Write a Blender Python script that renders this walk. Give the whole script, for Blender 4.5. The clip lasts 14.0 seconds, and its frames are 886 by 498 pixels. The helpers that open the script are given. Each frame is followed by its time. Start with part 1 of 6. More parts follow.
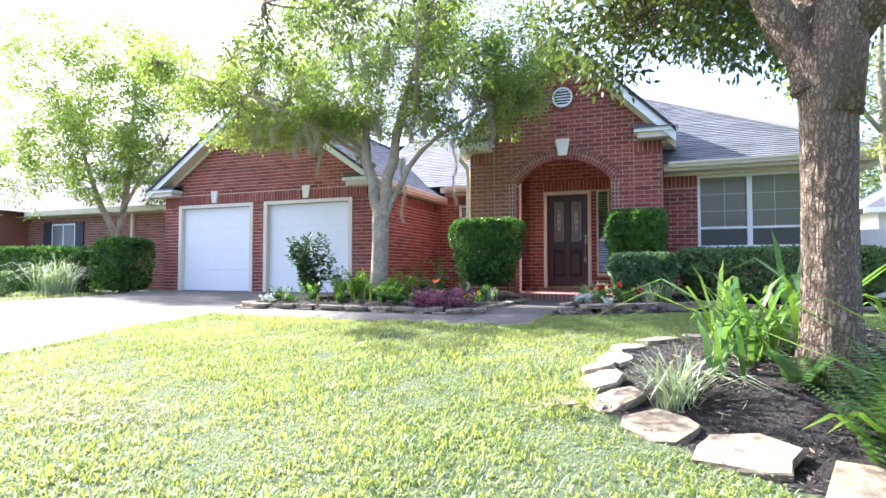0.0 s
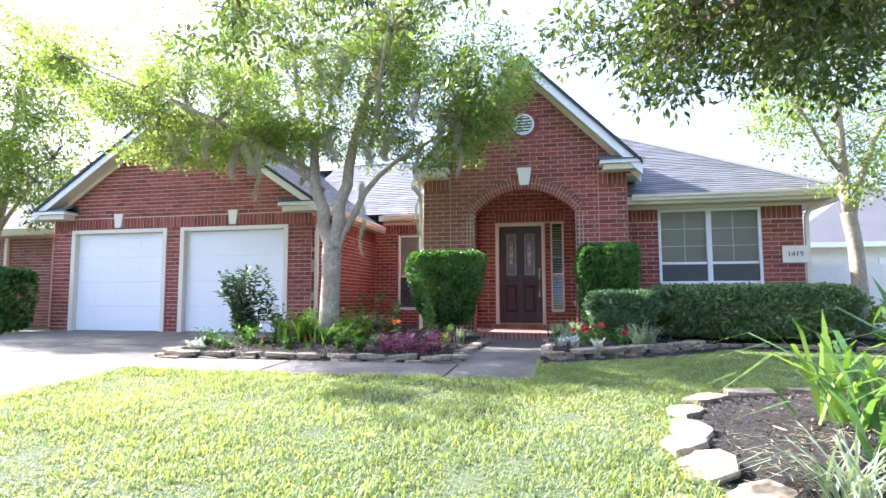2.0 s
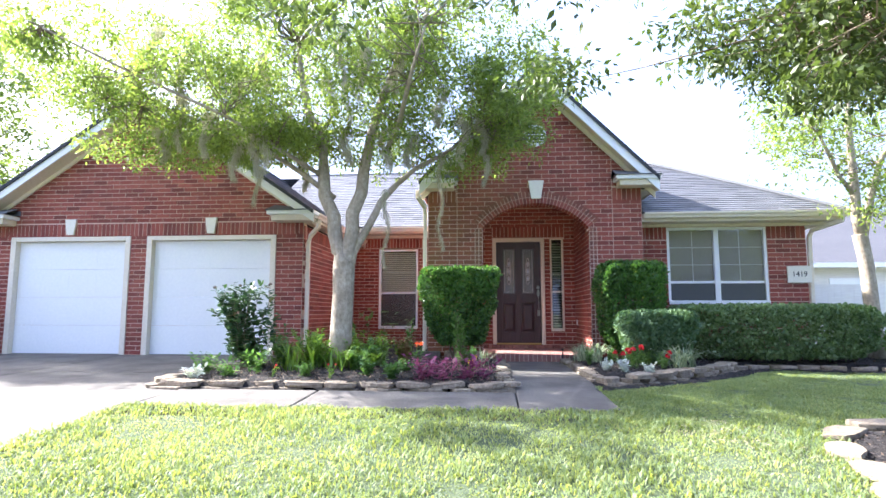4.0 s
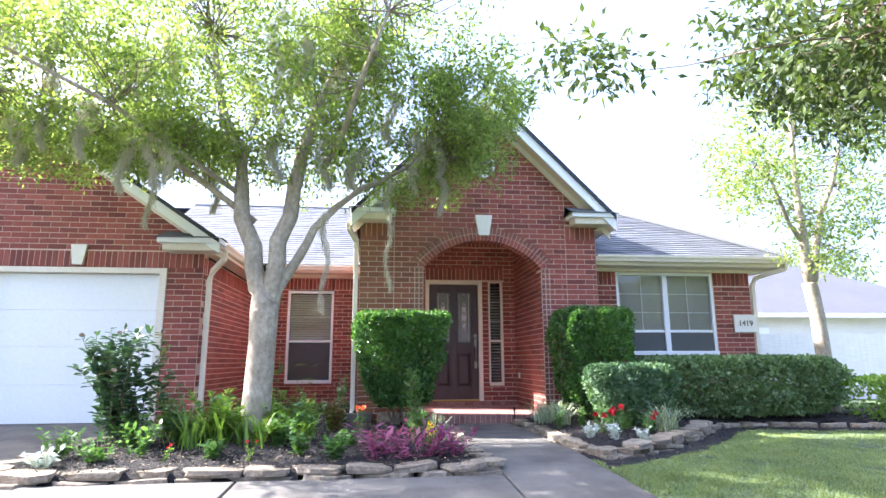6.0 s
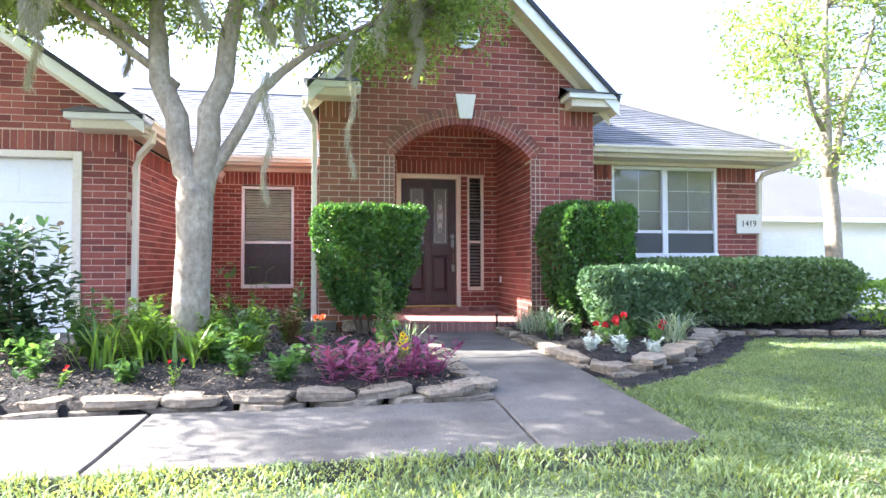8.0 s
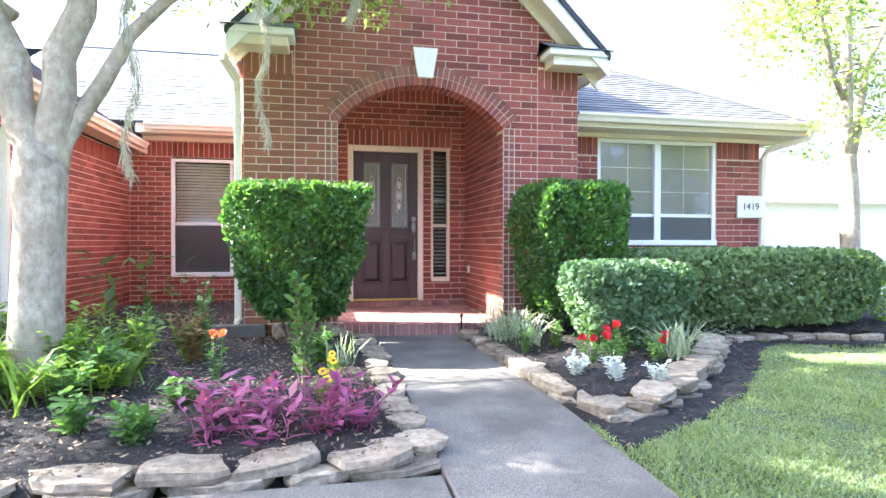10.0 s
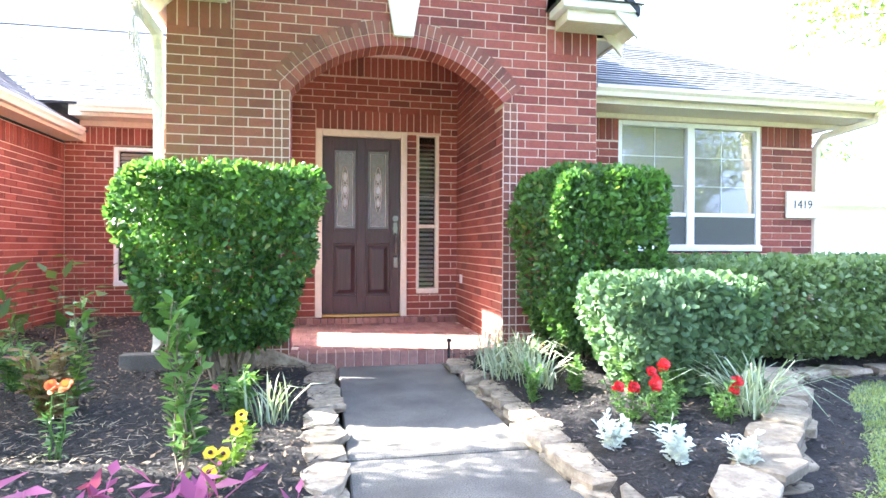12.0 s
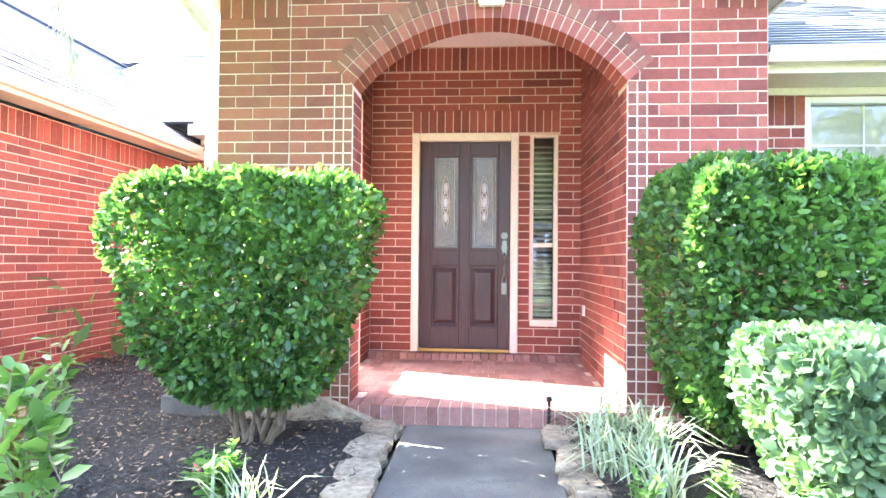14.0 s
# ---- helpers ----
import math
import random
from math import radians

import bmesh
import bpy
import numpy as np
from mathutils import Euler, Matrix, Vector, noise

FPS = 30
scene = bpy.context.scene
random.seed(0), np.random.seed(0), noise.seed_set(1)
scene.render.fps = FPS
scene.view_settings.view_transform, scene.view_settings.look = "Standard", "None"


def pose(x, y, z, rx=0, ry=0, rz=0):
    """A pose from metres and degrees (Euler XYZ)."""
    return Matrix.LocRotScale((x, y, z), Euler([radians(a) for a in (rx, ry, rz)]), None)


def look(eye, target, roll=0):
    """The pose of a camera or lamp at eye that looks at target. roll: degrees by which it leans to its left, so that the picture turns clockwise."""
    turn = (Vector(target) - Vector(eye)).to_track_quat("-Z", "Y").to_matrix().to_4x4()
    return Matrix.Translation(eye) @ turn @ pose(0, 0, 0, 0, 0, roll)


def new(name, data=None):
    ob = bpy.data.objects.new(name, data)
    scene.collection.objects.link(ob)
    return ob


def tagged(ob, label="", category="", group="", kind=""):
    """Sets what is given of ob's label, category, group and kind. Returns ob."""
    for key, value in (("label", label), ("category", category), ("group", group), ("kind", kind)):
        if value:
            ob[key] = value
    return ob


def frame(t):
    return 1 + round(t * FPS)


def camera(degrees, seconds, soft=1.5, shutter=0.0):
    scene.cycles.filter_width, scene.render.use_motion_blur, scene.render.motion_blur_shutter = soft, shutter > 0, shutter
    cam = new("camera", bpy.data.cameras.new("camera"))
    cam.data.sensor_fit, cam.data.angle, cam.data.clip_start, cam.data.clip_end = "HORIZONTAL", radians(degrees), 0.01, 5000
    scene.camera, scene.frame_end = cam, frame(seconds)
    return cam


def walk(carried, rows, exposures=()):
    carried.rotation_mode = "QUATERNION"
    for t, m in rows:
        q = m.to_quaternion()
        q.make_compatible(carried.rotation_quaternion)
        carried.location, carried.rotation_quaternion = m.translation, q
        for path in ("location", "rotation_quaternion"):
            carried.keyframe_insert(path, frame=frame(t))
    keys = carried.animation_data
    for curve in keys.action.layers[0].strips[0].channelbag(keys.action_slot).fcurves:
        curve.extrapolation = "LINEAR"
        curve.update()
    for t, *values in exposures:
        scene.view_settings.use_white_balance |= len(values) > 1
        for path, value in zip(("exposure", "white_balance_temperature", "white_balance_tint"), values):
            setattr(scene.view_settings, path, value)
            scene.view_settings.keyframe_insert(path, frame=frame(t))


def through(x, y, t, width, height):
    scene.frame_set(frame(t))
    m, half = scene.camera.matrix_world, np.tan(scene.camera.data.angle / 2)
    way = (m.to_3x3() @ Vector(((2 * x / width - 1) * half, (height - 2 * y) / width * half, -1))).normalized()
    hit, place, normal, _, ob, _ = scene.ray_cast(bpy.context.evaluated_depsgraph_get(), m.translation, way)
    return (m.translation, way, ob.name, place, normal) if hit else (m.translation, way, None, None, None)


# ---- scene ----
cam = camera(75.4, 14.0)
PATH = [
    (0, (0.651, -0.145, 0.996), (-0.092, 1.711, 1.069), 0.0),
    (0.5, (0.387, 0.074, 1.006), (-0.346, 1.933, 1.083), 0.0),
    (1, (0.111, 0.267, 1.056), (-0.544, 2.155, 1.141), -0.0),
    (1.5, (-0.207, 0.389, 1.096), (-0.715, 2.319, 1.224), -0.2),
    (2, (-0.588, 0.53, 1.155), (-1.008, 2.478, 1.326), -0.1),
    (2.5, (-0.986, 0.607, 1.139), (-1.347, 2.564, 1.34), -0.0),
    (2.7, (-1.146, 0.637, 1.134), (-1.474, 2.599, 1.339), 0.0),
    (4.8, (-2.535, 1.503, 1.284), (-2.538, 3.484, 1.561), -0.1),
    (5, (-2.605, 1.669, 1.292), (-2.55, 3.644, 1.6), -0.2),
    (5.5, (-2.802, 2.038, 1.281), (-2.668, 4.001, 1.638), -0.2),
    (6, (-2.943, 2.407, 1.301), (-2.726, 4.357, 1.685), -0.2),
    (6.5, (-2.972, 2.772, 1.285), (-2.701, 4.717, 1.664), -0.3),
    (7, (-2.95, 3.065, 1.266), (-2.661, 5.019, 1.574), -0.3),
    (7.5, (-2.888, 3.389, 1.274), (-2.58, 5.357, 1.448), -0.2),
    (8, (-2.852, 3.614, 1.268), (-2.532, 5.587, 1.327), -0.1),
    (8.2, (-2.815, 3.729, 1.264), (-2.489, 5.702, 1.286), -0.0),
    (10.3, (-2.339, 5.029, 1.472), (-1.929, 6.986, 1.448), 0.1),
    (10.5, (-2.295, 5.166, 1.492), (-1.88, 7.123, 1.469), 0.1),
    (11, (-2.196, 5.545, 1.484), (-1.773, 7.499, 1.46), 0.2),
    (11.5, (-2.128, 5.864, 1.485), (-1.7, 7.818, 1.467), 0.3),
    (12, (-1.976, 6.161, 1.424), (-1.577, 8.12, 1.416), 0.3),
    (12.5, (-1.848, 6.415, 1.423), (-1.576, 8.397, 1.414), 0.5),
    (13, (-1.684, 6.762, 1.48), (-1.525, 8.755, 1.473), 0.5),
    (13.5, (-1.533, 7.031, 1.487), (-1.509, 9.031, 1.503), 0.5),
    (14, (-1.349, 7.233, 1.511), (-1.498, 9.227, 1.549), 0.6),
]
EXPOSURES = [(0.0, 2.4, 5760, 14), (2.5, 2.5, 5780, 14), (5.0, 2.58, 5800, 14), (6.0, 2.8, 5800, 14), (8.0, 3.04, 5860, 13), (10.5, 3.7, 5890, 10), (12.5, 4.18, 5900, 8), (14.0, 4.72, 5900, 8)]
walk(cam, [(t, look(eye, target, roll)) for t, eye, target, roll in PATH], EXPOSURES)

# ---- world, sun ----
SUN_EL, SUN_DIR = radians(37.5), Vector((-0.959, 0.283, 0.0))
world = bpy.data.worlds.new("world")
scene.world = world
world.use_nodes = True
wn = world.node_tree.nodes
sky = wn.new("ShaderNodeTexSky")
sky.sky_type, sky.sun_disc = "NISHITA", False
sky.sun_elevation, sky.sun_rotation = SUN_EL, math.atan2(SUN_DIR.x, SUN_DIR.y)
sky.dust_density, sky.air_density, sky.ozone_density = 10.0, 0.8, 0.5
wn["Background"].inputs["Strength"].default_value = 0.15
haze = wn.new("ShaderNodeMix")
haze.data_type = "RGBA"
haze.inputs[0].default_value, haze.inputs[7].default_value = 0.68, (1.56, 2.0, 3.2, 1)
world.node_tree.links.new(sky.outputs[0], haze.inputs[6])
world.node_tree.links.new(haze.outputs[2], wn["Background"].inputs[0])
sun = new("sun", bpy.data.lights.new("sun", "SUN"))
sun.data.energy, sun.data.angle, sun.data.color = 4.4, radians(0.45), (1.0, 0.93, 0.81)
to_sun = SUN_DIR * math.cos(SUN_EL) + Vector((0, 0, math.sin(SUN_EL)))
sun.matrix_world = look(to_sun * 50, (0, 0, 0))


# ---- materials ----
def material(name):
    m = bpy.data.materials.new(name)
    m.use_nodes = True
    nt = m.node_tree
    return m, nt, nt.nodes["Principled BSDF"]


def node(nt, kind, **sets):
    n = nt.nodes.new(kind)
    for k, v in sets.items():
        n.inputs[k].default_value = v
    return n


def ramp(nt, fac, stops):
    r = nt.nodes.new("ShaderNodeValToRGB")
    els = r.color_ramp.elements
    while len(els) < len(stops):
        els.new(0.5)
    for e, (p, c) in zip(els, stops):
        e.position, e.color = p, (*c, 1)
    nt.links.new(fac, r.inputs[0])
    return r.outputs[0]


def scatter(nt):
    """A number from 0 to 1 that differs from piece to piece and from mesh island to mesh island."""
    a, b = nt.nodes.new("ShaderNodeObjectInfo"), nt.nodes.new("ShaderNodeNewGeometry")
    s = nt.nodes.new("ShaderNodeMath")
    s.operation = "ADD"
    nt.links.new(a.outputs["Random"], s.inputs[0])
    nt.links.new(b.outputs["Random Per Island"], s.inputs[1])
    f = nt.nodes.new("ShaderNodeMath")
    f.operation = "FRACT"
    nt.links.new(s.outputs[0], f.inputs[0])
    return f.outputs[0]


def coords(nt, scale=(1, 1, 1)):
    g = nt.nodes.new("ShaderNodeNewGeometry")
    mp = nt.nodes.new("ShaderNodeMapping")
    mp.inputs["Scale"].default_value = scale
    nt.links.new(g.outputs["Position"], mp.inputs[0])
    return mp.outputs[0]


def noise_tex(nt, scale, detail=4, rough=0.6, stretch=(1, 1, 1)):
    n = node(nt, "ShaderNodeTexNoise", Scale=scale, Detail=detail, Roughness=rough)
    nt.links.new(coords(nt, stretch), n.inputs["Vector"])
    return n.outputs["Fac"]


def mix(nt, fac, a, b, how="MIX"):
    n = nt.nodes.new("ShaderNodeMix")
    n.data_type, n.blend_type = "RGBA", how
    for val, sock in ((fac, n.inputs[0]), (a, n.inputs[6]), (b, n.inputs[7])):
        if isinstance(val, (int, float)):
            sock.default_value = val
        elif isinstance(val, tuple):
            sock.default_value = (*val, 1)
        else:
            nt.links.new(val, sock)
    return n.outputs[2]


def bump(nt, bsdf, height, strength=0.3, distance=0.01):
    b = node(nt, "ShaderNodeBump", Strength=strength, Distance=distance)
    nt.links.new(height, b.inputs["Height"])
    nt.links.new(b.outputs[0], bsdf.inputs["Normal"])


def surface(name, dark, light, rough=0.8, grain=40.0, stain=1.5, stain_mix=0.3, relief=0.3, depth=0.004, stretch=(1, 1, 1), pieces=0.0, metal=0.0, spec=0.5):
    """Colour between dark and light by fine grain, broad stains on top, and relief."""
    m, nt, p = material(name)
    g = noise_tex(nt, grain, 5, 0.65, stretch)
    c = ramp(nt, g, [(0.3, dark), (0.7, light)])
    s = noise_tex(nt, stain, 4)
    c = mix(nt, ramp(nt, s, [(0.4, (0, 0, 0)), (0.65, (stain_mix,) * 3)]), c, dark)
    if pieces:
        k = ramp(nt, scatter(nt), [(0.0, (1 - pieces,) * 3), (1.0, (1 + pieces * 0.4,) * 3)])
        c = mix(nt, 1.0, c, k, "MULTIPLY")
    nt.links.new(c, p.inputs["Base Color"])
    p.inputs["Roughness"].default_value, p.inputs["Metallic"].default_value = rough, metal
    p.inputs["Specular IOR Level"].default_value = spec
    bump(nt, p, g, relief, depth)
    return m


def leafy(name, dark, light, through=0.45, rough=0.45, extra=None, glow=(1.25, 1.3, 0.7)):
    """Leaves: colour varies leaf by leaf, and part of the light goes through."""
    m, nt, p = material(name)
    stops = [(0.0, dark), (0.75, light)] + ([(0.97, light), (1.0, extra)] if extra else [])
    c = ramp(nt, scatter(nt), stops)
    c = mix(nt, 0.35, c, ramp(nt, noise_tex(nt, 1.3, 2), [(0.35, dark), (0.65, light)]))
    nt.links.new(c, p.inputs["Base Color"])
    p.inputs["Roughness"].default_value = rough
    t = nt.nodes.new("ShaderNodeBsdfTranslucent")
    bright = mix(nt, 1.0, c, glow, "MULTIPLY")
    nt.links.new(bright, t.inputs[0])
    mx = nt.nodes.new("ShaderNodeMixShader")
    mx.inputs[0].default_value = through
    nt.links.new(p.outputs[0], mx.inputs[1])
    nt.links.new(t.outputs[0], mx.inputs[2])
    nt.links.new(mx.outputs[0], nt.nodes["Material Output"].inputs[0])
    return m


def brick_material(name, a, b, c3, browned=0.0):
    """Fired brick: each brick its own shade, mottled, with broad soot stains; the last number adds a brown mottle that
    thins out towards +x.
    """
    m, nt, p = material(name)
    c = ramp(nt, scatter(nt), [(0.0, tuple(v * 0.78 for v in a)), (0.12, a), (0.55, b), (1.0, c3)])
    g = noise_tex(nt, 150, 4, 0.7)
    blotch = noise_tex(nt, 26, 4, 0.65)
    c = mix(nt, 0.55, c, ramp(nt, g, [(0.3, (0.45, 0.4, 0.4)), (0.7, (1.4, 1.35, 1.3))]), "MULTIPLY")
    c = mix(nt, 0.45, c, ramp(nt, blotch, [(0.32, (0.5, 0.46, 0.46)), (0.6, (1.15, 1.12, 1.1))]), "MULTIPLY")
    s = noise_tex(nt, 0.9, 5)
    c = mix(nt, ramp(nt, s, [(0.45, (0, 0, 0)), (0.7, (0.28, 0.28, 0.28))]), c, (0.14, 0.075, 0.05))
    if browned:
        sep = nt.nodes.new("ShaderNodeSeparateXYZ")
        nt.links.new(coords(nt), sep.inputs[0])
        fall = node(nt, "ShaderNodeMapRange", **{"From Min": -3.2, "From Max": -1.2, "To Min": 1.0, "To Max": 0.0})
        nt.links.new(sep.outputs[0], fall.inputs["Value"])
        pat = ramp(nt, noise_tex(nt, 5.5, 5, 0.7), [(0.32, (0.25,) * 3), (0.62, (browned,) * 3)])
        c = mix(nt, mix(nt, 1.0, pat, fall.outputs[0], "MULTIPLY"), c, (0.22, 0.115, 0.045))
    nt.links.new(c, p.inputs["Base Color"])
    p.inputs["Roughness"].default_value = 0.8
    bump(nt, p, mix(nt, 0.5, g, blotch), 0.6, 0.005)
    return m


def bark_material(name, crack, dark, light, scale=26.0):
    """Plated bark: long plates between dark furrows, mottled, with lichen-pale patches."""
    m, nt, p = material(name)
    v = node(nt, "ShaderNodeTexVoronoi", Scale=scale)
    v.feature = "DISTANCE_TO_EDGE"
    warp = noise_tex(nt, 9, 4, 0.6)
    at = coords(nt, (1, 1, 0.26))
    shift = nt.nodes.new("ShaderNodeVectorMath")
    shift.operation = "MULTIPLY_ADD"
    nt.links.new(warp, shift.inputs[0])
    shift.inputs[1].default_value = (0.12, 0.12, 0.12)
    nt.links.new(at, shift.inputs[2])
    nt.links.new(shift.outputs[0], v.inputs["Vector"])
    g = noise_tex(nt, 70, 5, 0.7, (1, 1, 0.35))
    plate = ramp(nt, v.outputs["Distance"], [(0.0, (0, 0, 0)), (0.3, (1, 1, 1))])
    c = mix(nt, plate, crack, ramp(nt, g, [(0.3, dark), (0.7, light)]))
    c = mix(nt, ramp(nt, noise_tex(nt, 3.0, 4), [(0.45, (0, 0, 0)), (0.7, (0.5,) * 3)]), c, dark)
    nt.links.new(c, p.inputs["Base Color"])
    p.inputs["Roughness"].default_value = 0.92
    bump(nt, p, mix(nt, 0.35, plate, g), 0.9, 0.02)
    return m


def glass_material(name, tint=(1, 1, 1)):
    m, nt, p = material(name)
    tr, gl = nt.nodes.new("ShaderNodeBsdfTransparent"), nt.nodes.new("ShaderNodeBsdfGlossy")
    tr.inputs[0].default_value = (*tint, 1)
    gl.inputs["Roughness"].default_value = 0.02
    lw, fr, mx = nt.nodes.new("ShaderNodeFresnel"), nt.nodes.new("ShaderNodeMapRange"), nt.nodes.new("ShaderNodeMixShader")
    lw.inputs["IOR"].default_value = 1.5
    fr.inputs["To Min"].default_value, fr.inputs["To Max"].default_value = 0.015, 0.95
    nt.links.new(lw.outputs[0], fr.inputs["Value"])
    for a, b in ((fr.outputs[0], mx.inputs[0]), (tr.outputs[0], mx.inputs[1]), (gl.outputs[0], mx.inputs[2]), (mx.outputs[0], nt.nodes["Material Output"].inputs[0])):
        nt.links.new(a, b)
    return m


def screen_material(name, tint, cover):
    """Woven insect screen: mostly seen through, the rest a dull dark thread."""
    m, nt, p = material(name)
    p.inputs["Base Color"].default_value, p.inputs["Roughness"].default_value = (*tint, 1), 0.8
    tr, mx = nt.nodes.new("ShaderNodeBsdfTransparent"), nt.nodes.new("ShaderNodeMixShader")
    mx.inputs[0].default_value = cover
    for a, b in ((tr.outputs[0], mx.inputs[1]), (p.outputs[0], mx.inputs[2]), (mx.outputs[0], nt.nodes["Material Output"].inputs[0])):
        nt.links.new(a, b)
    return m


BRICK = brick_material("red_brick", (0.205, 0.046, 0.037), (0.28, 0.068, 0.051), (0.35, 0.1, 0.074))
BRICK_BROWNED = brick_material("browned_red_brick", (0.205, 0.046, 0.037), (0.28, 0.068, 0.051), (0.35, 0.1, 0.074), 0.7)
BRICK_GREY = brick_material("grey_edge_brick", (0.18, 0.06, 0.046), (0.24, 0.083, 0.06), (0.29, 0.11, 0.075), 0.8)
FAR_BRICK = brick_material("brown_brick", (0.23, 0.09, 0.075), (0.30, 0.12, 0.1), (0.37, 0.155, 0.13))
MORTAR = surface("mortar", (0.58, 0.435, 0.34), (0.78, 0.62, 0.50), 0.95, 90, 0.8, 0.3, 0.4)
PAINT = surface("cream_paint", (0.68, 0.60, 0.48), (0.79, 0.72, 0.61), 0.5, 25, 1.2, 0.25, 0.06)
WHITE = surface("white_paint", (0.80, 0.81, 0.82), (0.87, 0.87, 0.87), 0.4, 20, 1.0, 0.15, 0.05)
KEYSTONE = surface("cast_stone", (0.7, 0.66, 0.58), (0.82, 0.79, 0.72), 0.8, 60, 3, 0.2, 0.2)
SHINGLE = surface("grey_shingle", (0.085, 0.09, 0.105), (0.19, 0.195, 0.215), 0.75, 220, 0.7, 0.2, 0.6, 0.003, pieces=0.35)
FLASHING = surface("dark_roof_edge", (0.02, 0.022, 0.03), (0.04, 0.045, 0.055), 0.7, 90, 2, 0.3)
CONCRETE = surface("weathered_concrete", (0.06, 0.054, 0.048), (0.25, 0.228, 0.2), 0.92, 120, 2.2, 0.65, 0.4, 0.002)
STONE = surface("flagstone", (0.17, 0.13, 0.09), (0.46, 0.385, 0.285), 0.88, 22, 5, 0.5, 0.5, 0.006, pieces=0.35)
PORCH = brick_material("porch_paver", (0.32, 0.15, 0.13), (0.40, 0.20, 0.175), (0.46, 0.25, 0.215))
DOOR = surface("dark_stained_wood", (0.032, 0.014, 0.017), (0.068, 0.032, 0.036), 0.35, 60, 2, 0.3, 0.12, 0.002, (1, 1, 0.06))
NICKEL = surface("satin_nickel", (0.22, 0.21, 0.2), (0.34, 0.33, 0.31), 0.4, 80, 3, 0.1, 0.03, metal=1.0)
BRASS = surface("brass_sill", (0.45, 0.30, 0.10), (0.6, 0.42, 0.16), 0.4, 80, 3, 0.3, 0.05, metal=1.0)
BLACK = surface("black_plastic", (0.01, 0.01, 0.01), (0.02, 0.02, 0.02), 0.5, 40, 2, 0.1)
INK = surface("sign_ink", (0.02, 0.02, 0.02), (0.03, 0.03, 0.03), 0.6, 40, 2, 0.1)
GLASS = glass_material("window_glass")
BLIND = surface("cream_blind", (0.32, 0.30, 0.25), (0.42, 0.395, 0.34), 0.7, 30, 2, 0.2, 0.05)
SCREEN = surface("insect_screen", (0.06, 0.063, 0.06), (0.095, 0.1, 0.095), 0.6, 300, 2, 0.2, 0.2)
# gloom behind windows, door and vent is put into this near-black colour
DARK = surface("painted_gloom", (0.03, 0.028, 0.025), (0.05, 0.045, 0.04), 0.9, 10, 1, 0.2)
LEAD = surface("leaded_came", (0.5, 0.49, 0.46), (0.66, 0.65, 0.62), 0.4, 60, 2, 0.2, metal=0.5)
FROST = surface("frosted_glass", (0.12, 0.122, 0.118), (0.24, 0.245, 0.235), 0.15, 30, 4, 0.3, 0.3)
# clear bevelled glass; its bright glint is put into a bluish-white base colour
BEVEL = surface("bevelled_glass_glint", (0.45, 0.5, 0.56), (0.66, 0.7, 0.74), 0.08, 30, 4, 0.3, 0.1)
SOIL = surface("dark_mulch", (0.007, 0.006, 0.006), (0.032, 0.026, 0.024), 0.95, 55, 2.2, 0.5, 1.0, 0.02)
CHIP = surface("mulch_chips", (0.012, 0.010, 0.010), (0.125, 0.10, 0.09), 0.9, 60, 2, 0.2, 0.4, pieces=0.7)
LITTER = surface("dry_leaves", (0.16, 0.10, 0.06), (0.36, 0.27, 0.18), 0.85, 40, 2, 0.2, 0.3, pieces=0.5)
TURF = surface("turf", (0.055, 0.082, 0.04), (0.16, 0.19, 0.095), 0.95, 70, 0.6, 0.5, 1.0, 0.02)
BLADE = leafy("grass_blades", (0.09, 0.158, 0.075), (0.295, 0.38, 0.205), 0.5, 0.5, (0.50, 0.46, 0.31), (1.95, 1.6, 0.42))
BARK_GREY = surface("smooth_grey_bark", (0.23, 0.185, 0.135), (0.53, 0.46, 0.365), 0.88, 24, 4.5, 0.6, 0.7, 0.012, (1, 1, 0.6))
BARK_OAK = bark_material("rough_oak_bark", (0.10, 0.07, 0.05), (0.19, 0.135, 0.095), (0.43, 0.325, 0.235), 42.0)
TWIG = surface("thin_twigs", (0.12, 0.09, 0.06), (0.26, 0.21, 0.15), 0.9, 30, 2, 0.3)
LEAF_ELM = leafy("elm_leaves", (0.095, 0.15, 0.04), (0.31, 0.385, 0.11), 0.6, 0.42, (0.42, 0.42, 0.11))
LEAF_OAK = leafy("oak_leaves", (0.035, 0.06, 0.02), (0.11, 0.15, 0.04), 0.4, 0.4)
LEAF_FAR = leafy("far_leaves", (0.07, 0.10, 0.045), (0.16, 0.21, 0.09), 0.5, 0.5)
LEAF_HOLLY = leafy("glossy_shrub_leaves", (0.014, 0.05, 0.016), (0.135, 0.275, 0.06), 0.42, 0.33, (0.42, 0.40, 0.10))
LEAF_PALE = leafy("pale_hedge_leaves", (0.055, 0.12, 0.055), (0.155, 0.245, 0.12), 0.28, 0.62)
LEAF_HEDGE = leafy("hedge_leaves", (0.055, 0.115, 0.042), (0.225, 0.315, 0.14), 0.35, 0.4)
LEAF_DARK = leafy("dark_shrub_leaves", (0.028, 0.068, 0.038), (0.09, 0.17, 0.07), 0.3, 0.4, (0.30, 0.20, 0.08))
LEAF_FRESH = leafy("fresh_green_leaves", (0.09, 0.18, 0.03), (0.25, 0.38, 0.06), 0.45, 0.4)
LEAF_MID = leafy("green_leaves", (0.045, 0.12, 0.035), (0.16, 0.28, 0.075), 0.4, 0.4)
LEAF_RUST = leafy("browning_leaves", (0.17, 0.075, 0.035), (0.25, 0.20, 0.085), 0.4, 0.5)
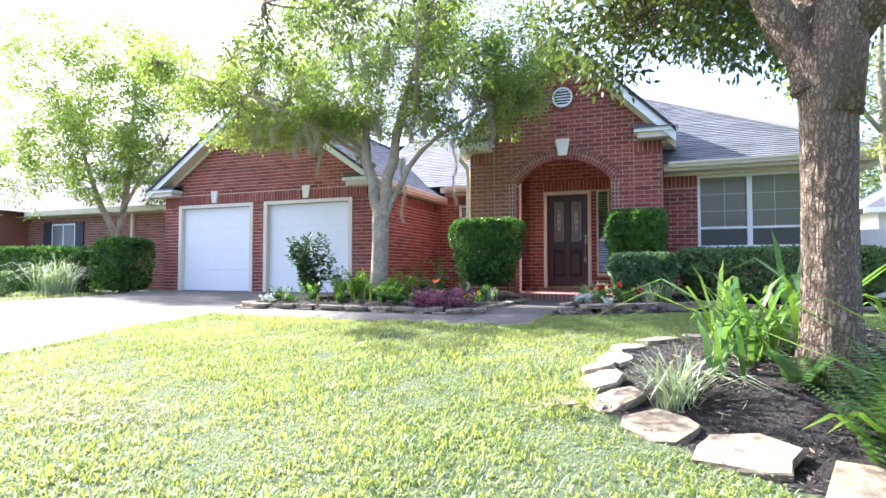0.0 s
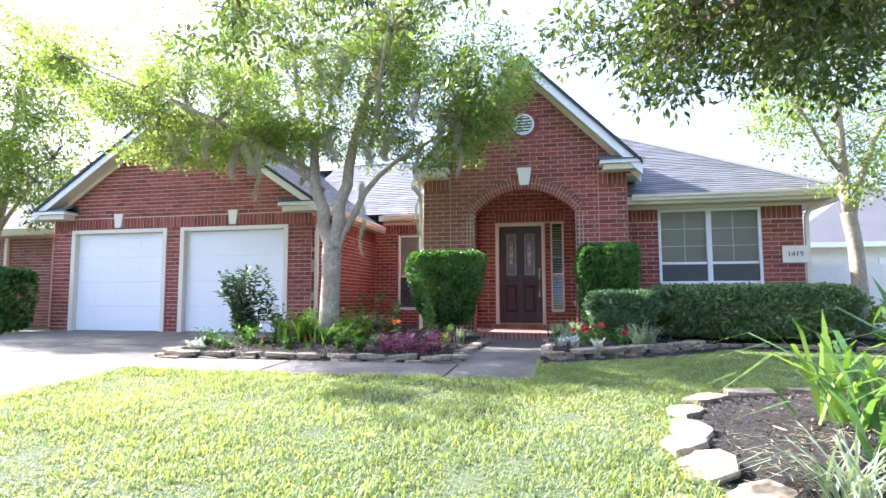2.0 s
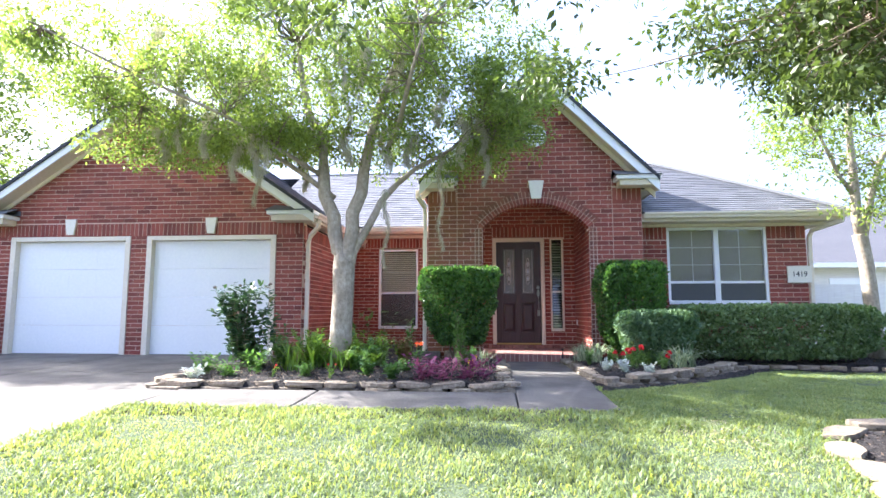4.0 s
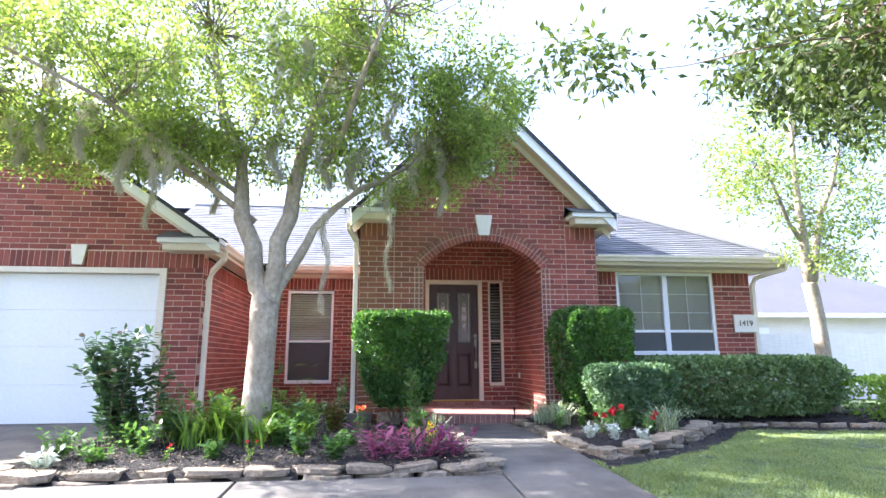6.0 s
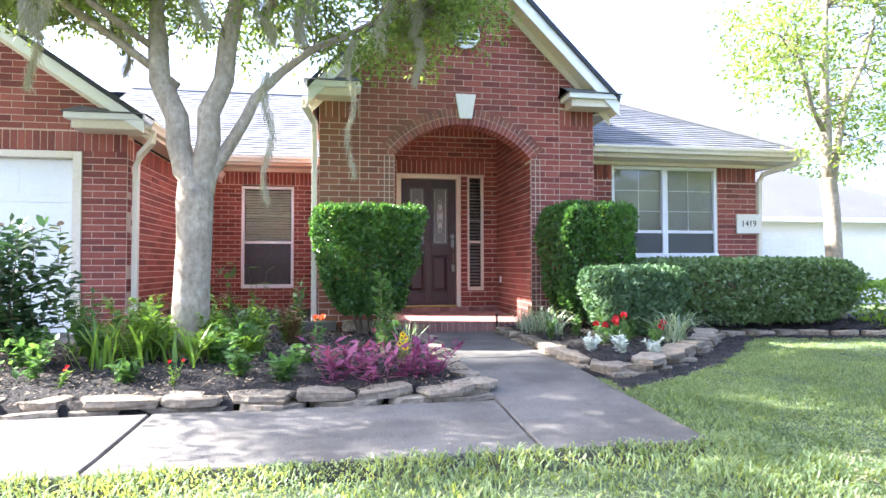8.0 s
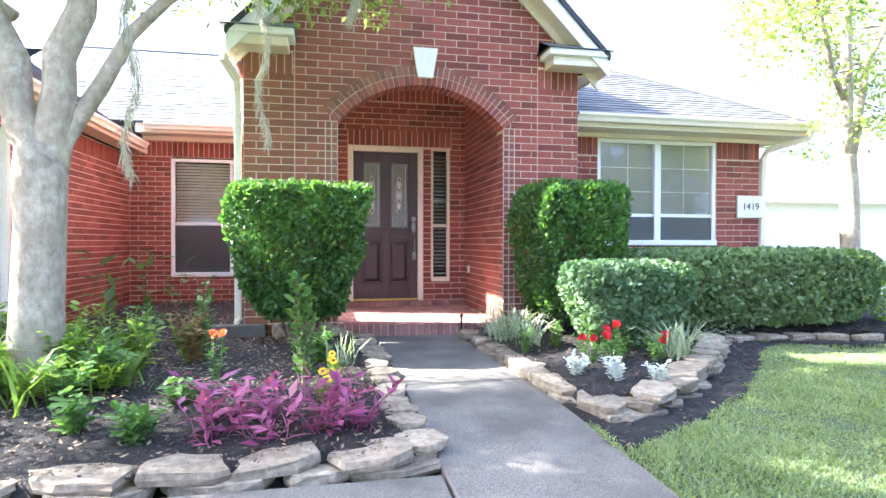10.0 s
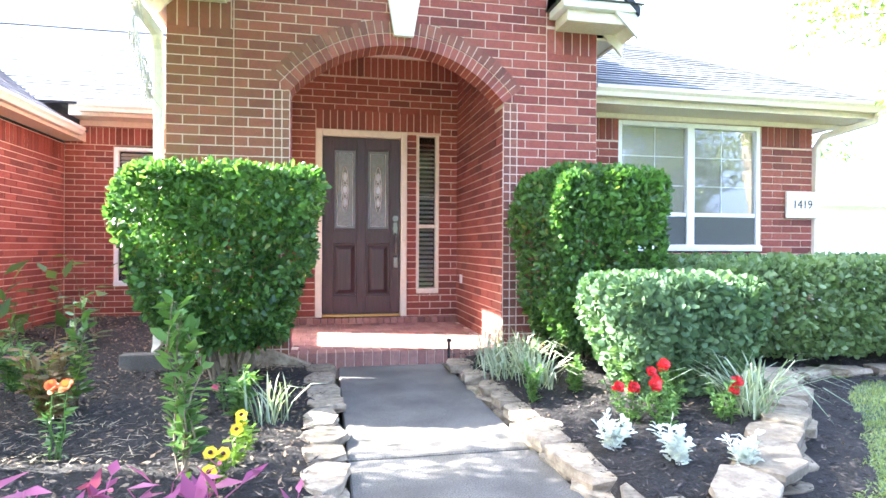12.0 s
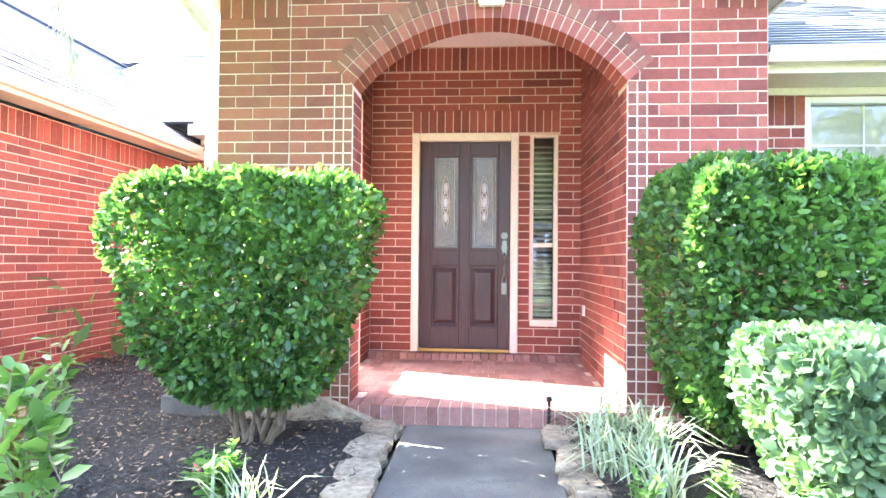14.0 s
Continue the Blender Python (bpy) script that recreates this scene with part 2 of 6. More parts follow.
LEAF_PURPLE = leafy("purple_leaves", (0.13, 0.02, 0.085), (0.40, 0.1, 0.23), 0.35, 0.4, (0.52, 0.26, 0.24))
LEAF_STRIPE = leafy("striped_pale_blades", (0.13, 0.22, 0.12), (0.47, 0.51, 0.38), 0.3, 0.45)
LEAF_SILVER = leafy("silver_leaves", (0.50, 0.54, 0.53), (0.72, 0.75, 0.74), 0.2, 0.7)
PETAL_RED = leafy("red_petals", (0.42, 0.008, 0.012), (0.62, 0.02, 0.03), 0.35, 0.5)
PETAL_YELLOW = leafy("yellow_petals", (0.72, 0.46, 0.01), (0.82, 0.62, 0.03), 0.35, 0.5)
PETAL_DARK = leafy("dark_petals", (0.03, 0.006, 0.012), (0.06, 0.012, 0.02), 0.2, 0.6)
PETAL_PINK = leafy("pink_petals", (0.62, 0.10, 0.20), (0.75, 0.25, 0.33), 0.35, 0.5)
PETAL_ORANGE = leafy("orange_petals", (0.65, 0.10, 0.03), (0.72, 0.17, 0.06), 0.35, 0.5)
MOSS = leafy("grey_hanging_moss", (0.32, 0.30, 0.24), (0.52, 0.49, 0.41), 0.35, 0.9)
NAVY = surface("navy_shutter", (0.015, 0.02, 0.035), (0.03, 0.035, 0.055), 0.5, 40, 2, 0.2)
SIDING = surface("beige_siding", (0.68, 0.64, 0.60), (0.80, 0.77, 0.73), 0.7, 30, 1, 0.3, 0.1, stretch=(0.1, 0.1, 1))
ROOF_FAR = surface("far_shingle", (0.05, 0.052, 0.062), (0.12, 0.12, 0.135), 0.95, 60, 0.7, 0.3, 0.5, 0.01)


# ---- building blocks ----
class Geo:
    """Vertices and faces that become one mesh."""

    def __init__(self):
        self.v, self.f = [], []

    def add(self, verts, faces):
        n = len(self.v)
        self.v += [tuple(p) for p in verts]
        self.f += [tuple(i + n for i in f) for f in faces]
        return self

    def box(self, x0, x1, y0, y1, z0, z1):
        return self.add([(x, y, z) for z in (z0, z1) for y in (y0, y1) for x in (x0, x1)],
                        [(0, 2, 3, 1), (4, 5, 7, 6), (0, 1, 5, 4), (2, 6, 7, 3), (0, 4, 6, 2), (1, 3, 7, 5)])

    def prism(self, poly, push):
        """A flat outline pushed along a vector."""
        n = len(poly)
        p = [Vector(q) for q in poly]
        return self.add([*p, *[q + Vector(push) for q in p]],
                        [tuple(range(n)), tuple(range(2 * n - 1, n - 1, -1))] + [(i, i + n, (i + 1) % n + n, (i + 1) % n) for i in range(n)])

    def tube(self, pts, radii, sides=8, spin=0.0, cap=True):
        pts = [Vector(p) for p in pts]
        rings = []
        for i, p in enumerate(pts):
            d = (pts[min(i + 1, len(pts) - 1)] - pts[max(i - 1, 0)]).normalized()
            a = d.orthogonal() if abs(d.z) > 0.95 else d.cross((0, 0, 1))
            a = Vector((1, 0, 0)) - d * d.x if abs(d.z) > 0.95 else a
            a.normalize()
            b = d.cross(a)
            rings.append([p + float(radii[i]) * (math.cos(spin + 2 * math.pi * k / sides) * a + math.sin(spin + 2 * math.pi * k / sides) * b) for k in range(sides)])
        faces = [(i * sides + k, i * sides + (k + 1) % sides, (i + 1) * sides + (k + 1) % sides, (i + 1) * sides + k) for i in range(len(pts) - 1) for k in range(sides)]
        if cap:
            faces += [tuple(range(sides - 1, -1, -1)), tuple(range((len(pts) - 1) * sides, len(pts) * sides))]
        return self.add([q for r in rings for q in r], faces)


def as_mesh(name, g, mat, smooth=False):
    me = bpy.data.meshes.new(name)
    me.from_pydata(g.v, [], g.f)
    me.materials.append(mat)
    if smooth:
        me.polygons.foreach_set("use_smooth", [True] * len(me.polygons))
    return me


def part(name, g, mat, parent=None, label="", kind="", bevel=0.0, smooth=False):
    ob = new(name, g if isinstance(g, bpy.types.Mesh) else as_mesh(name, g, mat, smooth))
    ob.parent = parent
    if bevel:
        b = ob.modifiers.new("bevel", "BEVEL")
        b.width, b.segments, b.limit_method = bevel, 2, "ANGLE"
    return tagged(ob, label, kind=kind)


def thing(name, label, category, at=(0, 0, 0), group="", kind=""):
    ob = new(name)
    ob.empty_display_size = 0.1
    ob.location = at
    return tagged(ob, label, category, group, kind)


def turned(name, m, parent, label="", kind="", pose_at=None):
    ob = new(name, m)
    ob.parent = parent
    if pose_at is not None:
        ob.matrix_basis = pose_at
    return tagged(ob, label, kind=kind)


def leaf_mesh(name, mat, base, aim, side, length, width, fold=0.15, curl=0.0, flat=False, rounded=False):
    """Many leaves at once: base points, directions along and across, sizes. Six corners each, folded at the midrib."""
    n = len(base)
    aim = aim / np.maximum(np.linalg.norm(aim, axis=1, keepdims=True), 1e-6)
    side = side - aim * np.sum(side * aim, axis=1, keepdims=True)
    side = side / np.maximum(np.linalg.norm(side, axis=1, keepdims=True), 1e-6)
    up = np.cross(side, aim)
    L, W = np.reshape(length, (-1, 1)) * np.ones((n, 1)), np.reshape(width, (-1, 1)) * np.ones((n, 1))
    if flat:
        cols = [base, base + aim * L * 0.5 + side * W * 0.5, base + aim * L, base + aim * L * 0.5 - side * W * 0.5]
        faces = np.array([[0, 1, 2, 3]])
    elif rounded:
        low, high = base + aim * L * 0.28, base + aim * L * 0.74
        cols = [base, low + side * W * 0.45, high + side * W * 0.44, base + aim * L - up * L * curl, high - side * W * 0.44, low - side * W * 0.45, base + aim * L * 0.5 - up * W * fold]
        faces = np.array([[0, 1, 6], [1, 2, 6], [2, 3, 6], [3, 4, 6], [4, 5, 6], [5, 0, 6]])
    else:
        mid = base + aim * L * 0.48 - up * W * fold
        cols = [base, base + aim * L * 0.4 + side * W * 0.5, base + aim * L - up * L * curl, base + aim * L * 0.4 - side * W * 0.5, mid]
        faces = np.array([[0, 1, 4], [1, 2, 4], [4, 2, 3], [0, 4, 3]])
    k = len(cols)
    verts = np.stack(cols, axis=1).reshape(-1, 3)
    f = (faces[None] + (np.arange(n) * k)[:, None, None]).reshape(-1, faces.shape[1])
    me = bpy.data.meshes.new(name)
    me.vertices.add(len(verts))
    me.vertices.foreach_set("co", verts.astype(np.float32).ravel())
    me.loops.add(f.size)
    me.loops.foreach_set("vertex_index", f.astype(np.int32).ravel())
    me.polygons.add(len(f))
    me.polygons.foreach_set("loop_start", np.arange(0, f.size, f.shape[1], dtype=np.int32))
    me.update(calc_edges=True)
    me.materials.append(mat)
    return me


def blade_mesh(name, mat, base, lean, height, width):
    """Grass-like blades: two quads and a tip, bending over."""
    n = len(base)
    lean3 = np.concatenate([lean, np.zeros((n, 1))], axis=1)
    side = np.stack([-lean[:, 1], lean[:, 0], np.zeros(n)], axis=1)
    side /= np.maximum(np.linalg.norm(side, axis=1, keepdims=True), 1e-6)
    H, W = np.reshape(height, (-1, 1)), np.reshape(width, (-1, 1))
    z = np.array([[0, 0, 1.0]])
    cols = []
    for s, w in ((0.0, 0.8), (0.4, 1.0), (0.75, 0.75)):
        c = base + z * H * (s - 0.25 * s ** 3 * np.linalg.norm(lean3, axis=1, keepdims=True)) + lean3 * H * s ** 1.7
        cols += [c - side * W * w / 2, c + side * W * w / 2]
    tip = base + z * H * (1 - 0.45 * np.linalg.norm(lean3, axis=1, keepdims=True)) + lean3 * H * 1.05
    cols.append(tip)
    verts = np.stack(cols, axis=1).reshape(-1, 3)
    tri = np.array([[0, 1, 3], [0, 3, 2], [2, 3, 5], [2, 5, 4], [4, 5, 6]])
    f = (tri[None] + (np.arange(n) * 7)[:, None, None]).reshape(-1, 3)
    me = bpy.data.meshes.new(name)
    me.vertices.add(len(verts))
    me.vertices.foreach_set("co", verts.astype(np.float32).ravel())
    me.loops.add(f.size)
    me.loops.foreach_set("vertex_index", f.astype(np.int32).ravel())
    me.polygons.add(len(f))
    me.polygons.foreach_set("loop_start", np.arange(0, f.size, 3, dtype=np.int32))
    me.update(calc_edges=True)
    me.materials.append(mat)
    return me


# ---- lie of the land ----
PROFILE_Y = [-60, -12, -6, 0, 3.3, 4.6, 6.3, 8.0, 12.0, 80]
PROFILE_Z = [-0.9, -0.62, -0.42, -0.1, 0.10, 0.23, 0.335, 0.385, 0.40, 0.45]
WALK_Z = 0.40


def lawn_z(x, y):
    return np.interp(y, PROFILE_Y, PROFILE_Z)


# outlines of the beds, seen from above
BED_LEFT = [(-5.95, 7.35), (-1.98, 7.5), (-1.98, 11.1), (-2.3, 11.15), (-3.3, 11.15), (-3.3, 14.85), (-5.45, 14.85), (-5.45, 10.95), (-6.05, 10.2), (-6.1, 8.6)]
BED_RIGHT = [(-0.82, 8.0), (-0.4, 8.12), (0.1, 8.5), (0.6, 8.95), (1.05, 9.45), (1.35, 9.85), (1.9, 10.15), (2.6, 10.1), (3.4, 9.85), (4.3, 9.7), (6.0, 9.8), (6.0, 11.8), (0.45, 11.8), (0.45, 11.1), (-0.9, 11.1)]
BED_OAK = [(0.2, 3.55), (0.12, 4.3), (0.25, 5.1), (0.55, 5.75), (1.2, 6.1), (2.2, 6.1), (3.2, 5.6), (3.7, 4.4), (3.4, 3.0), (2.4, 2.2), (1.3, 2.5), (0.7, 2.95)]


def inside(poly, x, y):
    hit = np.zeros(np.shape(x), bool)
    for (x0, y0), (x1, y1) in zip(poly, poly[1:] + poly[:1]):
        if y0 != y1:
            hit ^= ((y0 > y) != (y1 > y)) & (x < (x1 - x0) * (y - y0) / (y1 - y0) + x0)
    return hit


def edge_distance(poly, x, y):
    best = np.full(np.shape(x), 1e9)
    for (x0, y0), (x1, y1) in zip(poly, poly[1:] + poly[:1]):
        dx, dy = x1 - x0, y1 - y0
        t = np.clip(((x - x0) * dx + (y - y0) * dy) / (dx * dx + dy * dy), 0, 1)
        best = np.minimum(best, np.hypot(x - x0 - t * dx, y - y0 - t * dy))
    return best


def bed_height(poly, base, rise, reach):
    def h(x, y):
        d = np.where(inside(poly, x, y), edge_distance(poly, x, y), 0)
        return base + rise * np.clip(d / reach, 0, 1) ** 0.7 + 0.015 * np.sin(5 * x + 1) * np.sin(4.3 * y)
    return h


left_z = bed_height(BED_LEFT, 0.42, 0.06, 0.8)
right_z = bed_height(BED_RIGHT, 0.47, 0.04, 0.5)


def oak_z(x, y):
    d = np.where(inside(BED_OAK, x, y), edge_distance(BED_OAK, x, y), 0)
    return lawn_z(x, y) + 0.015 + 0.34 * np.clip((d - 0.25) / 1.2, 0, 1) ** 0.85 + 0.012 * np.sin(5 * x + 1) * np.sin(4.3 * y)


def slab_z(x, y):
    return WALK_Z - 0.06 * np.clip((8.2 - y) / 1.6, 0, 1)


def drive_z(x, y):
    return np.interp(y, [-30, 0, 3.3, 6.3, 8.3, 11.2], [-0.72, -0.07, 0.13, 0.33, 0.38, 0.48])


def paved(x, y):
    drive = (x > -11.75) & (x < -5.7) & (y < 11.2)
    return drive | ((x > -5.75) & (x < -0.95) & (y > 6.42) & (y < 7.5)) | ((x > -2.0) & (x < -0.95) & (y > 6.42) & (y < 11.3))


RIM = [(-0.94, 7.45), (-0.3, 7.75), (0.3, 8.15), (0.85, 8.65), (1.3, 9.15), (1.6, 9.5), (2.1, 9.85), (3.4, 9.55), (5.9, 9.5), (5.9, 10.0), (1.3, 10.0), (-0.9, 8.4)]


def lawn_here(x, y):
    return ~(paved(x, y) | ((x > -2.4) & (x < -0.6) & (y > 7.9)) | (inside(RIM, x, y) & (edge_distance(RIM, x, y) > 0.03 + 0.03 * np.sin(9 * x) * np.sin(11 * y))) | inside(BED_LEFT, x, y) | inside(BED_RIGHT, x, y) | inside(BED_OAK, x, y))


# ground: one sheet to the horizon
gx = np.concatenate([[-2000, -600, -200, -80, -45], np.arange(-30, 20.1, 0.5), [45, 80, 200, 600, 2000]])
gy = np.concatenate([[-2000, -600, -200, -60, -30], np.arange(-14, 24.1, 0.5), [45, 80, 200, 600, 2000]])
X, Y = np.meshgrid(gx, gy)
Z = lawn_z(X, Y) - np.where(paved(X, Y) | inside(BED_LEFT, X, Y) | inside(BED_RIGHT, X, Y), 0.12, 0)
g = Geo()
nx, ny = len(gx), len(gy)
g.add(np.stack([X, Y, Z], -1).reshape(-1, 3).tolist(), [(j * nx + i, j * nx + i + 1, (j + 1) * nx + i + 1, (j + 1) * nx + i) for j in range(ny - 1) for i in range(nx - 1)])
tagged(part("ground", g, TURF, smooth=True), "sunlit turf ground sloping down from the house", "ground", kind="structure")


def sheet(name, poly, height, mat, label, category, step=0.12, skirt=0.2):
    """A bed: a fine grid clipped to an outline, draped at a height, with edges that go down into the ground."""
    xs, ys = [p[0] for p in poly], [p[1] for p in poly]
    ax, ay = np.arange(min(xs) - step, max(xs) + step, step), np.arange(min(ys) - step, max(ys) + step, step)
    PX, PY = np.meshgrid(ax, ay)
    ok = inside(poly, PX, PY) | (edge_distance(poly, PX, PY) < step * 0.75)
    PZ = height(PX, PY) + 0.012 * np.sin(17 * PX + 3 * PY) * np.sin(13 * PY) - np.where(inside(poly, PX, PY), 0, skirt)
    gg = Geo()
    m = len(ax)
    gg.add(np.stack([PX, PY, PZ], -1).reshape(-1, 3).tolist(),
           [(j * m + i, j * m + i + 1, (j + 1) * m + i + 1, (j + 1) * m + i) for j in range(len(ay) - 1) for i in range(m - 1) if ok[j, i] and ok[j, i + 1] and ok[j + 1, i] and ok[j + 1, i + 1]])
    return tagged(part(name, gg, mat, smooth=True), label, category, kind="structure")


sheet("flower_bed", BED_LEFT, left_z, SOIL, "dark mulch of the flower bed before the house", "flower bed")
sheet("flower_bed", BED_RIGHT, right_z, SOIL, "dark mulch of the flower bed under the hedge", "flower bed")
sheet("bare_soil", RIM, lambda x, y: lawn_z(x, y) + 0.012, SOIL, "bare dark soil strip along the stone edging", "soil", 0.06, 0.05)
sheet("tree_bed", BED_OAK, oak_z, SOIL, "mounded dark mulch bed round the oak trunk", "flower bed")


def slab(name, x0, x1, y0, y1, zf, parent, n=6):
    """A concrete slab with a rounded edge, following the fall of the ground."""
    gg = Geo()
    ys = np.linspace(y0 + 0.008, y1 - 0.008, n)
    top = [(x, y, float(zf(x, y))) for y in ys for x in (x0 + 0.008, x1 - 0.008)]
    rim = [(x, y, float(zf(x, y)) - 0.008) for y in [y0, *ys[1:-1], y1] for x in (x0, x1)]
    low = [(x, y, z - 0.14) for x, y, z in rim]
    faces = []
    for i in range(n - 1):
        faces.append((2 * i, 2 * i + 1, 2 * i + 3, 2 * i + 2))
    for o, q in ((0, 2 * n), (2 * n, 4 * n)):
        for i in range(n - 1):
            faces += [(o + 2 * i, o + 2 * i + 2, q + 2 * i + 2, q + 2 * i), (o + 2 * i + 1, q + 2 * i + 1, q + 2 * i + 3, o + 2 * i + 3)]
        faces += [(o, q, q + 1, o + 1), (o + 2 * n - 2, o + 2 * n - 1, q + 2 * n - 1, q + 2 * n - 2)]
    gg.add(top + rim + low, faces)
    return part(name, gg, CONCRETE, parent)


walkway = thing("walkway", "weathered grey concrete front walk with dark joints", "walkway", kind="structure")
for a, b in ((-5.65, -4.06), (-4.045, -1.885)):
    slab("slab", a, b, 6.42, 7.38, slab_z, walkway)
slab("slab", -1.87, -0.93, 6.42, 8.918, slab_z, walkway, 10)
slab("slab", -1.87, -0.95, 8.948, 11.13, slab_z, walkway)
driveway = thing("driveway", "pale sunlit concrete driveway to the garage", "driveway", kind="structure")
for xa, xb in ((-11.75, -8.75), (-8.735, -5.67)):
    for ya, yb in ((-14, -8.01), (-8, -4.01), (-4, -0.01), (0, 3.29), (3.3, 6.29), (6.3, 8.79), (8.8, 11.12)):
        slab("slab", xa, xb, ya, yb, drive_z, driveway)

# ---- the house ----
COURSE, UNIT, JOINT, Z0 = 0.0805, 0.254, 0.0105, 0.40
FULL = {m.name: as_mesh("brick", Geo().box(0, UNIT - JOINT, -0.02, 0.0, 0, COURSE - JOINT), m) for m in (BRICK, BRICK_BROWNED, FAR_BRICK)}


def brick_wall(name, origin, turn, length, z1, spans, label, soldiers=(), near=None, z0=Z0, thick=0.2, mat=BRICK, stacks=(), joints=()):
    """Brickwork in running bond. origin: the wall's start on its outer face; turn: degrees from +x, the outer face to the right of
    the run. spans(z): where the wall stands at that height. soldiers: bands (u0, u1, z0, z1) of upright bricks. near(u, z): bricks as single pieces. stacks: columns of half bricks; joints: upright control joints."""
    m = pose(origin[0], origin[1], 0, 0, 0, turn)
    mortar, rest, edge, single = Geo(), Geo(), Geo(), []
    rng = random.Random(name + str(origin))
    rows = int(math.ceil((z1 - z0) / COURSE))

    def lay(a, b, za, zb, into=rest):
        out = rng.uniform(-0.0025, 0.0025)
        into.box(a, b, -out, 0.02, za, zb)

    bed, since = None, z0
    for r in range(rows + 1):
        za = z0 + r * COURSE
        now = [q for q in spans(za + COURSE / 2) if q[1] - q[0] > 0.02] if r < rows else None
        if now != bed:
            for a, b in bed or []:
                mortar.box(a, b, 0.005, thick, since, min(za, z1))
            bed, since = now, za
    for r in range(rows):
        za = z0 + r * COURSE
        zb = min(za + COURSE, z1)
        if zb - za < 0.03:
            continue
        runs = list(spans((za + zb) / 2))
        for s0, s1, sa, sb in soldiers:
            if sa - 0.01 < (za + zb) / 2 < sb + 0.01:
                runs = [q for a, b in runs for q in ((a, min(b, s0)), (max(a, s1), b)) if q[1] - q[0] > 0.02]
        for s0, s1, top in stacks:
            if za < top:
                lay(s0 + JOINT / 2, s1 - JOINT / 2, za, min(za + COURSE - JOINT, zb), edge)
                runs = [q for a, b in runs for q in ((a, min(b, s0)), (max(a, s1), b)) if q[1] - q[0] > 0.02]
        for u in joints:
            runs = [q for a, b in runs for q in ((a, min(b, u)), (max(a, u), b)) if q[1] - q[0] > 0.02]
        for a, b in runs:
            shift = UNIT / 2 if r % 2 else 0
            cuts = [k * UNIT - shift for k in range(int(a / UNIT), int(b / UNIT) + 2)]
            cuts = [a] + [u for u in cuts if a + 0.06 < u < b - 0.06] + [b]
            for p, q in zip(cuts[:-1], cuts[1:]):
                p, q = p + JOINT / 2, q - JOINT / 2
                if q - p > 0.006:
                    if near and abs(q - p - UNIT + JOINT) < 0.002 and zb - za > COURSE - 0.001 and near(p, za) and len(single) < 300:
                        single.append((p, za))
                    else:
                        lay(p, q, za, min(za + COURSE - JOINT, zb))
    for s0, s1, sa, sb in soldiers:
        n = max(1, round((s1 - s0) / COURSE))
        w = (s1 - s0) / n
        for i in range(n):
            c = s0 + (i + 0.5) * w
            if any(a <= c <= b for a, b in spans((sa + sb) / 2)):
                lay(s0 + i * w + JOINT / 2, s0 + (i + 1) * w - JOINT / 2, sa, sb - JOINT)
    wall = part(name, mortar, MORTAR, kind="structure")
    tagged(wall, label, "wall")
    wall.matrix_world = m
    part("brickwork", rest, mat, wall, kind="stuff")
    if edge.v:
        part("edge_bricks", edge, BRICK_GREY, wall, kind="stuff")
    for p, za in single:
        ob = new("brick", FULL[mat.name])
        ob.parent = wall
        ob.matrix_basis = pose(p, rng.uniform(-0.0025, 0.0025), za, 0, rng.uniform(-0.25, 0.25), 0) @ Matrix.Diagonal((1, -1, 1, 1))
    return wall


def cut(full, holes):
    """full: (u0, u1); holes: (u0, u1, z0, z1)."""
    def spans(z):
        runs = [full]
        for h0, h1, za, zb in holes:
            if za < z < zb:
                runs = [q for a, b in runs for q in ((a, min(b, h0)), (max(a, h1), b)) if q[1] - q[0] > 0.01]
        return runs
    return spans


# garage front with its gable
GX0, GX1, GY, PEAK_X = -11.6, -5.5, 11.0, -8.53
G_DOORS = [(-11.13, -8.765), (-8.448, -6.0)]
G_TOP = 2.637


def garage_spans(z):
    if z < G_TOP:
        return cut((0, GX1 - GX0), [(a - GX0, b - GX0, 0, G_TOP) for a, b in G_DOORS])(z)
    if z < 2.9:
        return [(0, GX1 - GX0)]
    half = (5.14 - z) / 0.68
    return [(max(0, PEAK_X - half - GX0), min(GX1 - GX0, PEAK_X + half - GX0))]


Z_SOLDIER = G_TOP + 0.005
brick_wall("wall_garage_front", (GX0, GY), 0, GX1 - GX0, 5.11, garage_spans, "red brick garage front with pale mortar joints", [(0, GX1 - GX0, Z_SOLDIER, Z_SOLDIER + 0.242)],
           near=lambda u, z: u > 3.4 and z > 2.9)
brick_wall("wall_garage_side", (GX1, GY), 90, 3.9, Z0 + 30 * COURSE, cut((0.01, 3.9), []), "red brick garage side wall in shade", [(0.01, 3.9, Z0 + 27 * COURSE, Z0 + 30 * COURSE)], near=lambda u, z: 1.0 < u and z > 0.5)
brick_wall("wall_garage_west", (GX0, 18.0), -90, 7.0, 2.84, cut((0, 6.99), []), "red brick garage end wall")

# recessed wing with a narrow window
MY = 14.9
B_WIN = (-4.88, -3.92, 0.88, 2.79)
brick_wall("wall_recess", (GX1, MY), 0, 2.25, 3.1, cut((0, 2.25), [(B_WIN[0] - GX1, B_WIN[1] - GX1, B_WIN[2], B_WIN[3])]), "red brick wall of the recessed wing",
           [(0, 2.25, 2.82, 3.062)], near=lambda u, z: True)

# entrance tower: gable front with a segmental arch
TX0, TX1, TY, TC = -3.25, 0.5, 11.14, -1.345
A0, A1, SPRING, RISE = -2.28, -0.41, 2.72, 0.45
HALF = (A1 - A0) / 2
ARC_R = (HALF ** 2 + RISE ** 2) / (2 * RISE)
ARC_Z = SPRING + RISE - ARC_R
RING = 0.225


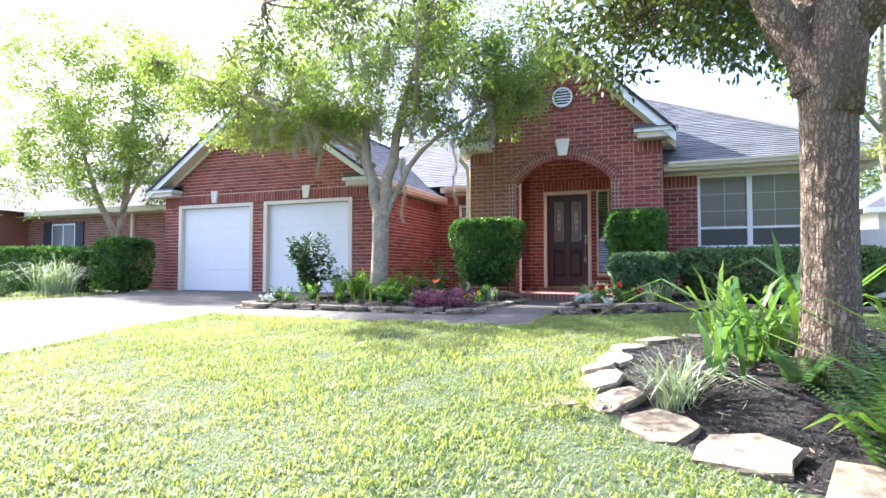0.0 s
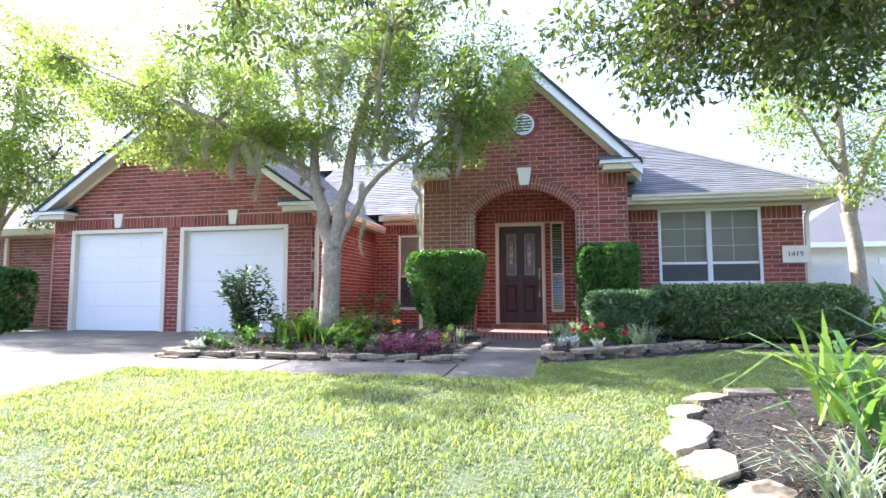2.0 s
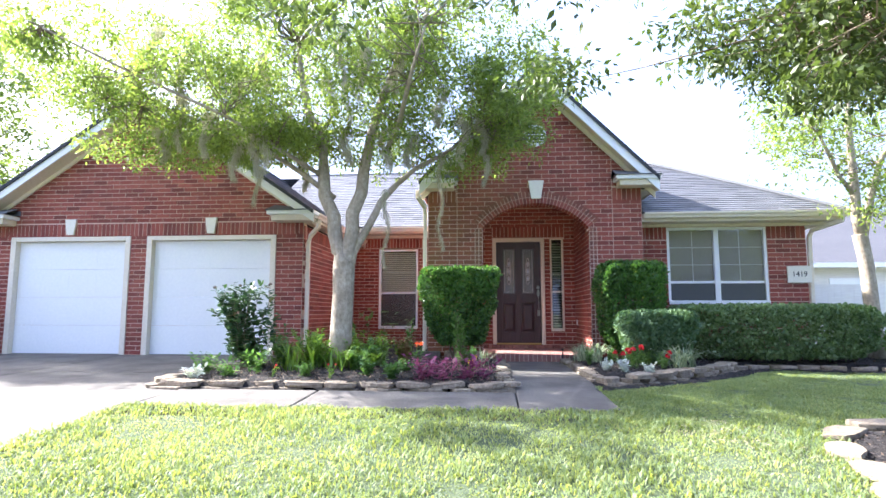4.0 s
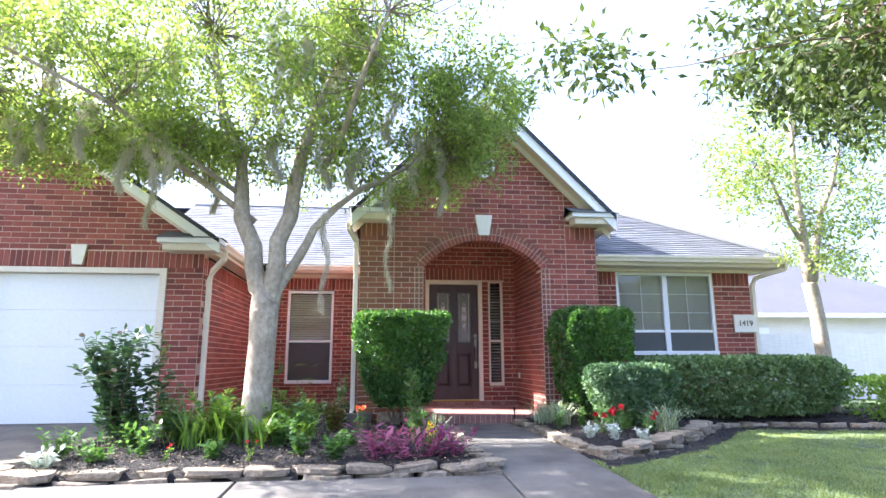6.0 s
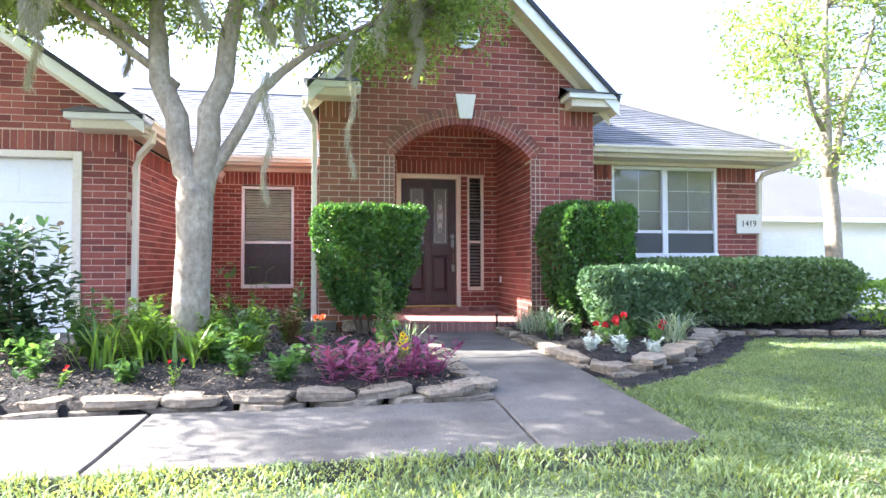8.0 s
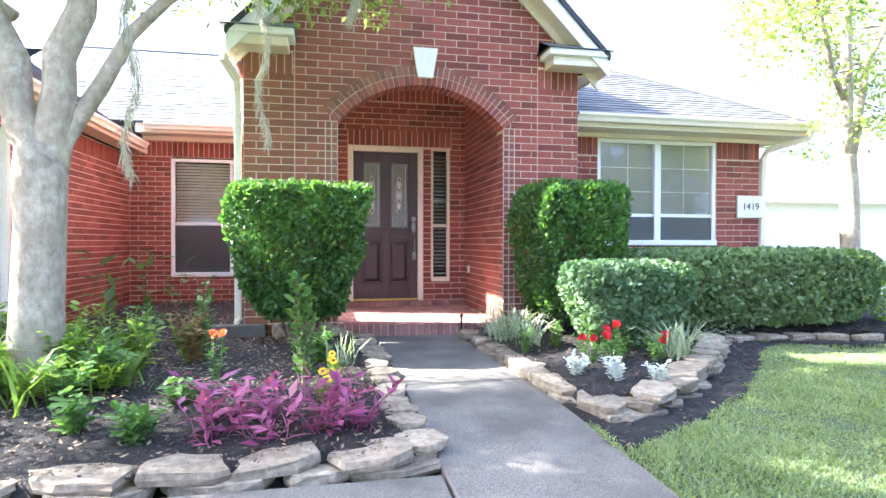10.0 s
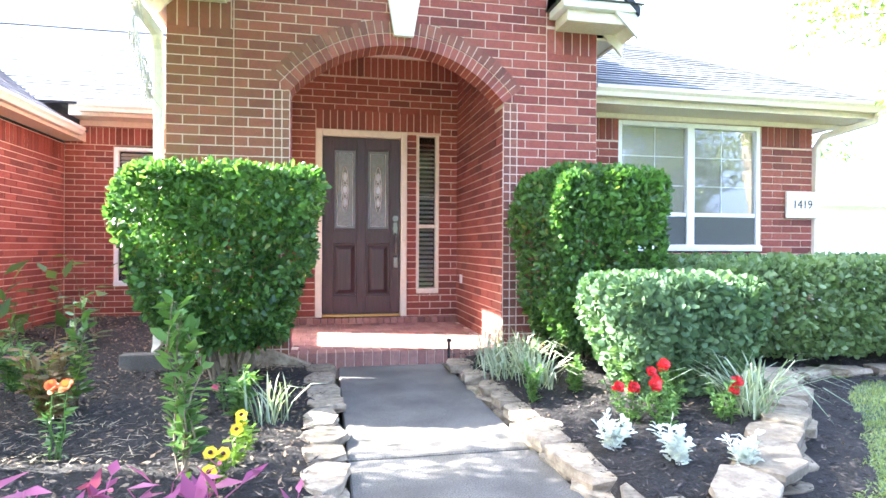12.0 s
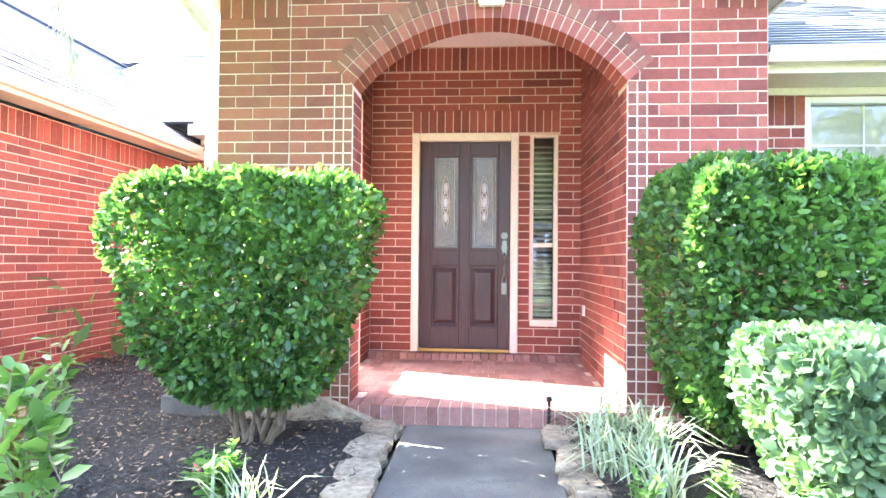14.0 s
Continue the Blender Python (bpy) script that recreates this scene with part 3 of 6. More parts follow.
def arch_half(z, r):
    return math.sqrt(max(0.0, r * r - (z - ARC_Z) ** 2))


def tower_spans(z):
    lim = (5.43 - z) / 1.03 if z > 3.45 else 9
    a, b = max(TX0, -1.33 - lim), min(TX1, -1.33 + lim)
    if z < SPRING:
        h = HALF
    elif z < ARC_Z + ARC_R + RING - 0.01:
        h = min(arch_half(z, ARC_R + RING), HALF + (z - SPRING) * HALF / (ARC_R - RISE)) - 0.055
    else:
        return [(a - TX0, b - TX0)]
    return [q for q in ((a - TX0, TC - h - TX0), (TC + h - TX0, b - TX0)) if q[1] > q[0]]


brick_wall("wall_tower_front", (TX0, TY), 0, TX1 - TX0, 5.40, tower_spans, "red brick entrance gable with an arched opening",
           [(0, 0.5, 3.2, 3.44), (TX1 - TX0 - 0.5, TX1 - TX0, 3.2, 3.44)], near=lambda u, z: z > 1.7 and z < 3.5, thick=0.26, mat=BRICK_BROWNED, joints=(-2.73 - TX0, 0.0 - TX0),
           stacks=[(A0 - 0.13 - TX0, A0 - 0.065 - TX0, SPRING - 0.02), (A0 - 0.065 - TX0, A0 - TX0, SPRING - 0.02), (A1 - TX0, A1 + 0.065 - TX0, SPRING - 0.02), (A1 + 0.065 - TX0, A1 + 0.13 - TX0, SPRING - 0.02)])
brick_wall("wall_tower_east", (TX1, TY), 90, 0.72, 3.5, cut((0.01, 0.72), []), "red brick return of the entrance tower")
# unseen opening placed here and in the porch wall to admit the sun
brick_wall("wall_tower_west", (TX0, MY + 0.05), -90, MY + 0.05 - TY, 3.5, cut((0, MY + 0.03 - TY), [(MY + 0.05 - 12.72, MY + 0.05 - 11.6, 0.5, 3.02)]), "red brick tower side with an opening added to admit sun", thick=0.22)
P0, P1, PY, CEIL = -2.52, -0.41, 13.0, 3.68
# the added sun opening goes on through this wall
brick_wall("wall_porch_left", (P0, TY + 0.26), 90, PY - TY - 0.26, CEIL, cut((0, PY - TY - 0.26), [(11.6 - TY - 0.26, 12.58 - TY - 0.26, 0.5, 3.02)]), "red brick porch side wall", thick=0.5, z0=0.52)
brick_wall("wall_porch_right", (P1 - 0.007, PY), -90, PY - TY, CEIL, lambda z: [(0, PY - TY - 0.003 if z < SPRING else PY - TY - 0.26)], "red brick porch side wall with a sunlit foot", near=lambda u, z: True, z0=0.52)
brick_wall("wall_porch_jamb", (A0 + 0.007, TY + 0.003), 90, 0.257, SPRING, cut((0, 0.257), []), "red brick arch jamb", z0=0.52, thick=0.23)
DOOR_X0, DOOR_X1, DOOR_TOP, SILL_Z = -2.1, -1.03, 2.79, 0.59
S_WIN = (-0.912, -0.640, 0.89, 2.79)
brick_wall("wall_porch_back", (P0, PY), 0, P1 - P0, CEIL, cut((0, P1 - P0), [(DOOR_X0 - P0, DOOR_X1 - P0, 0, DOOR_TOP), (S_WIN[0] - P0, S_WIN[1] - P0, S_WIN[2], S_WIN[3])]),
           "red brick wall round the front door", [(DOOR_X0 - P0, S_WIN[1] - P0 + 0.02, 2.80, 3.042), (0, P1 - P0, 3.43, 3.672)], near=lambda u, z: True, z0=0.52)

# the arch ring, brick by brick, and its soffit
arch = thing("arch_ring", "curved ring of tapered red bricks over the porch", "arch", kind="structure")
ang = math.asin(HALF / ARC_R)
n_v = 37
for i in range(n_v):
    t0, t1 = -ang + 2 * ang * i / n_v, -ang + 2 * ang * (i + 1) / n_v
    d = 0.0045 / ARC_R
    poly = [(TC + r * math.sin(t), TY - 0.006, ARC_Z + r * math.cos(t)) for r, t in ((ARC_R, t0 + d), (ARC_R, t1 - d), (ARC_R + 0.105, t1 - d), (ARC_R + 0.105, t0 + d))]
    poly2 = [(TC + r * math.sin(t), TY - 0.006, ARC_Z + r * math.cos(t)) for r, t in ((ARC_R + 0.115, t0 + d), (ARC_R + 0.115, t1 - d), (ARC_R + RING, t1 - d), (ARC_R + RING, t0 + d))]
    part("brick", Geo().prism(poly, (0, 0.245, 0)), BRICK_BROWNED, arch)
    part("brick", Geo().prism(poly2, (0, 0.06, 0)), BRICK_GREY, arch)
g = Geo()
for i in range(24):
    t0, t1 = -ang + 2 * ang * i / 24, -ang + 2 * ang * (i + 1) / 24
    g.prism([(TC + r * math.sin(t), TY + 0.003, ARC_Z + r * math.cos(t)) for r, t in ((ARC_R + 0.006, t0), (ARC_R + 0.006, t1), (ARC_R + RING + 0.01, t1), (ARC_R + RING + 0.01, t0))], (0, 0.24, 0))
part("mortar_bed", g, MORTAR, arch)
keystone_at = [(TC + 0.02, TY, 3.245, 0.085, 0.14, 0.33), ((G_DOORS[0][0] + G_DOORS[0][1]) / 2, GY, 2.67, 0.07, 0.11, 0.29), ((G_DOORS[1][0] + G_DOORS[1][1]) / 2, GY, 2.67, 0.07, 0.11, 0.29)]
for kx, ky, kz, lo, hi, h in keystone_at:
    tagged(part("keystone", Geo().prism([(kx - lo, ky - 0.045, kz), (kx + lo, ky - 0.045, kz), (kx + hi, ky - 0.045, kz + h), (kx - hi, ky - 0.045, kz + h)], (0, 0.12, 0)), KEYSTONE, bevel=0.006),
           "pale cast stone keystone set in the brick", "keystone", "keystones", kind="structure")

# right wing
RX1, RY = 3.57, 11.855
R_WIN = (1.115, 2.889, 1.42, 2.81)
brick_wall("wall_wing_front", (TX1, RY), 0, RX1 - TX1, 2.83, cut((0, RX1 - TX1), [(R_WIN[0] - TX1, R_WIN[1] - TX1, R_WIN[2], R_WIN[3])]), "red brick wing wall round a double window",
           [(0, R_WIN[0] - TX1, 2.585, 2.825), (R_WIN[1] - TX1, RX1 - TX1, 2.585, 2.825)], near=lambda u, z: True)
brick_wall("wall_wing_east", (RX1, RY), 90, 8.0, 2.83, cut((0.01, 8.0), []), "red brick end wall")
tagged(part("wall_north", Geo().box(GX0, RX1, 19.8, 20.0, 0.3, 3.0), MORTAR), "plain rear wall of the house", "wall", kind="structure")


# ---- roofs, eaves, gutters ----
def roof_plane(name, e0, e1, t0, t1, parent, gauge=0.14, thick=0.018):
    """Shingle courses from the eave e0-e1 up to t0-t1, each lapping the one below; tabs are separate islands."""
    e0, e1, t0, t1 = map(Vector, (e0, e1, t0, t1))
    nrm = (e1 - e0).cross(t0 - e0 if (t0 - e0).length > 0.1 else t1 - e0).normalized()
    if nrm.z < 0:
        nrm = -nrm
    n = max(2, int(max((t0 - e0).length, (t1 - e1).length) / gauge))
    gg, under = Geo(), Geo()
    rng = random.Random(name + str(tuple(e0)))
    for i in range(n):
        a0, a1 = e0.lerp(t0, i / n), e1.lerp(t1, i / n)
        b0, b1 = e0.lerp(t0, min(1, (i + 1.25) / n)), e1.lerp(t1, min(1, (i + 1.25) / n))
        w = (a1 - a0).length
        cuts = [0.0]
        while cuts[-1] < 1 and w > 0.05:
            cuts.append(cuts[-1] + rng.uniform(0.2, 0.42) / w)
        cuts = [c for c in cuts if c < 1 - 0.1 / max(w, 0.2)] + [1.0]
        for c, d in zip(cuts[:-1], cuts[1:]):
            lift = nrm * (thick + rng.uniform(-0.003, 0.003))
            p = [a0.lerp(a1, c) + lift, a0.lerp(a1, d) + lift, b0.lerp(b1, d) + nrm * 0.004, b0.lerp(b1, c) + nrm * 0.004]
            q = [p[0] - lift, p[1] - lift]
            gg.add([*p, *q], [(0, 1, 2, 3), (4, 5, 1, 0)])
    part("shingle_field", gg, SHINGLE, parent, kind="stuff")
    base = [e0, e1, t1, t0] if (t0 - t1).length > 0.01 else [e0, e1, t0]
    under.prism([p - nrm * 0.002 for p in base], -nrm * 0.02)
    part("roof_deck", under, FLASHING, parent)


PITCH_R = 0.595
roof = thing("roof", "grey asphalt shingle roof with gables and a hip", "roof", kind="structure")
GE0, GE1, GZ, GPZ = -11.85, -5.21, 2.99, 5.25
roof_plane("g_right", (GE1, 10.62, GZ), (GE1, 18.5, GZ), (PEAK_X, 10.62, GPZ), (PEAK_X, 18.5, GPZ), roof)
roof_plane("g_left", (GE0, 10.62, GZ), (GE0, 18.5, GZ), (PEAK_X, 10.62, GPZ), (PEAK_X, 18.5, GPZ), roof)
roof_plane("main", (-8.0, 14.48, 3.29), (-1.4, 14.48, 3.29), (-8.0, 18.2, 5.5), (-1.4, 18.2, 5.5), roof)
TPZ, TE0, TE1, TEZ = 5.60, -3.38, 0.74, 3.52
roof_plane("t_right", (TE1, 10.80, TEZ), (TE1, 16.5, TEZ), (-1.33, 10.80, TPZ), (-1.33, 16.5, TPZ), roof)
roof_plane("t_left", (TE0, 10.80, TEZ), (TE0, 16.5, TEZ), (-1.33, 10.80, TPZ), (-1.33, 16.5, TPZ), roof)
WE, WZ = 4.02, 3.02
roof_plane("w_front", (0.5, 11.40, WZ), (WE, 11.40, WZ), (-1.0, 15.6, WZ + 4.2 * PITCH_R), (WE - 4.2, 15.6, WZ + 4.2 * PITCH_R), roof)
roof_plane("w_hip", (WE, 11.40, WZ), (WE, 20.2, WZ), (WE - 4.2, 15.6, WZ + 4.2 * PITCH_R), (WE - 4.2, 16.0, WZ + 4.2 * PITCH_R), roof)
roof_plane("back", (RX1, 20.3, 3.0), (-13, 20.3, 3.0), (-0.5, 18.25, 5.44), (-9.0, 18.25, 5.44), roof)
# hip and ridge caps
part("hip_cap", Geo().tube([(WE, 11.40, WZ + 0.02), (WE - 4.2, 15.6, WZ + 4.2 * PITCH_R + 0.02)], [0.05, 0.05], 6), SHINGLE, roof)
part("ridge_cap", Geo().tube([(-8.0, 18.2, 5.52), (-1.4, 18.2, 5.52)], [0.03, 0.03], 6), SHINGLE, roof)
part("ridge_cap", Geo().tube([(-1.33, 10.80, TPZ + 0.01), (-1.33, 16.5, TPZ + 0.01)], [0.05, 0.05], 6), FLASHING, roof)
part("ridge_cap", Geo().tube([(PEAK_X, 10.62, GPZ + 0.01), (PEAK_X, 18.5, GPZ + 0.01)], [0.05, 0.05], 6), FLASHING, roof)

trim = thing("trim", "cream painted rake boards, fascia and cornice returns", "trim", kind="structure")


def rake(x_eave, z_eave, x_peak, z_peak, y, wall_y, wide):
    """Rake board under a gable edge, with the dark shingle edge above it and a soffit back to the wall."""
    s = (z_peak - z_eave) / (x_peak - x_eave)
    dz = wide * math.sqrt(1 + s * s)
    drop = 0.022 * math.sqrt(1 + s * s)
    p = [(x_eave, y, z_eave - drop), (x_peak, y, z_peak - drop), (x_peak, y, z_peak - drop - dz), (x_eave, y, z_eave - drop - dz)]
    part("rake_board", Geo().prism(p, (0, 0.03, 0)), WHITE, trim, bevel=0.004)
    e = [(x_eave, y - 0.035, z_eave + 0.03), (x_peak, y - 0.035, z_peak + 0.03), (x_peak, y - 0.035, z_peak - drop - 0.012), (x_eave, y - 0.035, z_eave - drop - 0.012)]
    part("roof_edge", Geo().prism(e, (0, 0.06, 0)), FLASHING, trim)
    q = [(x_eave, y + 0.03, z_eave - drop - dz * 0.7), (x_peak, y + 0.03, z_peak - drop - dz * 0.7), (x_peak, y + 0.03, z_peak - drop - dz * 0.7 - 0.02), (x_eave, y + 0.03, z_eave - drop - dz * 0.7 - 0.02)]
    part("rake_soffit", Geo().prism(q, (0, wall_y - y - 0.03, 0)), PAINT, trim)
    f = [(x_eave, wall_y - 0.03, z_eave - drop - dz * 0.7), (x_peak, wall_y - 0.03, z_peak - drop - dz * 0.7), (x_peak, wall_y - 0.03, z_peak - drop - dz * 1.35), (x_eave, wall_y - 0.03, z_eave - drop - dz * 1.35)]
    part("frieze_board", Geo().prism(f, (0, 0.028, 0)), PAINT, trim)


for xe in (TE0, TE1):
    rake(xe, TEZ, -1.33, TPZ, 10.83, TY, 0.14)
for xe in (GE0, GE1):
    rake(xe, GZ, PEAK_X, GPZ, 10.65, GY, 0.13)


def cornice_return(x_out, x_in, z0, z1, y_front, y_wall):
    """Boxed return at the foot of a gable, with its little shingled cap."""
    a, b = min(x_out, x_in), max(x_out, x_in)
    part("cornice_return", Geo().box(a, b, y_front, y_wall - 0.002, z0 + 0.05, z1), WHITE, trim, bevel=0.008)
    part("cornice_return", Geo().box(a + 0.06, b - 0.06, y_front + 0.06, y_wall - 0.002, z0 - 0.05, z0 + 0.048), PAINT, trim, bevel=0.008)
    cap = [(a - 0.03, y_front - 0.03, z1), (b + 0.02, y_front - 0.03, z1), (b + 0.02, y_wall, z1), (a - 0.03, y_wall, z1)]
    hi = x_in
    top = [(x_out, y_wall, z1 + 0.03), (hi, y_wall, z1 + 0.17)]
    part("return_cap", Geo().add([*cap, *top], [(0, 1, 2, 3), (0, 1, 5, 4) if x_out < x_in else (1, 0, 5, 4), (2, 3, 4, 5)]), SHINGLE, trim)


cornice_return(TE1 + 0.02, 0.02, 3.46, 3.58, 10.80, TY)
cornice_return(TE0 - 0.02, -2.72, 3.46, 3.58, 10.80, TY)
cornice_return(GE1 + 0.02, -6.05, 2.90, 3.02, 10.62, GY)
cornice_return(GE0 - 0.02, -11.0, 2.90, 3.02, 10.62, GY)


def eave_x(x0, x1, y_edge, y_wall, z, frieze):
    """Fascia, soffit and frieze of an eave that runs along x."""
    part("fascia", Geo().box(x0, x1, y_edge + 0.02, y_edge + 0.045, z - 0.16, z - 0.01), PAINT, trim)
    part("soffit", Geo().box(x0, x1, y_edge + 0.046, y_wall + 0.05, z - 0.15, z - 0.13), PAINT, trim)
    part("frieze_board", Geo().box(x0, x1, y_wall - 0.03, y_wall - 0.001, frieze, z - 0.151), PAINT, trim, bevel=0.004)


eave_x(0.52, WE, 11.42, RY, WZ, 2.815)
eave_x(-5.3, -3.27, 14.50, MY, 3.29, 3.065)
# garage side eave
part("fascia", Geo().box(GE1 - 0.045, GE1 - 0.02, 10.66, 14.95, GZ - 0.15, GZ - 0.01), PAINT, trim)
part("soffit", Geo().box(GX1 + 0.001, GE1 - 0.046, 11.002, 14.88, GZ - 0.145, GZ - 0.125), PAINT, trim)
part("soffit", Geo().box(WE - 0.42, WE - 0.02, RY, 19.9, WZ - 0.15, WZ - 0.13), PAINT, trim)
part("fascia", Geo().box(WE - 0.03, WE - 0.005, 11.45, 20.0, WZ - 0.16, WZ - 0.01), PAINT, trim)
# tower side eaves
part("fascia", Geo().box(TE1 - 0.03, TE1 - 0.005, 11.15, 16, TEZ - 0.17, TEZ - 0.01), PAINT, trim)
part("soffit", Geo().box(TX1 + 0.001, TE1 - 0.031, 11.15, 16, TEZ - 0.15, TEZ - 0.13), PAINT, trim)
part("fascia", Geo().box(TE0 + 0.005, TE0 + 0.03, 11.15, 16, TEZ - 0.17, TEZ - 0.01), PAINT, trim)


def gutter(name, a, b, out, label):
    """K-shaped gutter along a-b; out: unit vector away from the wall."""
    a, b, o = Vector(a), Vector(b), Vector(out)
    prof = [(0, 0), (0, -0.10), (0.07, -0.10), (0.085, -0.06), (0.11, -0.03), (0.11, 0), (0.10, 0), (0.10, -0.025), (0.07, -0.06), (0.06, -0.09), (0.008, -0.09), (0.008, 0)]
    tagged(part(name, Geo().prism([a + o * d + Vector((0, 0, h)) for d, h in prof], b - a), PAINT), label, "gutter", "gutters", kind="structure")


gutter("gutter", (0.6, 11.42, WZ - 0.005), (WE + 0.05, 11.42, WZ - 0.005), (0, -1, 0), "cream metal gutter along the wing eave")
gutter("gutter", (-5.15, 14.50, 3.275), (-3.4, 14.50, 3.275), (0, -1, 0), "cream metal gutter along the recessed eave")
gutter("gutter", (GE1 - 0.02, 10.75, GZ - 0.01), (GE1 - 0.02, 14.6, GZ - 0.01), (1, 0, 0), "cream metal gutter along the garage eave")


def downspout(pts, label):
    tagged(part("downspout", Geo().tube(pts, [0.048] * len(pts), 4, math.pi / 4), PAINT, bevel=0.006), label, "downspout", "downspouts", kind="structure")


downspout([(-5.18, 10.9, 2.90), (-5.2, 10.92, 2.76), (-5.38, 11.06, 2.62), (-5.43, 11.09, 2.5), (-5.43, 11.09, 0.62), (-5.40, 11.0, 0.55)], "cream downspout at the garage corner")
downspout([(-3.42, 10.95, 3.40), (-3.42, 10.97, 3.28), (-3.31, 11.12, 3.12), (-3.31, 11.18, 3.0), (-3.31, 11.18, 0.62), (-3.33, 11.05, 0.52)], "cream downspout at the tower corner")
downspout([(3.97, 11.38, 2.94), (3.97, 11.42, 2.84), (3.66, 11.80, 2.72), (3.63, 11.86, 2.6), (3.63, 11.9, 0.55)], "cream downspout at the wing corner")

tagged(part("ceiling", Geo().box(P0 - 0.1, P1 + 0.05, TY + 0.265, PY + 0.05, CEIL - 0.004, CEIL + 0.05), WHITE), "white porch ceiling", "ceiling", kind="structure")
tagged(part("wall_over_arch", Geo().box(P0 - 0.1, P1 + 0.05, TY + 0.262, TY + 0.30, SPRING + RISE + 0.02, CEIL), WHITE), "white inner face above the porch arch", "wall", kind="structure")

# attic vent
vent = thing("gable_vent", "round white louvred gable vent in a brick ring", "vent", (-1.325, TY, 4.40), kind="structure")
VX, VZ, VR = -1.325, 4.40, 0.20


def ring_of(r0, r1, y0, y1, n=32):
    gg = Geo()
    for i in range(n):
        a, b = 2 * math.pi * i / n, 2 * math.pi * (i + 1) / n
        gg.prism([(r0 * math.cos(a), y0, r0 * math.sin(a)), (r0 * math.cos(b), y0, r0 * math.sin(b)), (r1 * math.cos(b), y0, r1 * math.sin(b)), (r1 * math.cos(a), y0, r1 * math.sin(a))], (0, y1 - y0, 0))
    return gg


part("frame", ring_of(VR - 0.035, VR, -0.03, 0.03), WHITE, vent)
# the backing's dark colour paints in the shade between the louvres
part("backing", Geo().prism([(0.19 * math.cos(a * math.pi / 12), -0.012, 0.19 * math.sin(a * math.pi / 12)) for a in range(24)], (0, 0.03, 0)), DARK, vent)
for i in range(6):
    z = -0.14 + i * 0.056
    h = math.sqrt(max(0.001, (VR - 0.04) ** 2 - z * z))
    part("slat", Geo().prism([(-h, -0.022, z - 0.018), (-h, -0.018, z - 0.022), (-h, 0.0, z + 0.02), (-h, -0.004, z + 0.024)], (2 * h, 0, 0)), WHITE, vent)
for i in range(20):
    a = 2 * math.pi * i / 20
    d = 0.1385
    part("brick", Geo().prism([(r * math.cos(a + t), -0.006, r * math.sin(a + t)) for r, t in ((VR + 0.006, -d), (VR + 0.006, d), (VR + 0.09, d * 1.02), (VR + 0.09, -d * 1.02))], (0, 0.03, 0)), BRICK, vent)

# porch floor and step
porch = thing("porch_floor", "reddish brick paver porch floor with a rowlock edge", "porch floor", kind="structure")
part("porch_base", Geo().box(-3.2, P1 - 0.001, 11.2, PY - 0.001, 0.2, 0.512), MORTAR, porch)
part("porch_base", Geo().box(A0 + 0.002, P1 - 0.002, 11.10, 11.2, 0.2, 0.512), MORTAR, porch)
for i in range(24):
    a = A0 + 0.004 + i * (P1 - A0 - 0.006) / 24
    part("paver", Geo().box(a, a + 0.068, 11.085, 11.295, 0.37, 0.522), PORCH, porch)
pav = as_mesh("paver", Geo().box(0, 0.096, 0, 0.196, 0, 0.018), PORCH)
for j in range(8):
    for i in range(21):
        x, y = P0 + 0.006 + i * 0.1 + (0.05 if j % 2 else 0), 11.305 + j * 0.2
        if x < P1 - 0.1 and y < 12.8 and (x > A0 or y > 11.41):
            turned("paver", pav, porch, pose_at=pose(x, y, 0.502))
for i in range(26):
    a = P0 + 0.004 + i * 0.0808
    if a < P1 - 0.075:
        part("paver", Geo().box(a, a + 0.071, 12.905, 12.998, 0.50, 0.585), PORCH, porch)

# ---- front door ----
door = thing("door_1", "dark stained wooden front door with two leaded lights", "door", ((DOOR_X0 + DOOR_X1) / 2, PY, SILL_Z), kind="structure")
DW, DH = DOOR_X1 - DOOR_X0, DOOR_TOP - SILL_Z
part("casing", Geo().box(-DW / 2, -DW / 2 + 0.075, -0.02, 0.10, 0, DH), PAINT, door, "cream painted casing", bevel=0.006)
part("casing", Geo().box(DW / 2 - 0.075, DW / 2, -0.02, 0.10, 0, DH), PAINT, door, "cream painted casing", bevel=0.006)
part("casing", Geo().box(-DW / 2 + 0.076, DW / 2 - 0.076, -0.02, 0.10, DH - 0.075, DH), PAINT, door, "cream painted casing", bevel=0.006)
lw, lh = DW / 2 - 0.078, DH - 0.078
g = Geo()
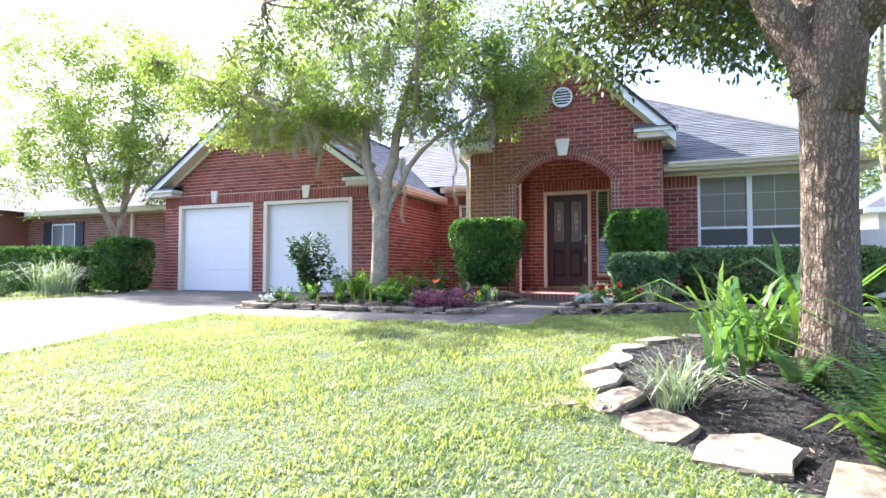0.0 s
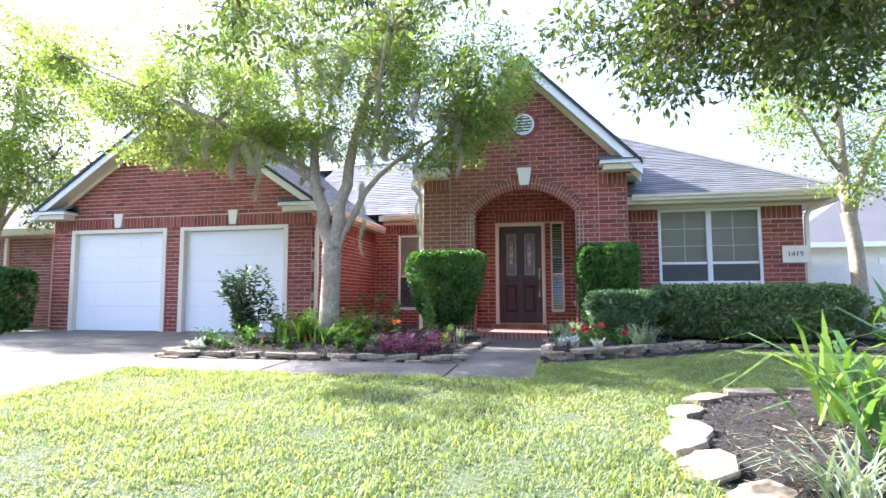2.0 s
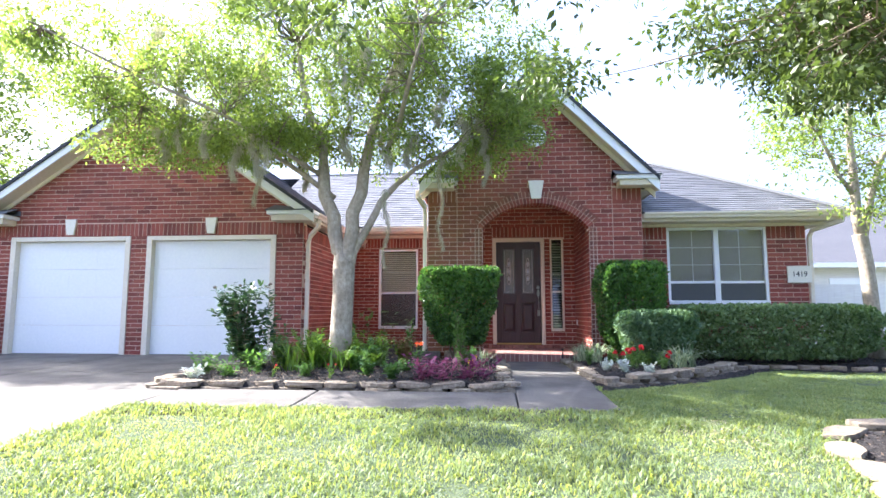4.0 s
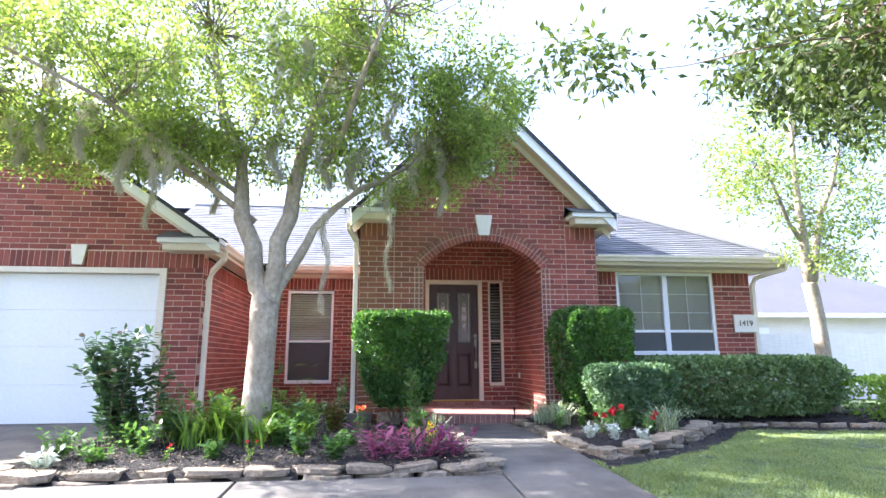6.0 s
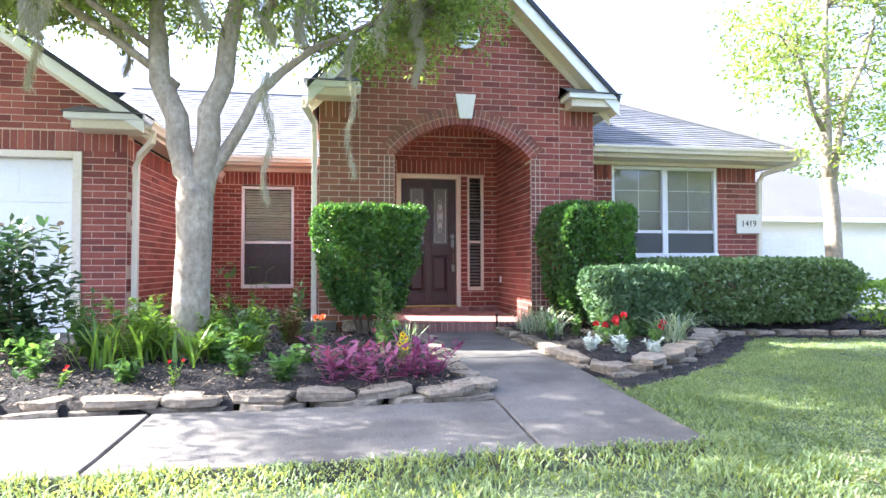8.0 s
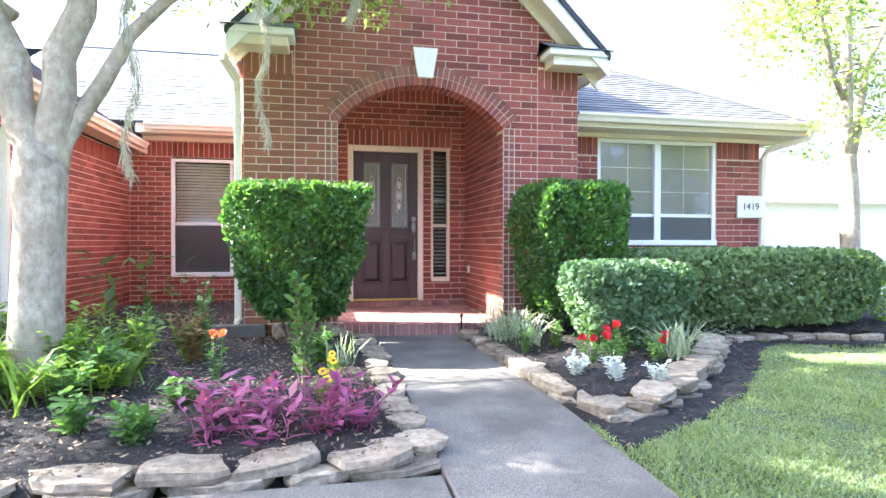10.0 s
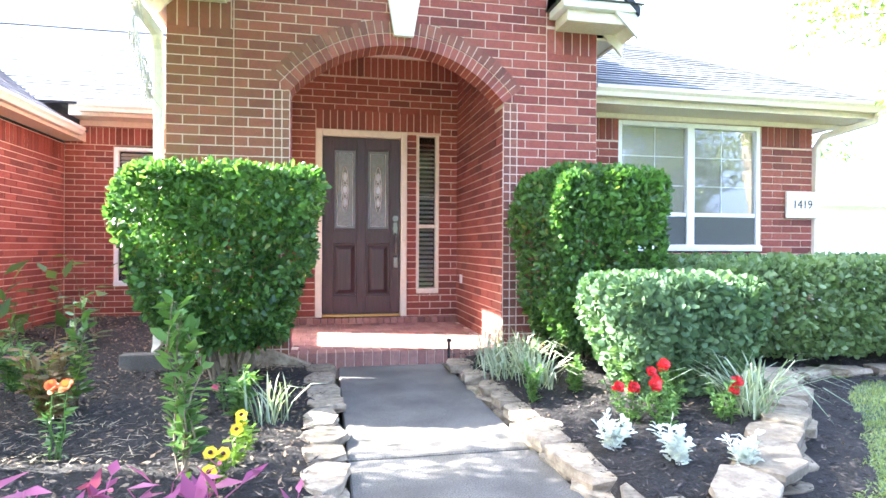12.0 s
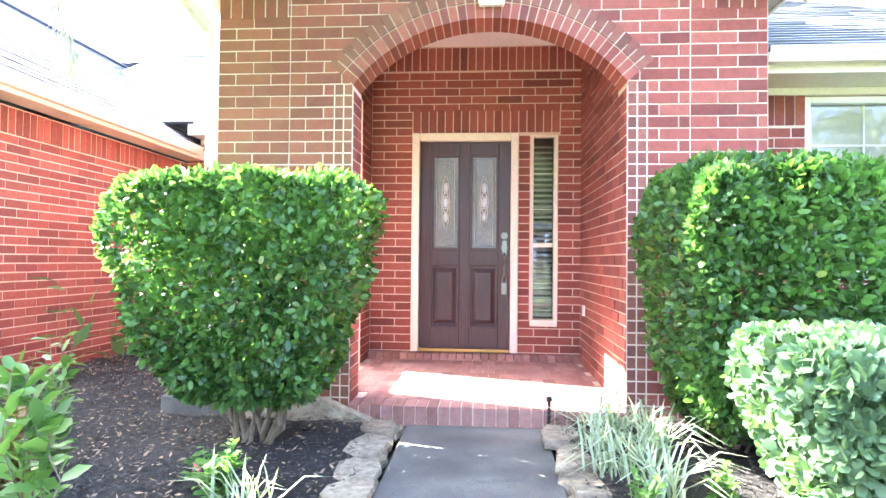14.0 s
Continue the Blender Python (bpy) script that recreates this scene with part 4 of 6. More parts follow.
# stiles, rails and the centre stile
for a, b in ((-lw, -lw + 0.115), (-0.05, 0.05), (lw - 0.115, lw)):
    g.box(a, b, 0.045, 0.09, 0.03, lh)
for za, zb in ((0.03, 0.24), (0.87, 1.02), (lh - 0.13, lh)):
    for a, b in ((-lw + 0.1151, -0.0501), (0.0501, lw - 0.1151)):
        g.box(a, b, 0.0455, 0.0895, za, zb)
leaf_ob = part("door_leaf", g, DOOR, door, "dark stained wood", bevel=0.004)
for s in (-1, 1):
    cx = s * (0.05 + (lw - 0.165) / 2)
    hw = (lw - 0.165) / 2
    part("panel", Geo().box(cx - hw, cx + hw, 0.074, 0.085, 0.235, 0.875), DOOR, leaf_ob)
    part("raised_field", Geo().add([(cx + sx * (hw - i), y, 0.555 + sz * (0.315 - i)) for i, y in ((0.035, 0.074), (0.075, 0.056)) for sx, sz in ((-1, -1), (1, -1), (1, 1), (-1, 1))],
                                   [(0, 1, 5, 4), (1, 2, 6, 5), (2, 3, 7, 6), (3, 0, 4, 7), (4, 5, 6, 7)]), DOOR, leaf_ob)
    for b in ((cx - hw, cx - hw + 0.02), (cx + hw - 0.02, cx + hw)):
        part("bead", Geo().box(b[0], b[1], 0.040, 0.073, 0.24, 0.87), DOOR, leaf_ob, bevel=0.006)
    for b in ((0.24, 0.26), (0.85, 0.87)):
        part("bead", Geo().box(cx - hw + 0.0205, cx + hw - 0.0205, 0.040, 0.073, b[0], b[1]), DOOR, leaf_ob, bevel=0.006)
    z0, z1 = 1.02, lh - 0.13
    part("light", Geo().box(cx - hw, cx + hw, 0.065, 0.072, z0, z1), FROST, leaf_ob, "frosted leaded glass")
    for b in ((cx - hw, cx - hw + 0.025, z0, z1), (cx + hw - 0.025, cx + hw, z0, z1)):
        part("bead", Geo().box(b[0], b[1], 0.042, 0.064, b[2], b[3]), DOOR, leaf_ob, bevel=0.004)
    for b in ((z0, z0 + 0.025), (z1 - 0.025, z1)):
        part("bead", Geo().box(cx - hw + 0.0255, cx + hw - 0.0255, 0.042, 0.064, b[0], b[1]), DOOR, leaf_ob, bevel=0.004)
    came = Geo()
    zc = (z0 + z1) / 2
    for w, h in ((hw - 0.055, (z1 - z0) / 2 - 0.055),):
        came.tube([(cx - w, 0.062, zc - h), (cx + w, 0.062, zc - h), (cx + w, 0.062, zc + h), (cx - w, 0.062, zc + h), (cx - w, 0.062, zc - h)], [0.0055] * 5, 4)
    for k, (rw, rh, dz) in enumerate(((0.028, 0.11, 0.0), (0.045, 0.06, 0.0), (0.02, 0.05, 0.15), (0.02, 0.05, -0.15), (0.04, 0.28, 0.0))):
        came.tube([(cx + rw * math.sin(t * math.pi / 8), 0.062, zc + dz + rh * math.cos(t * math.pi / 8)) for t in range(17)], [0.0055] * 17, 4)
    part("came", came, LEAD, leaf_ob)
    # bevelled ovals, their brightness painted in
    for dz, rw, rh in ((0.0, 0.024, 0.05), (0.15, 0.016, 0.042), (-0.15, 0.016, 0.042)):
        part("bevel_glass", Geo().prism([(cx + rw * math.sin(t * math.pi / 6), 0.0635, zc + dz + rh * math.cos(t * math.pi / 6)) for t in range(12)], (0, -0.006, 0)), BEVEL, leaf_ob, "bevelled glass jewel with its bright glint painted on", bevel=0.003)
hx = lw - 0.055
part("deadbolt", Geo().tube([(hx, 0.05, 1.17), (hx, 0.015, 1.17)], [0.036, 0.034], 16), NICKEL, door, "satin nickel deadbolt")
part("handle_plate", Geo().tube([(hx, 0.05, 1.05), (hx, 0.025, 1.05)], [0.032, 0.03], 12).box(hx - 0.022, hx + 0.022, 0.03, 0.046, 0.98, 1.12), NICKEL, door, "satin nickel handle plate")
part("pull", Geo().tube([(hx, 0.03, 0.99), (hx, -0.03, 0.96), (hx, -0.04, 0.86), (hx, -0.03, 0.76), (hx, 0.045, 0.73)], [0.011, 0.012, 0.013, 0.012, 0.011], 8), NICKEL, door, "satin nickel pull")
part("lockbox", Geo().box(hx - 0.03, hx + 0.03, -0.02, 0.02, 0.58, 0.70), NICKEL, door, "grey key box hung on the handle", bevel=0.01)
part("shackle", Geo().tube([(hx - 0.018, 0, 0.70), (hx - 0.018, -0.01, 0.745), (hx + 0.018, -0.01, 0.745), (hx + 0.018, 0, 0.70)], [0.005] * 4, 6), NICKEL, door)
part("threshold", Geo().box(-lw, lw, 0.0, 0.10, 0.0, 0.028), BRASS, door, "brass threshold", bevel=0.004)
# panel whose dark colour stands in for the unlit hall
tagged(part("wall_hall", Geo().box(DOOR_X0, DOOR_X1, PY + 0.12, PY + 0.16, 0.5, 2.9), DARK), "dark panel painted as the unlit hall behind the door", "wall", kind="structure")


def blinds(x0, x1, y, z0, z1, parent, mat=BLIND, gap=0.05, tilt=0.6):
    n = int((z1 - z0) / gap)
    sl = as_mesh("slat", Geo().prism([(x0, -0.022, -0.022 * tilt), (x0, -0.021, -0.022 * tilt - 0.003), (x0, 0.022, 0.022 * tilt - 0.003), (x0, 0.021, 0.022 * tilt)], (x1 - x0, 0, 0)), mat)
    for i in range(n):
        turned("slat", sl, parent, pose_at=pose(0, y, z0 + (i + 0.5) * gap))


def window(name, x0, x1, y, z0, z1, sashes, rail, label, grid, frame_w=0.05, mat=WHITE):
    """A double-hung window: frame, sashes with rails, panes, thin glazing bars behind the glass. The outer face is at y."""
    w = thing(name, label, "window", ((x0 + x1) / 2, y, z0), kind="structure")
    hw, h = (x1 - x0) / 2, z1 - z0
    part("window_frame", Geo().box(-hw, -hw + frame_w, 0.015, 0.10, 0, h), mat, w, bevel=0.004)
    part("window_frame", Geo().box(hw - frame_w, hw, 0.015, 0.10, 0, h), mat, w, bevel=0.004)
    part("window_frame", Geo().box(-hw + frame_w + 0.001, hw - frame_w - 0.001, 0.015, 0.10, h - frame_w, h), mat, w, bevel=0.004)
    part("window_sill", Geo().box(-hw + 0.002, hw - 0.002, -0.025, 0.10, -0.03, frame_w * 0.8), mat, w, bevel=0.006)
    iw = (2 * hw - 2 * frame_w) / sashes
    for s in range(sashes):
        a = -hw + frame_w + s * iw
        b = a + iw
        if s:
            part("mullion", Geo().box(a - 0.045, a + 0.045, 0.012, 0.09, frame_w * 0.8 + 0.001, h - frame_w - 0.001), mat, w, bevel=0.004)
        zr = h * rail
        part("meeting_rail", Geo().box(a + 0.001, b - 0.001, 0.03, 0.075, zr - 0.022, zr + 0.022), mat, w, bevel=0.003)
        pn = part("pane", Geo().box(a + 0.002, b - 0.002, 0.052, 0.056, zr + 0.022, h - frame_w), GLASS, w)
        pn.visible_shadow = False
        pn = part("pane", Geo().box(a + 0.002, b - 0.002, 0.048, 0.052, frame_w * 0.8, zr - 0.022), GLASS, w)
        pn.visible_shadow = False
        nc, nr = grid
        for i in range(1, nc):
            x = a + (b - a) * i / nc
            part("glazing_bar", Geo().box(x - 0.006, x + 0.006, 0.060, 0.066, zr + 0.023, h - frame_w - 0.001), mat, w)
        for i in range(1, nr):
            z = zr + (h - frame_w - zr) * i / nr
            part("glazing_bar", Geo().box(a + 0.003, b - 0.003, 0.067, 0.073, z - 0.006, z + 0.006), mat, w)
    return w, hw, h


w, hw, h = window("window_1", R_WIN[0], R_WIN[1], RY, R_WIN[2], R_WIN[3], 2, 0.27, "white double window with cream shades and dark lower screens", (2, 3))
part("shade", Geo().box(-hw + 0.05, hw - 0.05, 0.085, 0.09, h * 0.25, h), BLIND, w, "cream roller shade")
for s in (-1, 1):
    a, b = sorted((s * 0.05, s * (hw - 0.055)))
    part("screen", Geo().box(a, b, 0.034, 0.037, 0.045, h * 0.27 - 0.024), SCREEN, w, "dark insect screen")
# dark panel that paints the unlit room behind the glass, likewise below
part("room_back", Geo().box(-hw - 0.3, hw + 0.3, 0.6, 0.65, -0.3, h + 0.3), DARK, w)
w, hw, h = window("window_2", B_WIN[0], B_WIN[1], MY, B_WIN[2], B_WIN[3], 1, 0.44, "white sash window with slatted blinds", (1, 2))
blinds(-hw + 0.05, hw - 0.05, 0.14, 0.05, h - 0.06, w, surface("white_blind", (0.62, 0.59, 0.53), (0.74, 0.71, 0.65), 0.6, 30, 2, 0.2, 0.05), 0.05, 0.95)
part("screen", Geo().box(-hw + 0.055, hw - 0.055, 0.034, 0.037, 0.045, h * 0.44 - 0.024), screen_material("fine_screen", (0.09, 0.09, 0.09), 0.55), w, "dark insect screen")
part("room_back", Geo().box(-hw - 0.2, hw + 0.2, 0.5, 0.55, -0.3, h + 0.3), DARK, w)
w, hw, h = window("window_3", S_WIN[0], S_WIN[1], PY, S_WIN[2], S_WIN[3], 1, 0.41, "tall narrow sidelight with slatted blinds", (1, 3), 0.035, PAINT)
blinds(-hw + 0.04, hw - 0.04, 0.13, 0.05, h - 0.06, w, BLIND, 0.055)
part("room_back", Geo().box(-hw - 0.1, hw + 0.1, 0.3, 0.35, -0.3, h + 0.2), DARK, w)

# ---- garage doors ----
for i, (a, b) in enumerate(G_DOORS):
    gd = thing("garage_door", "white panelled sectional garage door", "garage door", ((a + b) / 2, GY, 0.48), "garage doors", kind="structure")
    hw, h = (b - a) / 2, G_TOP - 0.48
    for s in (-1, 1):
        x0, x1 = sorted((s * hw, s * (hw - 0.10)))
        part("casing", Geo().box(x0, x1, -0.015, 0.15, -0.02, h), PAINT, gd, bevel=0.005)
    part("casing", Geo().box(-hw + 0.101, hw - 0.101, -0.015, 0.15, h - 0.08, h), PAINT, gd, bevel=0.005)
    pw = hw - 0.102
    hs = (h - 0.085) / 4
    for r in range(4):
        z0 = r * hs
        sec = part("section", Geo().box(-pw, pw, 0.10, 0.145, z0 + 0.0015, z0 + hs - 0.0015), WHITE, gd, bevel=0.0015)
        for c in range(4):
            x0 = -pw + c * pw / 2
            part("panel", Geo().prism([(x0 + 0.06, 0.0995, z0 + 0.09), (x0 + pw / 2 - 0.06, 0.0995, z0 + 0.09), (x0 + pw / 2 - 0.06, 0.0995, z0 + hs - 0.09), (x0 + 0.06, 0.0995, z0 + hs - 0.09)], (0, -0.0025, 0)), WHITE, sec, bevel=0.0012)
    part("weather_seal", Geo().box(-pw, pw, 0.09, 0.15, -0.03, 0.003), BLACK, gd)

# ---- house number ----
sign = tagged(part("house_number", Geo().box(3.20, 3.62, RY - 0.035, RY - 0.004, 1.775, 2.08), KEYSTONE, bevel=0.006), "cream stone plaque with the number 1419", "house number")
cu = bpy.data.curves.new("numerals", "FONT")
cu.body, cu.size, cu.align_x, cu.align_y, cu.extrude = "1419", 0.135, "CENTER", "CENTER", 0.002
cu.materials.append(INK)
num = new("numerals", cu)
num.parent = sign
num.matrix_basis = pose(3.41, RY - 0.037, 1.928, 90, 0, 0)
tagged(num, "dark painted numerals")


# ---- plants and trees ----

def unit(n, rng):
    v = rng.normal(size=(n, 3))
    return v / np.linalg.norm(v, axis=1, keepdims=True)


def limb(g, a, b, r0, r1, rng, bends=4, wobble=0.12, sides=7):
    a, b = np.array(a, float), np.array(b, float)
    d = np.linalg.norm(b - a)
    pts = [a + (b - a) * t + (rng.normal(size=3) * wobble * d * 0.25 if 0 < t < 1 else 0) for t in np.linspace(0, 1, bends + 1)]
    g.tube(pts, list(np.linspace(r0, r1, bends + 1)), sides)
    return pts


def tree(name, label, trunk, trunk_r, limbs, blobs, bark, leaf, leaf_len, seed, per=16, spread=0.22, flat=False, droop=0.25, rough=False, clump=0.0):
    """trunk: points from the ground up, with radii. limbs: point lists with radii. blobs: (centre, radii, clusters): the crown's masses.
    Twigs reach from the nearest limb to each cluster, and leaves stand round it; clump: how far they gather into masses with gaps between."""
    rng = np.random.default_rng(seed)
    t = thing(name, label, "tree", trunk[0])
    off = np.array(trunk[0], float)
    fine_t = np.linspace(0, 1, 70)
    path = np.stack([np.interp(fine_t, np.linspace(0, 1, len(trunk)), [p[k] for p in trunk]) for k in range(3)], 1)
    rad = np.interp(fine_t, np.linspace(0, 1, len(trunk)), trunk_r)
    g = Geo()
    g.tube([p - off for p in path], list(rad), 56 if rough else 20)
    if rough:
        v = []
        for i, p in enumerate(g.v):
            c = Vector(path[min(i // 56, 69)] - off)
            q = Vector(p) - c
            a = math.atan2(q.y, q.x)
            n1 = noise.noise(Vector((math.cos(a) * 5.5, math.sin(a) * 5.5, p[2] * 2.2)))
            n2 = noise.noise(Vector((math.cos(a) * 13, math.sin(a) * 13, p[2] * 7.0)))
            v.append(tuple(c + q * (1 - 0.05 * max(0, 0.35 - abs(n1) * 2.2) / 0.35 - 0.035 * max(0, 0.3 - abs(n2) * 2) / 0.3 + 0.05 * math.sin(3 * a + p[2]))))
        g.v = v
    part("trunk", g, bark, t, smooth=not rough)
    joints = [np.array(trunk[-1], float)]
    for pts, radii in limbs:
        g = Geo()
        fine = []
        for a, b in zip(pts[:-1], pts[1:]):
            for s in (0, 0.5):
                fine.append(np.array(a) + (np.array(b) - np.array(a)) * s + (rng.normal(size=3) * 0.03 if s else 0))
        fine.append(np.array(pts[-1], float))
        g.tube([p - off for p in fine], list(np.interp(np.linspace(0, 1, len(fine)), np.linspace(0, 1, len(radii)), radii)), 9)
        part("limb", g, bark, t, smooth=True)
        joints += fine[1:]
    joints = np.array(joints)
    centres = []
    for c, r, n in blobs:
        u = unit(n, rng)
        rad = rng.uniform(0.35, 1.0, (n, 1)) ** 0.6 * (1 + 0.22 * np.sin(7 * u[:, :1] + 3 * u[:, 1:2]) * np.cos(5 * u[:, 2:3] + seed))
        centres.append(np.array(c) + u * rad * np.array(r))
    centres = np.concatenate(centres)
    if clump:
        mass = np.array([noise.noise(Vector(c * 1.25 + seed)) + 0.5 * noise.noise(Vector(c * 2.9)) for c in centres])
        centres = centres[mass > np.quantile(mass, clump)]
    boughs = Geo()
    for i, c in enumerate(centres):
        j = joints[np.argmin(np.linalg.norm(joints - c, axis=1) + rng.uniform(0, 0.6, len(joints)))]
        if i % 4 == 0 and np.linalg.norm(j - c) < 1.7:
            limb(boughs, j - off, c - off, 0.011, 0.003, rng, 4, 0.3, 4)
    part("branching", boughs, TWIG, t, kind="stuff")
    n = len(centres) * per
    own = np.repeat(centres, per, axis=0)
    dirs = unit(n, rng)
    base = own + dirs * rng.uniform(0.1, 1.0, (n, 1)) * spread * np.array([1, 1, 0.7]) - off
    aim = dirs + rng.normal(size=(n, 3)) * 0.5 - np.array([0, 0, droop])
    ln = leaf_len * rng.uniform(0.6, 1.25, n)
    me = leaf_mesh("crown", leaf, base, aim, unit(n, rng), ln, ln * 0.46, flat=flat)
    tagged(turned("crown", me, t), kind="stuff")
    return t


# tree in the flower bed: pale trunk that forks low
TA = np.array((-4.25, 9.0, 0.42))
tree("shade_tree", "pale-barked multi-trunk shade tree in the flower bed", [tuple(TA), (-4.25, 9.0, 0.60), (-4.24, 9.0, 1.0), (-4.22, 9.0, 1.5), (-4.22, 9.0, 1.85), (-4.24, 9.0, 2.05)], [0.21, 0.168, 0.152, 0.148, 0.158, 0.12],
     [([(-4.21, 9.0, 1.7), (-4.31, 9.02, 2.12), (-4.39, 9.05, 2.6), (-4.57, 9.08, 3.3), (-4.85, 9.2, 4.2), (-5.1, 9.3, 5.4)], [0.10, 0.108, 0.101, 0.086, 0.064, 0.03]),
      ([(-4.18, 9.0, 1.7), (-4.16, 9.02, 2.15), (-4.12, 9.05, 2.66), (-3.97, 9.08, 3.3), (-3.78, 9.2, 4.3), (-3.3, 9.3, 5.6)], [0.10, 0.106, 0.099, 0.085, 0.061, 0.027]),
      ([(-4.12, 9.02, 1.85), (-4.02, 9.08, 2.25), (-3.8, 9.1, 2.65), (-3.48, 9.12, 3.1), (-2.85, 9.25, 3.55), (-2.2, 9.4, 3.95)], [0.055, 0.06, 0.052, 0.042, 0.028, 0.013]),
      ([(-4.40, 9.1, 2.9), (-5.4, 8.8, 3.6), (-6.6, 8.6, 4.1), (-7.6, 8.6, 4.3)], [0.042, 0.032, 0.02, 0.01]),
      # made-up limb bearing a leaf mass that is there to shade the lawn
      ([(-4.55, 9.1, 3.2), (-5.6, 8.0, 3.8), (-7.2, 6.8, 4.45)], [0.034, 0.022, 0.01]),
      ([(-4.75, 9.2, 3.9), (-5.6, 9.9, 4.6), (-6.4, 10.2, 5.2)], [0.05, 0.03, 0.012]),
      ([(-3.65, 9.15, 3.6), (-3.2, 8.3, 4.3), (-2.9, 7.7, 4.8)], [0.045, 0.03, 0.012])],
     # several left and rear masses are added to shade walk, lawn and hedge
     [((-4.6, 9.1, 4.9), (1.9, 1.7, 1.5), 580), ((-6.6, 8.8, 4.3), (1.6, 1.4, 0.9), 330), ((-2.5, 9.2, 4.25), (1.2, 1.0, 0.8), 420), ((-7.6, 8.6, 4.0), (0.9, 1.0, 0.6), 110),
      ((-5.6, 8.7, 3.75), (1.1, 1.0, 0.45), 120), ((-3.6, 9.3, 3.75), (1.2, 1.0, 0.45), 120), ((-1.95, 9.4, 3.8), (0.7, 0.6, 0.5), 170), ((-3.6, 8.6, 5.5), (1.5, 1.3, 0.9), 220), ((-4.4, 9.2, 6.5), (2.3, 1.9, 1.2), 520), ((-7.2, 6.7, 4.5), (1.0, 0.5, 0.38), 220), ((-6.6, 7.6, 4.3), (1.0, 0.7, 0.5), 110), ((-8.2, 8.4, 4.7), (1.0, 0.8, 0.6), 60), ((-5.4, 9.9, 5.7), (1.8, 0.9, 0.9), 90), ((-6.4, 9.6, 4.5), (1.1, 0.6, 0.6), 120), ((-4.6, 7.9, 4.3), (1.4, 0.6, 0.5), 50), ((-3.9, 10.35, 4.2), (0.8, 0.4, 0.45), 40), ((-2.6, 8.9, 5.6), (1.2, 1.3, 0.9), 170), ((-6.4, 9.0, 5.6), (1.5, 1.4, 0.9), 190), ((-3.8, 10.3, 5.6), (1.2, 0.55, 0.8), 130), ((-2.9, 9.9, 4.7), (0.8, 0.5, 0.5), 60), ((-6.5, 10.1, 4.6), (1.2, 0.75, 0.7), 85), ((-5.5, 9.85, 4.0), (0.9, 0.5, 0.5), 120), ((-6.2, 8.9, 3.75), (1.4, 0.9, 0.4), 80), ((-5.7, 9.4, 3.9), (0.85, 0.6, 0.42), 100), ((-1.7, 9.3, 4.6), (0.75, 0.8, 0.7), 190), ((-2.05, 9.2, 3.32), (0.3, 0.3, 0.2), 12), ((-2.6, 9.2, 3.45), (0.5, 0.4, 0.25), 24)],
     BARK_GREY, LEAF_ELM, 0.064, 3, per=45, spread=0.245, clump=0.42)

